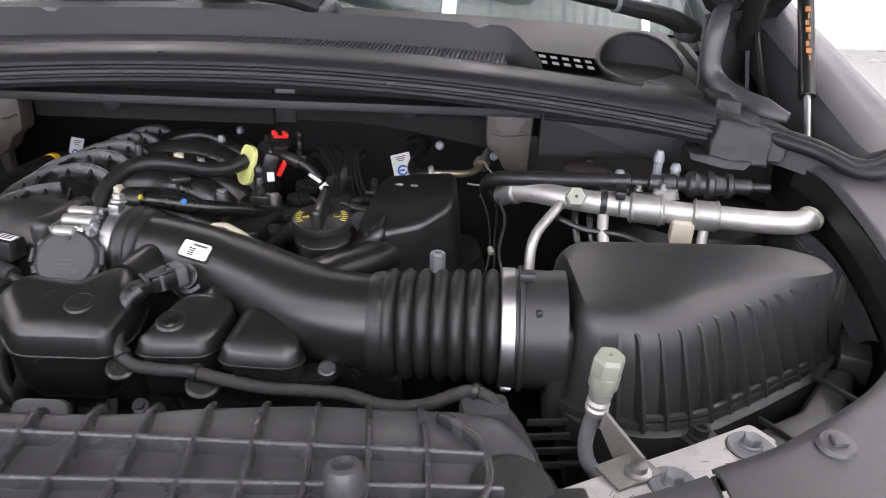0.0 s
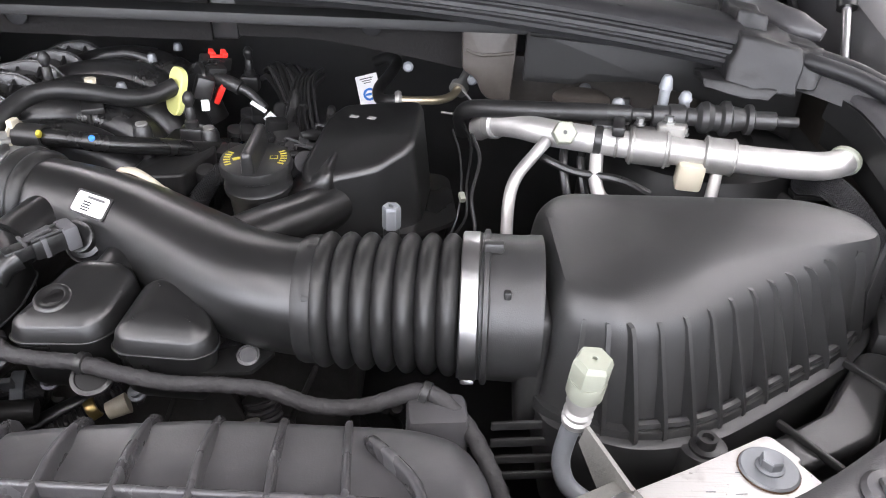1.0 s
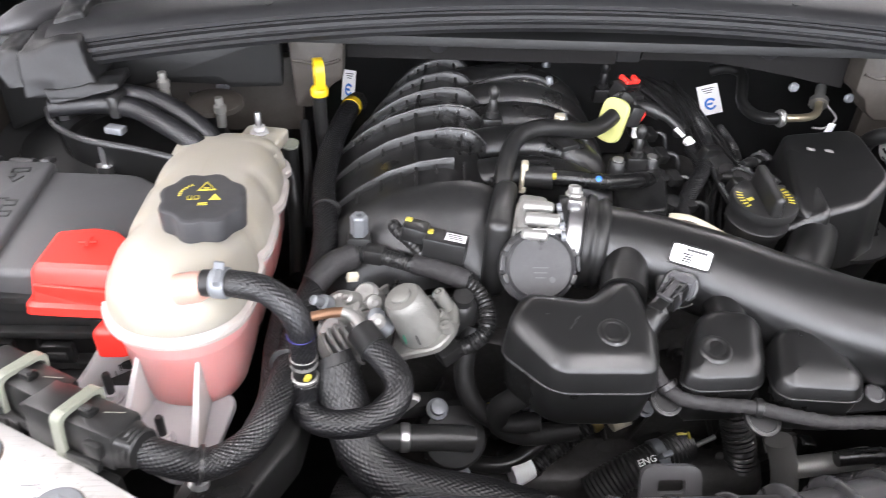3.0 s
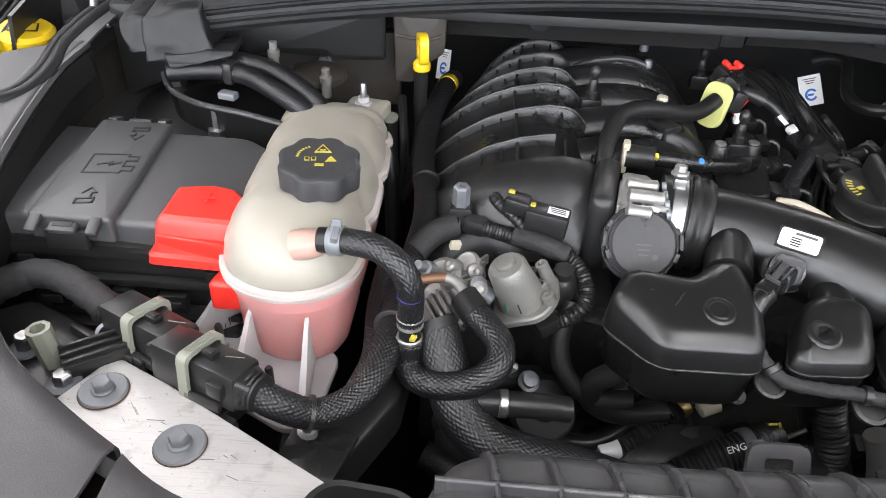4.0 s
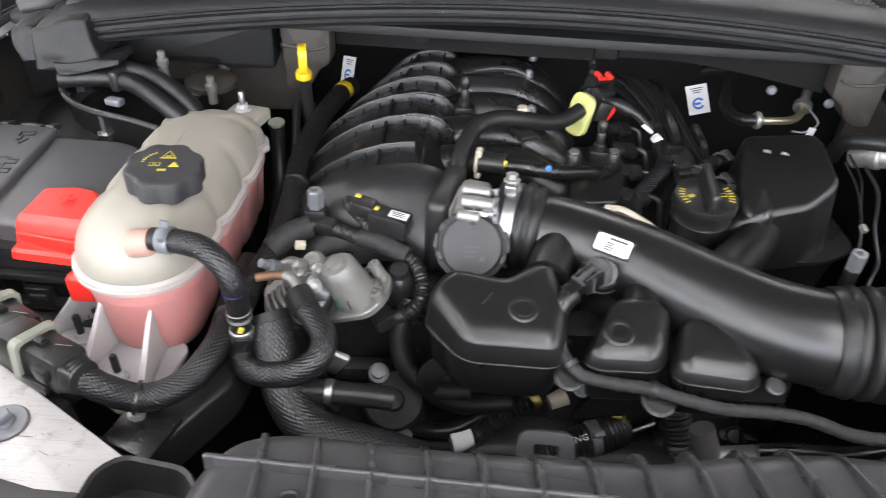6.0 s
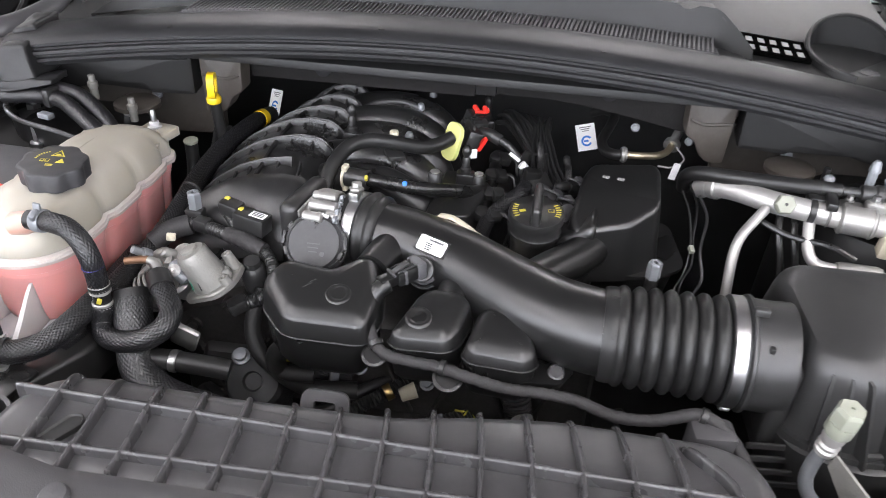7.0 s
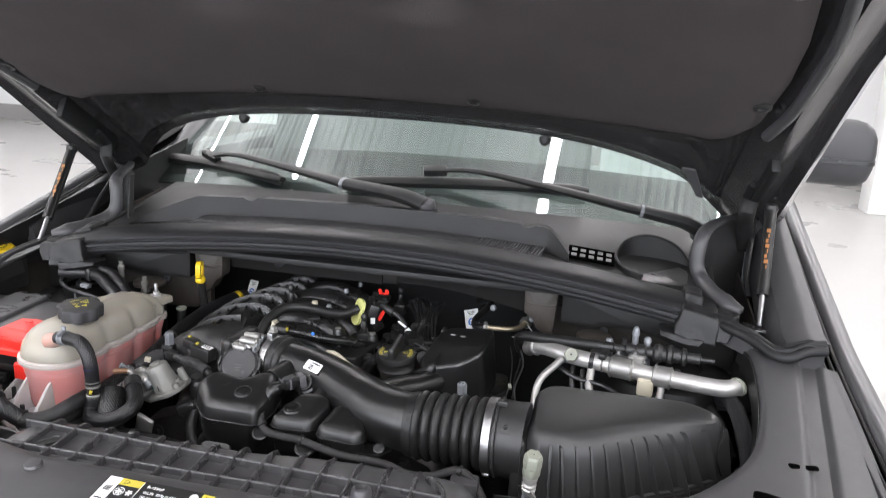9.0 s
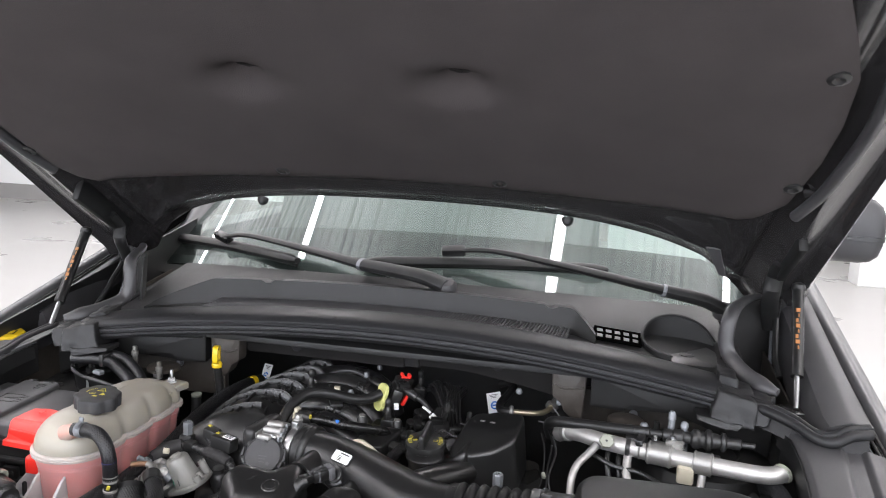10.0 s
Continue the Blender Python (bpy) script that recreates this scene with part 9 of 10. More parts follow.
for x, y, z, r, l in ((-0.290, 0.655, 1.040, 0.018, 0.03), (-0.282, 0.632, 1.032, 0.022, 0.018), (-0.268, 0.668, 1.046, 0.012, 0.03), (-0.300, 0.640, 1.028, 0.012, 0.04), (-0.262, 0.640, 1.024, 0.015, 0.02)):
    part("casting", lathe([(r * 0.8, -l), (r, -l * 0.6), (r, 0.0), (r * 0.75, 0.003), (r * 0.5, 0.002), (0, 0.004)], axes((x, y, z), (-0.3, -0.4, 0.8)), 18), M_CAST, val)
part("spring_ring", lathe([(0.023, -0.004), (0.025, -0.002), (0.023, 0), (0.025, 0.002), (0.023, 0.004)], axes((-0.288, 0.626, 1.026), (-0.5, -0.6, 0.5)), 24), M_CAST, val)
part("bolt", lathe([(0.007, 0), (0.007, 0.01), (0.0045, 0.011), (0.0045, 0.022), (0, 0.023)], axes((-0.300, 0.655, 1.045), (-0.5, -0.5, 0.6)), 10), M_WASHER, val, "bluish bolt")
part("clip", box((0.010, 0.006, 0.008), pose(-0.280, 0.672, 1.062, 10, 10, 20), 0.001), M_CREAM, val)
part("plate", stack([(-0.312, 0.648), (-0.292, 0.628), (-0.262, 0.625), (-0.248, 0.655), (-0.262, 0.682), (-0.300, 0.684)], dome(1.018, 1.034, 0.004), 0.010), M_ENGINE, val, "dark rough cast plate")
for k in range(5):
    part("cast_rib", box((0.034, 0.0035, 0.010), pose(-0.276 + 0.004 * k, 0.634 + 0.010 * k, 1.038, 0, 0, 25 + 6 * k), 0.001), M_CAST, val)
for k in range(4):
    part("coil_turn", lathe([(0.0215, -0.0018), (0.0228, 0), (0.0215, 0.0018), (0.0202, 0), (0.0215, -0.0018)], axes((-0.291 + 0.005 * k, 0.622 + 0.002 * k, 1.016 + 0.004 * k), (0.75, 0.3, 0.5)), 28), M_CAST, val, "cast ring")
part("arm", box((0.03, 0.008, 0.045), pose(-0.240, 0.595, 0.985, 20, 25), 0.004), M_CAST, val, "cast arm with a hole")
# thick lower hoses
lh = thing("lower_hose", (-0.25, 0.55, 0.95), "thick braided coolant hose below the pump", "hose")
part("cuff", sweep([(-0.296, 0.598, 1.035), (-0.287, 0.583, 1.020)], 0.0205, 22, raw=True), M_RUBBER, lh, "rubber cuff")
woven("hose", [(-0.292, 0.592, 1.030), (-0.280, 0.568, 1.006), (-0.268, 0.545, 0.984), (-0.245, 0.528, 0.968), (-0.21, 0.520, 0.960), (-0.17, 0.515, 0.955), (-0.12, 0.507, 0.945)], 0.0195, 32, 0.0065, True, M_WEAVE, lh, "", 0.0014)
lh2 = thing("stub_hose", (-0.20, 0.55, 0.98), "short black hose with steel band", "hose")
part("hose", sweep([(-0.262, 0.552, 0.990), (-0.235, 0.553, 0.988), (-0.195, 0.556, 0.984), (-0.175, 0.558, 0.98)], 0.011, 18, 0.006), M_RUBBER, lh2)
part("band", lathe([(0.0112, -0.004), (0.0122, -0.003), (0.0122, 0.003), (0.0112, 0.004)], axes((-0.232, 0.553, 0.988), (1, 0.03, -0.06)), 22), M_STEEL, lh2, "steel band")
def ribbed(r, pitch, length, depth=0.0012):
    """Radius along a convoluted tube."""
    return lambda t: r + depth * math.sin(t * length / pitch * 2 * math.pi)


for nm, pts, r, ma, lb in (
        ("bay_hose", [(-0.172, 0.650, 0.81), (-0.166, 0.658, 0.84), (-0.162, 0.663, 0.86), (-0.145, 0.673, 0.875), (-0.119, 0.682, 0.880), (-0.085, 0.695, 0.868)], 0.0155, M_LOW, "bent black hose low in the bay"),
        ("bay_hose", [(-0.206, 0.667, 0.83), (-0.164, 0.646, 0.838), (-0.127, 0.639, 0.842), (-0.094, 0.657, 0.848), (-0.063, 0.683, 0.855), (-0.025, 0.71, 0.86)], 0.009, M_SATIN, "thin black hose low in the bay"),
        ("bay_hose", [(-0.30, 0.62, 0.83), (-0.25, 0.60, 0.82), (-0.17, 0.60, 0.80), (-0.08, 0.61, 0.79)], 0.014, M_LOW, "black hose low in the bay"),
        ("bay_hose", [(0.20, 0.60, 0.85), (0.26, 0.61, 0.875), (0.31, 0.61, 0.87), (0.36, 0.60, 0.84)], 0.015, M_LOW, "black hose low in the bay"),
        ("bay_hose", [(0.19, 0.60, 0.90), (0.23, 0.60, 0.905), (0.28, 0.605, 0.90), (0.33, 0.61, 0.91)], 0.008, M_SATIN, "thin black hose low in the bay")):
    bh = thing(nm, pts[0], lb, "hose", "low hoses")
    if ma is M_LOW:
        woven("sleeve", pts, r, 24, 0.0060, True, M_WEAVE, bh, "", 0.0012)
    else:
        part("tube", sweep(pts, r, 16, 0.005), ma, bh)
for pts, r, ln in (([(-0.096, 0.640, 0.834), (-0.064, 0.658, 0.85), (-0.031, 0.675, 0.865), (-0.005, 0.697, 0.872)], 0.0085, 0.13),
                   ([(-0.03, 0.632, 0.80), (-0.004, 0.639, 0.82), (0.021, 0.645, 0.832), (0.050, 0.656, 0.836), (0.076, 0.670, 0.835)], 0.0185, 0.13),
                   ([(0.128, 0.69, 0.875), (0.134, 0.681, 0.85), (0.142, 0.668, 0.82), (0.148, 0.659, 0.77)], 0.017, 0.11)):
    solo("convoluted_hose", sweep(pts, ribbed(r, 0.0052, ln), 18, 0.0012), M_CONV, "black convoluted hose low in the bay", "hose", "low convoluted hoses")
bc = thing("brass_clamp", (-0.029, 0.674, 0.866), "brass-coloured clamp on a convoluted hose", "clamp")
part("band", lathe([(0.0098, -0.005), (0.0106, -0.004), (0.0106, 0.004), (0.0098, 0.005)], axes((-0.029, 0.674, 0.867), (0.85, 0.5, 0.35)), 20), mat("brass", (0.5, 0.38, 0.16), 0.35, 1.0), bc)
hk = thing("yellow_hook", (0.068, 0.67, 0.845), "thin yellow wire hook", "hook")
part("wire", sweep([(0.055, 0.668, 0.838), (0.058, 0.669, 0.848), (0.066, 0.671, 0.852), (0.076, 0.671, 0.850), (0.080, 0.670, 0.846)], 0.0018, 8, 0.002), M_YINK, hk)
solo("steel_rod", sweep([(0.062, 0.665, 0.822), (0.089, 0.672, 0.831), (0.112, 0.679, 0.838)], 0.0028, 10, 0.01), M_STEEL, "thin bare steel rod low in the bay", "rod")
for at, d, l, w in (((-0.103, 0.685, 0.876), (1, 0.35, -0.2), 0.03, 0.0), ((0.040, 0.652, 0.836), (1, 0.25, 0.1), 0.034, 0.0)):
    sc = thing("spring_clamp", at, "grey steel spring clamp on a hose", "clamp", "spring clamps")
    part("band", lathe([(0.019, -0.006), (0.020, -0.005), (0.020, 0.005), (0.019, 0.006)], axes(at, d), 22), M_WASHER, sc)
    part("ear", box((0.012, 0.006, 0.022), axes(Vector(at) + Vector((0, -0.012, 0.018)), (0.1, -0.4, 0.9), d), 0.001), M_WASHER, sc)
writing("text", "ENG", 0.010, axes((0.012, 0.629, 0.850), (-0.2, -0.7, 0.7), (0.9, 0.1, 0.4)), M_WHITE, sc, "white lettering")
cone = thing("cream_plug", (-0.005, 0.66, 0.86), "cream tapered plastic plug", "plug")
part("plug", lathe([(0.0, 0), (0.0105, 0), (0.0085, 0.020), (0.006, 0.021), (0, 0.021)], axes((0.005, 0.677, 0.874), (-0.9, -0.4, -0.25)), 16), M_CREAM, cone)
cup = thing("white_cap", (-0.10, 0.63, 0.82), "white plastic cap on a hose end", "cap")
part("cap", lathe([(0.0, 0), (0.011, 0), (0.0145, 0.022), (0.0135, 0.024), (0, 0.024)], axes((-0.097, 0.641, 0.835), (-0.9, -0.35, -0.1)), 24), M_WHITE, cup)
tab = thing("lifting_tab", (-0.055, 0.46, 1.0), "grey plastic tab with a slot", "tab")
tm = axes((-0.045, 0.462, 1.025), (0, -0.85, 0.5), (1, 0, 0))
ob_t = bmesh.new()
o1 = round_poly([(-0.0235, -0.035), (0.0235, -0.035), (0.0215, 0.030), (-0.0215, 0.030)], 0.010, 5)
o2 = round_poly([(-0.010, 0.010), (0.010, 0.010), (0.010, 0.020), (-0.010, 0.020)], 0.003, 5)
rings(ob_t, [[tm @ Vector((q.x, q.y, z)) for q in o] for o, z in ((o1, 0), (o1, 0.005), (o2, 0.005), (o2, 0), (o1, 0))], closed_ends=False)
part("plate", ob_t, M_COVER, tab)
grip2 = solo("loom_holder", box((0.04, 0.03, 0.045), pose(0.298, 0.503, 1.02, 0, 0, 5), 0.006), M_COVER, "grey plastic wiring holder behind the duct", "holder")
pipe2 = thing("metal_tee", (0.16, 0.53, 0.93), "dull metal pipe tee with a spring clamp", "pipe")
part("branch", sweep([(0.150, 0.606, 0.877), (0.19, 0.609, 0.881), (0.235, 0.613, 0.886)], 0.011, 14, 0.006), M_CAST, pipe2)
part("stem", sweep([(0.135, 0.615, 0.91), (0.148, 0.605, 0.875), (0.165, 0.595, 0.80)], 0.013, 14, 0.006), M_CAST, pipe2)
part("clamp_frame", box((0.016, 0.008, 0.04), pose(0.222, 0.606, 0.890, 20, 0, 20), 0.002), M_WASHER, pipe2)

# ---- wiring ----
lo = thing("sensor_loom", (0.05, 0.55, 1.03), "tape-wrapped wiring loom in front of the intake hose", "wiring loom")
LOOM = [(-0.026, 0.609, 1.071), (-0.031, 0.594, 1.058), (-0.028, 0.574, 1.044), (-0.012, 0.556, 1.034), (0.015, 0.550, 1.032), (0.045, 0.545, 1.034), (0.075, 0.538, 1.032), (0.11, 0.536, 1.026), (0.145, 0.540, 1.022), (0.18, 0.535, 1.023), (0.215, 0.522, 1.022), (0.25, 0.517, 1.028), (0.288, 0.514, 1.045), (0.312, 0.502, 1.036), (0.330, 0.482, 1.018), (0.345, 0.455, 0.995), (0.352, 0.43, 0.98)]
taped("loom", LOOM, 0.0053, 0.011, M_CLOTH, lo)
for at, d in (((0.050, 0.5445, 1.034), (1, -0.2, 0)), ((0.147, 0.5395, 1.022), (1, 0, 0)), ((0.290, 0.513, 1.045), (1, -0.3, -0.2)), ((-0.02, 0.563, 1.038), (0.4, -0.5, -0.4))):
    part("tie", lathe([(0.0068, -0.003), (0.0078, -0.0025), (0.0078, 0.0025), (0.0068, 0.003)], axes(at, d), 18), M_SAGE if at[0] == 0.147 else M_BLACK, lo, "cable tie")
for x, y, z, r, ma, lb in ((0.056, 0.541, 1.026, 0.015, M_BLACK, "round black retainer"), (0.160, 0.565, 1.030, 0.0085, M_DUCT, "round grey retainer"), (-0.020, 0.556, 1.030, 0.013, M_BLACK, "round black retainer")):
    rt = thing("loom_retainer", (x, y, z - 0.01), lb + " clipped under the loom", "retainer", "loom retainers")
    part("disc", lathe([(r * 0.6, -0.008), (r, -0.004), (r, -0.001), (r * 0.8, 0.0), (r * 0.75, -0.001), (0, -0.001)], axes((x, y, z), (0.05, -0.4, 0.9)), 24), ma, rt)
ml = thing("engine_loom", (-0.2, 0.69, 1.05), "bundle of black engine wiring in convoluted tube", "wiring loom")
part("main_run", sweep([(-0.300, 0.716, 1.050), (-0.277, 0.722, 1.052), (-0.245, 0.710, 1.054), (-0.215, 0.695, 1.054), (-0.185, 0.684, 1.052), (-0.168, 0.676, 1.046), (-0.158, 0.660, 1.034), (-0.160, 0.645, 1.022), (-0.175, 0.638, 1.012), (-0.190, 0.640, 1.005)], lambda t: 0.0074 + 0.0006 * math.sin(t * 420), 14, 0.0012), M_CONV, ml)
taped("tape_patch", [(-0.225, 0.700, 1.056), (-0.20, 0.690, 1.056), (-0.175, 0.680, 1.052)], 0.0090, 0.010, M_CLOTH, ml, "tape wrapped patch")
part("branch", sweep([(-0.245, 0.742, 1.072), (-0.240, 0.730, 1.072), (-0.222, 0.712, 1.066), (-0.212, 0.700, 1.058)], lambda t: 0.006 + 0.0005 * math.sin(t * 150), 12, 0.0015), M_CONV, ml)
part("clip", box((0.02, 0.016, 0.016), pose(-0.262, 0.716, 1.055, 0, 0, -15), 0.003), M_BLACK, ml)
part("connector", box((0.022, 0.018, 0.016), pose(-0.193, 0.636, 1.006, 0, -20, 30), 0.003), M_BLACK, ml, "grey-edged connector")
part("sensor_bulb", lathe([(0.013, -0.02), (0.015, 0), (0.013, 0.012), (0.009, 0.016), (0.009, 0.024), (0, 0.025)], axes((-0.181, 0.662, 1.03), (0, -0.2, 1)), 20), M_BLACK, ml)
ms = thing("pressure_sensor", (-0.20, 0.705, 1.06), "black pressure sensor with a white label", "sensor")
part("body", box((0.040, 0.022, 0.022), pose(-0.196, 0.706, 1.073, 0, 4, -14), 0.002), M_BLACK, ms)
part("plug", box((0.024, 0.020, 0.016), pose(-0.224, 0.717, 1.082, 0, 8, -14), 0.003), M_BLACK, ms, "plug")
part("label", box((0.019, 0.011, 0.0006), pose(-0.187, 0.703, 1.0843, 0, 4, -14), 0), M_WHITE, ms, "white printed label", 0)
for k in range(3):
    part("print_bar", box((0.014, 0.0012, 0.0003), pose(-0.187, 0.700 + 0.003 * k, 1.0848, 0, 4, -14), 0), M_GREYTXT, ms, "unreadable print", 0)
part("yellow_lock", box((0.006, 0.005, 0.004), pose(-0.230, 0.722, 1.091, 0, 0, -14), 0.001), M_YINK, ms, "yellow lock")
part("yellow_mark", box((0.005, 0.006, 0.003), pose(-0.210, 0.711, 1.0855, 0, 0, -14), 0.001), M_YINK, ms)
rw = thing("coil_wiring", (0.11, 0.86, 1.0), "tangle of black coil wires beside the filler", "wires")
rnd = random.Random(11)
for k in range(18):
    dx, dz = 0.0045 * (k % 6), 0.005 * (k // 6)
    part("wire", sweep([(0.110 + dx + 0.01 * rnd.random(), 1.10 + 0.01 * rnd.random(), 1.070 - dz), (0.115 + dx, 1.03, 1.078 - dz), (0.118 + dx * 1.5, 0.96, 1.064 - dz), (0.120 + dx * 2 + 0.01 * rnd.random(), 0.89, 1.045 - dz), (0.10 + dx * 2, 0.83, 1.03 - dz), (0.088 + dx * 2, 0.77, 1.015 - dz)], 0.0016 + 0.0012 * rnd.random(), 7, 0.012), M_CONV, rw)
woven("sleeve", [(0.109, 0.930, 1.062), (0.112, 0.905, 1.060), (0.107, 0.880, 1.058), (0.084, 0.845, 1.052), (0.068, 0.816, 1.043), (0.063, 0.782, 1.036), (0.065, 0.75, 1.02)], 0.0090, 20, 0.0036, False, M_WEAVE, rw, "woven sleeve")
part("sleeve", sweep([(0.135, 0.885, 1.055), (0.145, 0.85, 1.06), (0.15, 0.815, 1.055)], 0.012, 14, 0.006), M_CLOTH, rw)
part("holder", box((0.03, 0.03, 0.02), pose(0.128, 0.90, 1.058, 20, 0, 30), 0.003), M_BLACK, rw, "plastic holder")
part("grey_plug", lathe([(0.012, 0), (0.013, 0.02), (0, 0.021)], axes((0.158, 0.815, 1.06), (0.4, -0.5, 0.6)), 16), M_COVER, rw)
fl = thing("fuel_line", (0.27, 1.0, 1.05), "black fuel line with gold steel end", "pipe")
part("hose", sweep([(0.205, 1.15, 1.070), (0.222, 1.138, 1.080), (0.236, 1.120, 1.080), (0.228, 1.090, 1.072), (0.217, 1.055, 1.066), (0.219, 1.025, 1.064), (0.230, 1.005, 1.067), (0.246, 0.998, 1.071)], 0.0075, 14, 0.005), M_RUBBER, fl)
part("gold_end", sweep([(0.244, 0.998, 1.071), (0.268, 1.002, 1.070), (0.292, 1.012, 1.068), (0.308, 1.028, 1.068), (0.316, 1.044, 1.072)], 0.0052, 14, 0.004), mat("gold_passivated_steel", (0.52, 0.45, 0.32), 0.4, 0.9), fl, "gold passivated pipe end")
part("ring", lathe([(0.008, -0.003), (0.0095, 0), (0.008, 0.003)], axes((0.244, 0.998, 1.071), (1, 0.1, 0)) @ Matrix.Diagonal((1.25, 1.25, 1.3, 1)), 18), M_CAST, fl)
part("valve", lathe([(0.009, 0), (0.009, 0.006), (0.005, 0.008), (0.005, 0.024), (0, 0.025)], axes((0.316, 1.045, 1.070), (0.4, 0.9, 0.45)) @ Matrix.Scale(1.35, 4), 12), M_CAST, fl, "valve stem")
part("white_clip", sweep([(0.296, 1.006, 1.055), (0.316, 1.012, 1.052), (0.334, 1.024, 1.060), (0.322, 1.034, 1.074)], 0.0014, 6, 0.004), M_PALEG, fl, "white wire clip")
part("tag", box((0.010, 0.0008, 0.026), pose(0.322, 1.012, 1.046, 0, 10), 0), M_WHITE, fl, "small white tag", 0)
for x, z in ((0.255, 1.108), (-0.318, 1.135), (0.332, 1.095)):
    sb = solo("bulkhead_stud", lathe([(0.0062, 0), (0.0062, 0.003), (0.004, 0.005), (0.0, 0.005)], axes((x, 1.012, z), (0, -1, 0.1)), 14), M_WASHER, "pale round bulkhead stud", "stud", "bulkhead studs")
# dipstick
dip = thing("dipstick", (-0.33, 0.935, 1.05), "yellow oil dipstick handle on a black tube", "dipstick")
part("tube", sweep([(-0.332, 0.938, 1.120), (-0.333, 0.950, 1.07), (-0.330, 0.96, 1.0)], 0.008, 14, 0.008), M_BLACK, dip)
dm2 = axes((-0.331, 0.934, 1.141), (1, 0.25, 0.0), (0, 0.12, 1)) @ Matrix.Scale(0.88, 4)
dbm = bmesh.new()
rings(dbm, [[dm2 @ Vector((q.x, q.y, z)) for q in o] for o, z in ((round_poly([(-0.020, -0.015), (0.020, -0.017), (0.020, 0.017), (-0.020, 0.015)], 0.014, 6), -0.0055), (round_poly([(-0.020, -0.015), (0.020, -0.017), (0.020, 0.017), (-0.020, 0.015)], 0.014, 6), 0.0055),
     (round_poly([(-0.011, -0.008), (0.012, -0.009), (0.012, 0.009), (-0.011, 0.008)], 0.007, 6), 0.0055), (round_poly([(-0.011, -0.008), (0.012, -0.009), (0.012, 0.009), (-0.011, 0.008)], 0.007, 6), -0.0055), (round_poly([(-0.020, -0.015), (0.020, -0.017), (0.020, 0.017), (-0.020, 0.015)], 0.014, 6), -0.0055))], closed_ends=False)
part("handle", dbm, M_YELLOW, dip, "yellow loop handle")
part("collar", lathe([(0.0065, -0.008), (0.0098, -0.006), (0.0105, 0.0), (0.0085, 0.004), (0.006, 0.006)], axes((-0.3315, 0.936, 1.122), (0, 0, 1)), 18), M_YELLOW, dip)
# vertical hoses between tank and engine
vt = thing("heater_hose", (-0.34, 0.86, 0.98), "black heater hose with a pale cap", "hose")
part("hose", sweep([(-0.367, 0.921, 1.058), (-0.366, 0.915, 1.02), (-0.36, 0.88, 0.98), (-0.35, 0.80, 0.96)], 0.0092, 16, 0.008), M_RUBBER, vt)
part("cap", lathe([(0.0094, 0), (0.0102, 0.001), (0.0102, 0.004), (0, 0.005)], axes((-0.367, 0.921, 1.058), (0, -0.1, 1)), 20), M_SAGE, vt, "pale cap")
for k in range(3):
    solo("rear_wire", sweep([(-0.36 + 0.02 * k, 1.0, 1.05), (-0.355 + 0.02 * k, 0.97, 1.03), (-0.35 + 0.012 * k, 0.93, 1.0), (-0.35, 0.88, 0.97)], 0.006, 8, 0.01), M_CONV, "thin black wiring behind the reservoir", "wire", "rear wires")
# harness in the right rear corner
hc = thing("corner_harness", (0.66, 0.72, 0.95), "convoluted black harness in the bay corner", "wiring loom")
part("loom", sweep([(0.665, 0.83, 1.06), (0.672, 0.79, 1.075), (0.678, 0.74, 1.07), (0.682, 0.68, 1.05), (0.68, 0.63, 1.03)], 0.0125, 14, 0.006), M_MESH, hc)
part("loom", sweep([(0.64, 0.86, 1.04), (0.66, 0.80, 1.03), (0.675, 0.74, 1.0)], 0.010, 12, 0.01), M_CLOTH, hc)

# ---- denser wiring and pipework behind and below ----
back = thing("rear_hose_bundle", (0.12, 0.9, 1.0), "arching bundle of black rear engine hoses", "hoses")
rnd = random.Random(23)
for k in range(18):
    a = k / 17
    y0 = 1.10 - 0.02 * rnd.random()
    top = 1.080 - 0.010 * abs(a - 0.5) - 0.010 * rnd.random()
    x0 = 0.066 + 0.050 * a + 0.006 * rnd.random()
    part("hose", sweep([(x0 - 0.015, y0 + 0.03, top - 0.012), (x0, y0, top), (x0 + 0.022 - 0.004 * a, 1.035, top - 0.002), (x0 + 0.046 - 0.022 * a, 0.975, top - 0.012), (x0 + 0.064 - 0.040 * a, 0.915, top - 0.032), (x0 + 0.066 - 0.046 * a, 0.86, top - 0.062)], 0.0022 + 0.0016 * (k % 4 == 0), 8, 0.008), (M_CONV, M_RUBBER, M_CLOTH)[k % 3], back)
for k in range(3):
    part("tie", lathe([(0.0085, -0.002), (0.0098, 0), (0.0085, 0.002)], axes((0.108 + 0.012 * k, 0.975, 1.062), (0.3, -1, 0.1)), 14), M_BLACK, back, "black tie")
rail = thing("injector_rail", (0.03, 0.9, 1.03), "black injector rail with plugs beside the manifold", "fuel rail")
part("rail_tube", sweep([(0.055, 0.80, 1.03), (0.062, 0.90, 1.035), (0.066, 1.02, 1.04)], 0.009, 14, 0.02), M_SATIN, rail)
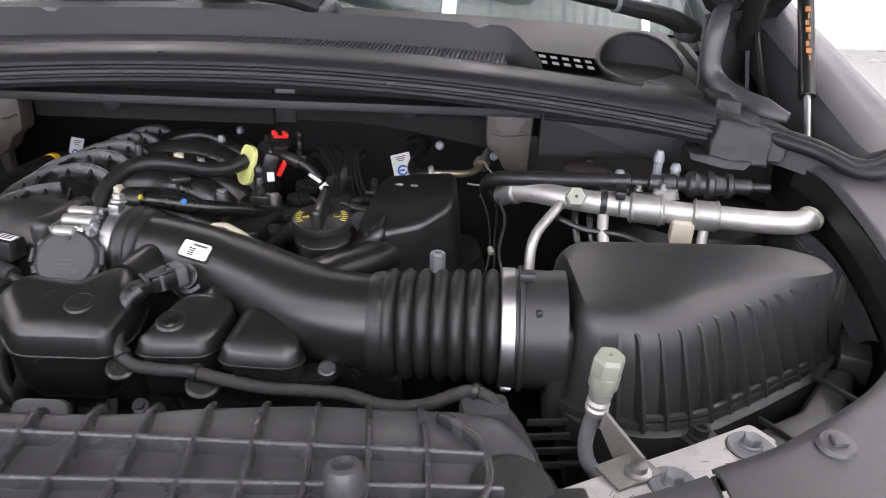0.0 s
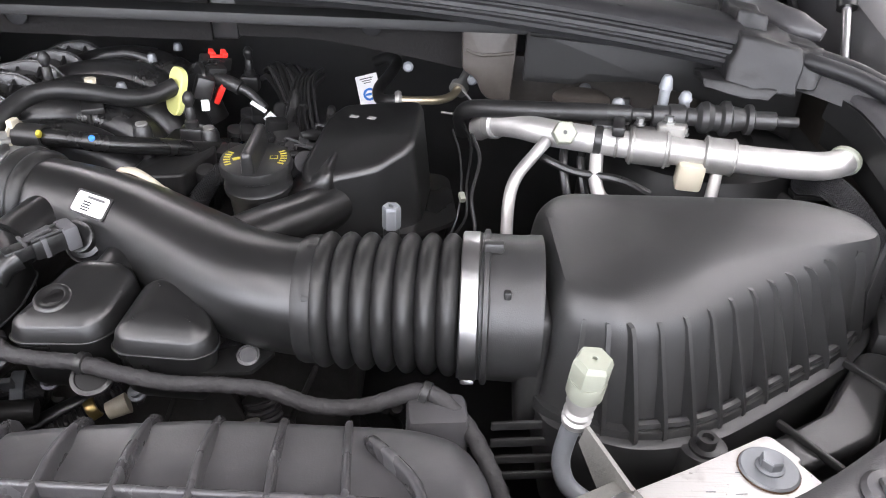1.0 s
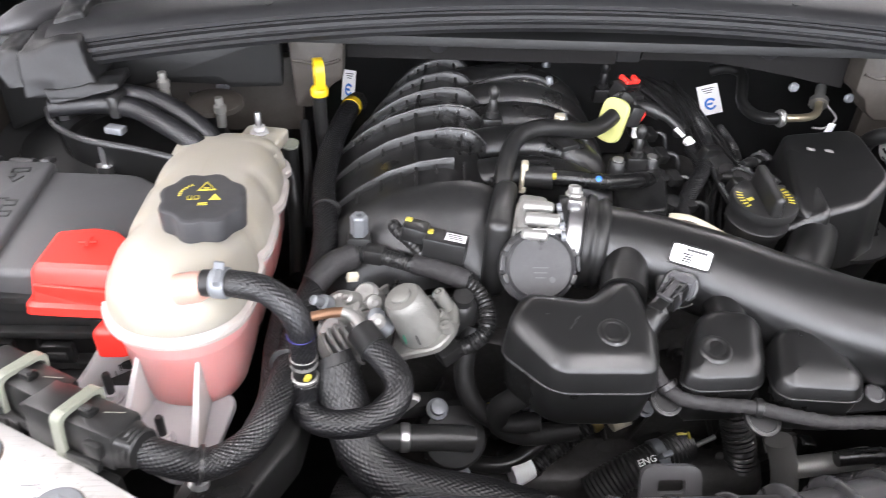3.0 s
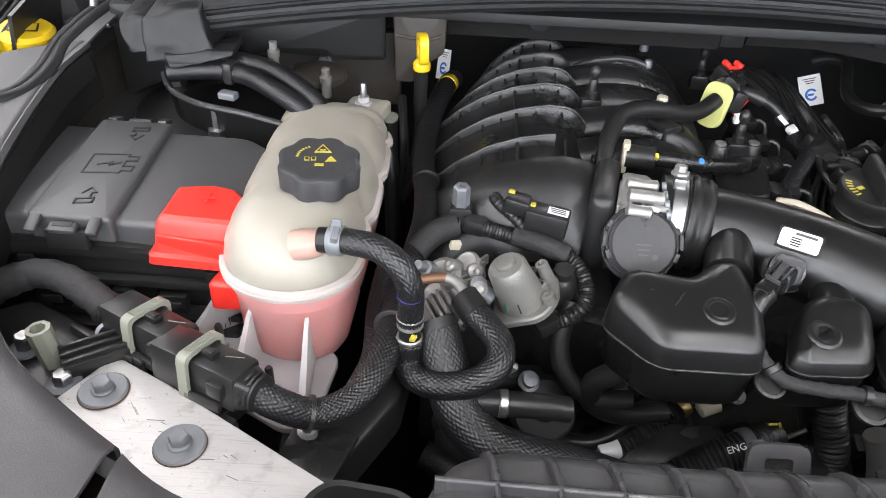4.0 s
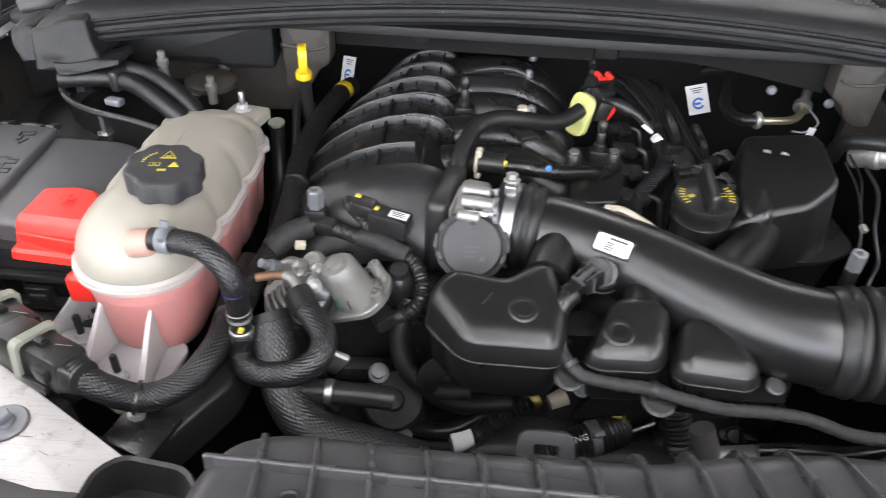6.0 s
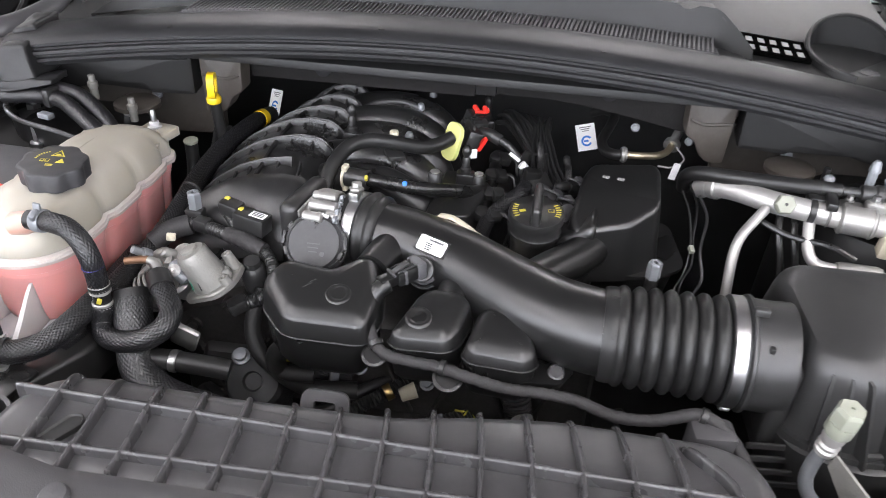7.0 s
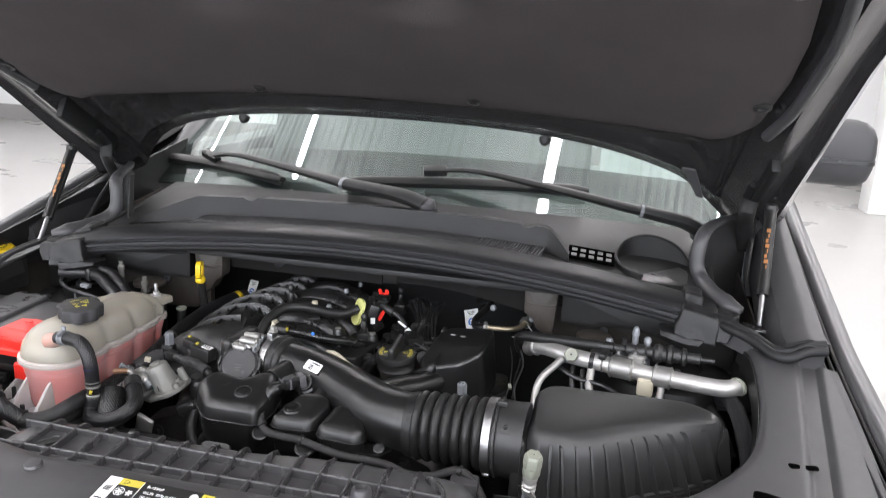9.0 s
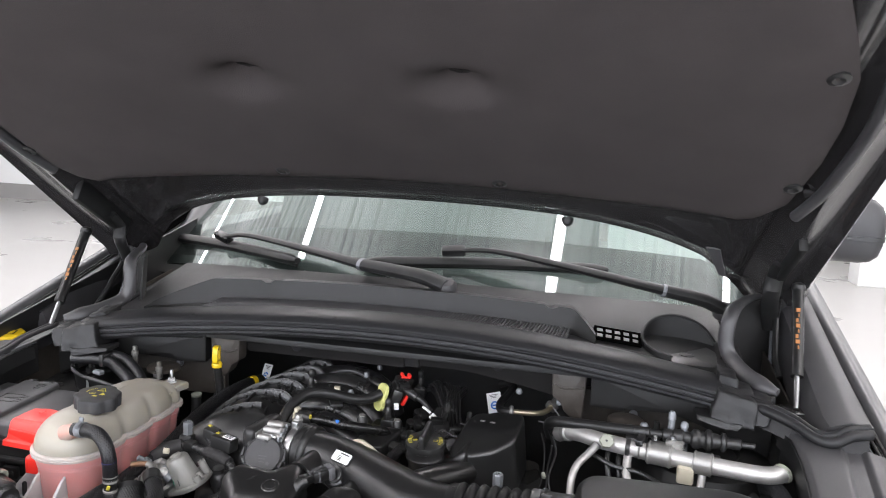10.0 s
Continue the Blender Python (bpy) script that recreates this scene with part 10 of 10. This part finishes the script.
for k in range(4):
    y = 0.83 + 0.055 * k
    part("injector", lathe([(0.008, -0.03), (0.008, 0.0), (0.0105, 0.002), (0.0105, 0.014), (0.007, 0.016), (0, 0.016)], axes((0.058 + 0.002 * k, y, 1.038), (0.15, -0.2, 1)), 14), M_BLACK, rail)
    part("injector_plug", box((0.016, 0.020, 0.013), pose(0.076, y - 0.004, 1.048, 15, 10, 20), 0.003), M_BLACK, rail)
    part("plug_wire", sweep([(0.083, y - 0.004, 1.05), (0.094, y - 0.01, 1.05), (0.10, y - 0.02, 1.02)], 0.003, 7, 0.006), M_CONV, rail)
# front of the engine, low down
acc = thing("accessory_drive", (0.0, 0.64, 0.8), "dark accessory drive with brackets and bosses", "engine accessories")
rnd = random.Random(31)
for k in range(16):
    x = -0.26 + 0.034 * k + rnd.uniform(-0.01, 0.01)
    y, z = rnd.uniform(0.68, 0.73), rnd.uniform(0.80, 0.86)
    w, d = rnd.uniform(0.018, 0.04), rnd.uniform(0.012, 0.03)
    part("bracket", box((w, d, rnd.uniform(0.03, 0.05)), pose(x, y, z - 0.02, rnd.uniform(-25, 25), rnd.uniform(-25, 25), rnd.uniform(-40, 40)), 0.004), (M_BLACK, M_ENGINE, M_SATIN)[k % 3], acc)
    if k % 2:
        part("boss", lathe([(0.007, -0.02), (0.008, 0), (0.006, 0.003), (0.0035, 0.002), (0, 0.002)], axes((x + 0.015, y - 0.01, z + 0.004), (rnd.uniform(-0.4, 0.4), -0.6, 0.8)), 12), M_ENGINE, acc)
for x, y, z, a in ((-0.150, 0.66, 0.91, 30), (-0.140, 0.65, 0.90, 80), (-0.190, 0.66, 0.90, 110), (0.062, 0.659, 0.866, 15), (0.070, 0.659, 0.864, 75)):
    part("paint_mark", box((0.012, 0.0022, 0.0022), pose(x, y, z, 20, 15, a), 0.0004), M_YINK, acc, "yellow paint mark", 0)
rnd = random.Random(5)
for k in range(12):
    x, y, z = -0.292 + 0.05 * rnd.random(), 0.625 + 0.045 * rnd.random(), 1.02 + 0.03 * rnd.random()
    part("casting_detail", lathe([(0.003, -0.012), (0.005 + 0.004 * rnd.random(), -0.008), (0.005 + 0.003 * rnd.random(), 0.004), (0.003, 0.006), (0, 0.005)], axes((x, y, z), (rnd.uniform(-0.8, 0.3), rnd.uniform(-0.8, 0.0), 0.6)), 10), (M_CAST, M_WASHER)[k % 2], val)

# ribbed coil looms behind the filler
cl = thing("coil_loom", (0.09, 0.88, 1.02), "ribbed black coil loom tubes", "wiring loom")
for pts, r in (([(0.125, 0.985, 1.08), (0.128, 0.93, 1.072), (0.122, 0.88, 1.058), (0.128, 0.83, 1.045), (0.125, 0.80, 1.030)], 0.0046),
               ([(0.165, 0.99, 1.06), (0.168, 0.94, 1.055), (0.160, 0.89, 1.045), (0.150, 0.84, 1.045), (0.146, 0.81, 1.05)], 0.0050)):
    n = len(pts)
    part("tube", sweep(pts, lambda t, r=r: r + 0.0005 * math.sin(t * 420), 10, 0.0014), M_CONV, cl)
for x, y, z in ((0.118, 0.90, 1.072), (0.135, 0.845, 1.062), (0.158, 0.885, 1.055)):
    part("clip", box((0.024, 0.012, 0.018), pose(x, y, z, 15, 10, 25), 0.003), M_SATIN, cl, "black loom clip")
# thin hoses under the refrigerant pipe
for dx in (0.0, 0.018):
    solo("drain_hose", sweep([(0.425 + dx, 0.86, 1.09), (0.420 + dx, 0.83, 1.07), (0.428 + dx, 0.81, 1.03), (0.44 + dx, 0.80, 0.97)], 0.0045, 8, 0.008), M_SATIN, "thin black hose under the refrigerant pipe", "hose", "thin hoses")
solo("drain_hose", sweep([(0.395, 0.84, 1.075), (0.43, 0.818, 1.068), (0.47, 0.80, 1.07), (0.50, 0.79, 1.06)], 0.004, 8, 0.008), M_SATIN, "thin black hose under the refrigerant pipe", "hose", "thin hoses")

gear = thing("tensioner", (-0.19, 0.62, 0.88), "dark ribbed belt tensioner under the valve motor", "tensioner")
part("drum", lathe([(0.0, 0.0), (0.03, 0.0), (0.034, 0.004), (0.030, 0.008), (0.034, 0.012), (0.030, 0.016), (0.034, 0.020), (0.030, 0.026), (0.012, 0.028), (0.010, 0.022), (0, 0.022)], axes((-0.185, 0.645, 0.885), (0.1, -0.75, 0.65)), 30), M_DARK, gear)
part("arm", box((0.07, 0.02, 0.022), pose(-0.215, 0.655, 0.915, 10, 20, 25), 0.006), M_DARK, gear)
part("bolt", lathe([(0.011, 0), (0.011, 0.003), (0.0075, 0.004), (0.0075, 0.011), (0, 0.012)], axes((-0.200, 0.64, 0.925), (0.1, -0.5, 0.9)), 12), M_WASHER, gear, "grey bolt head")
bl2 = thing("drive_belt", (-0.1, 0.63, 0.82), "black ribbed drive belt low on the engine", "belt")
part("run", sweep([(-0.26, 0.62, 0.76), (-0.19, 0.63, 0.80), (-0.10, 0.635, 0.79), (0.0, 0.63, 0.76), (0.10, 0.625, 0.78), (0.20, 0.62, 0.74)], 0.012, 8, 0.01, flat=0.25), M_LOW, bl2)
for pts, r in (([(-0.170, 0.655, 1.02), (-0.178, 0.635, 0.985), (-0.168, 0.62, 0.955), (-0.140, 0.615, 0.935), (-0.105, 0.62, 0.93)], 0.0095), ([(-0.125, 0.60, 0.99), (-0.145, 0.61, 0.96), (-0.14, 0.62, 0.925), (-0.11, 0.63, 0.90), (-0.06, 0.64, 0.895)], 0.011)):
    solo("taped_hose", sweep(pts, r, 14, 0.006), M_LOW, "tape-wrapped hose beside the valve motor", "hose", "taped hoses")

# connectors and stray wires round the filler and the breather box
for x, y, z, rz in ((0.163, 0.835, 1.068, 35), (0.176, 0.890, 1.068, 30), (0.148, 0.868, 1.060, 20)):
    cc = thing("coil_connector", (x, y, z - 0.02), "dark grey coil plug with a wire loop", "connector", "coil plugs beside the filler")
    cm = pose(x, y, z, 12, 8, rz)
    part("body", box((0.024, 0.015, 0.014), cm, 0.002), M_SATIN, cc)
    part("lock", box((0.010, 0.017, 0.004), cm @ pose(0.004, 0, 0.008), 0.001), M_GREYTXT, cc, "grey lock tab")
    part("loop", sweep([tuple(cm @ Vector(q)) for q in ((-0.012, 0.006, 0.004), (-0.016, 0.0, 0.013), (-0.006, -0.007, 0.014), (0.004, -0.008, 0.010), (0.010, -0.006, 0.004))], 0.0015, 6, 0.003), M_GREYTXT, cc, "grey wire loop")
    part("boot", lathe([(0.006, 0), (0.0068, 0.006), (0.005, 0.016), (0.0035, 0.020)], cm @ pose(-0.012, 0, 0, 0, -90), 12), M_RUBBER, cc)
for k, (dx, dy) in enumerate(((0.0, 0.0), (0.012, 0.02), (0.020, -0.01))):
    solo("thin_wire", sweep([(0.308 + dx, 0.875 + dy, 1.085), (0.316 + dx, 0.845 + dy, 1.07), (0.318 + dx * 0.5, 0.81 + dy, 1.045), (0.312 + dx, 0.785 + dy, 1.02), (0.300 + dx, 0.765 + dy, 1.005), (0.296 + dx, 0.75 + dy, 0.97)], 0.0011 + 0.0004 * k, 7, 0.006), (M_CONV, M_SATIN, M_CONV)[k], "thin black wire beside the breather box", "wire", "thin wires")
wcl = thing("wire_clip", (0.318, 0.80, 1.04), "small pale wire clip", "clip")
part("clip", box((0.006, 0.010, 0.006), pose(0.319, 0.805, 1.042, 20, 0, 15), 0.001), M_SAGE, wcl)
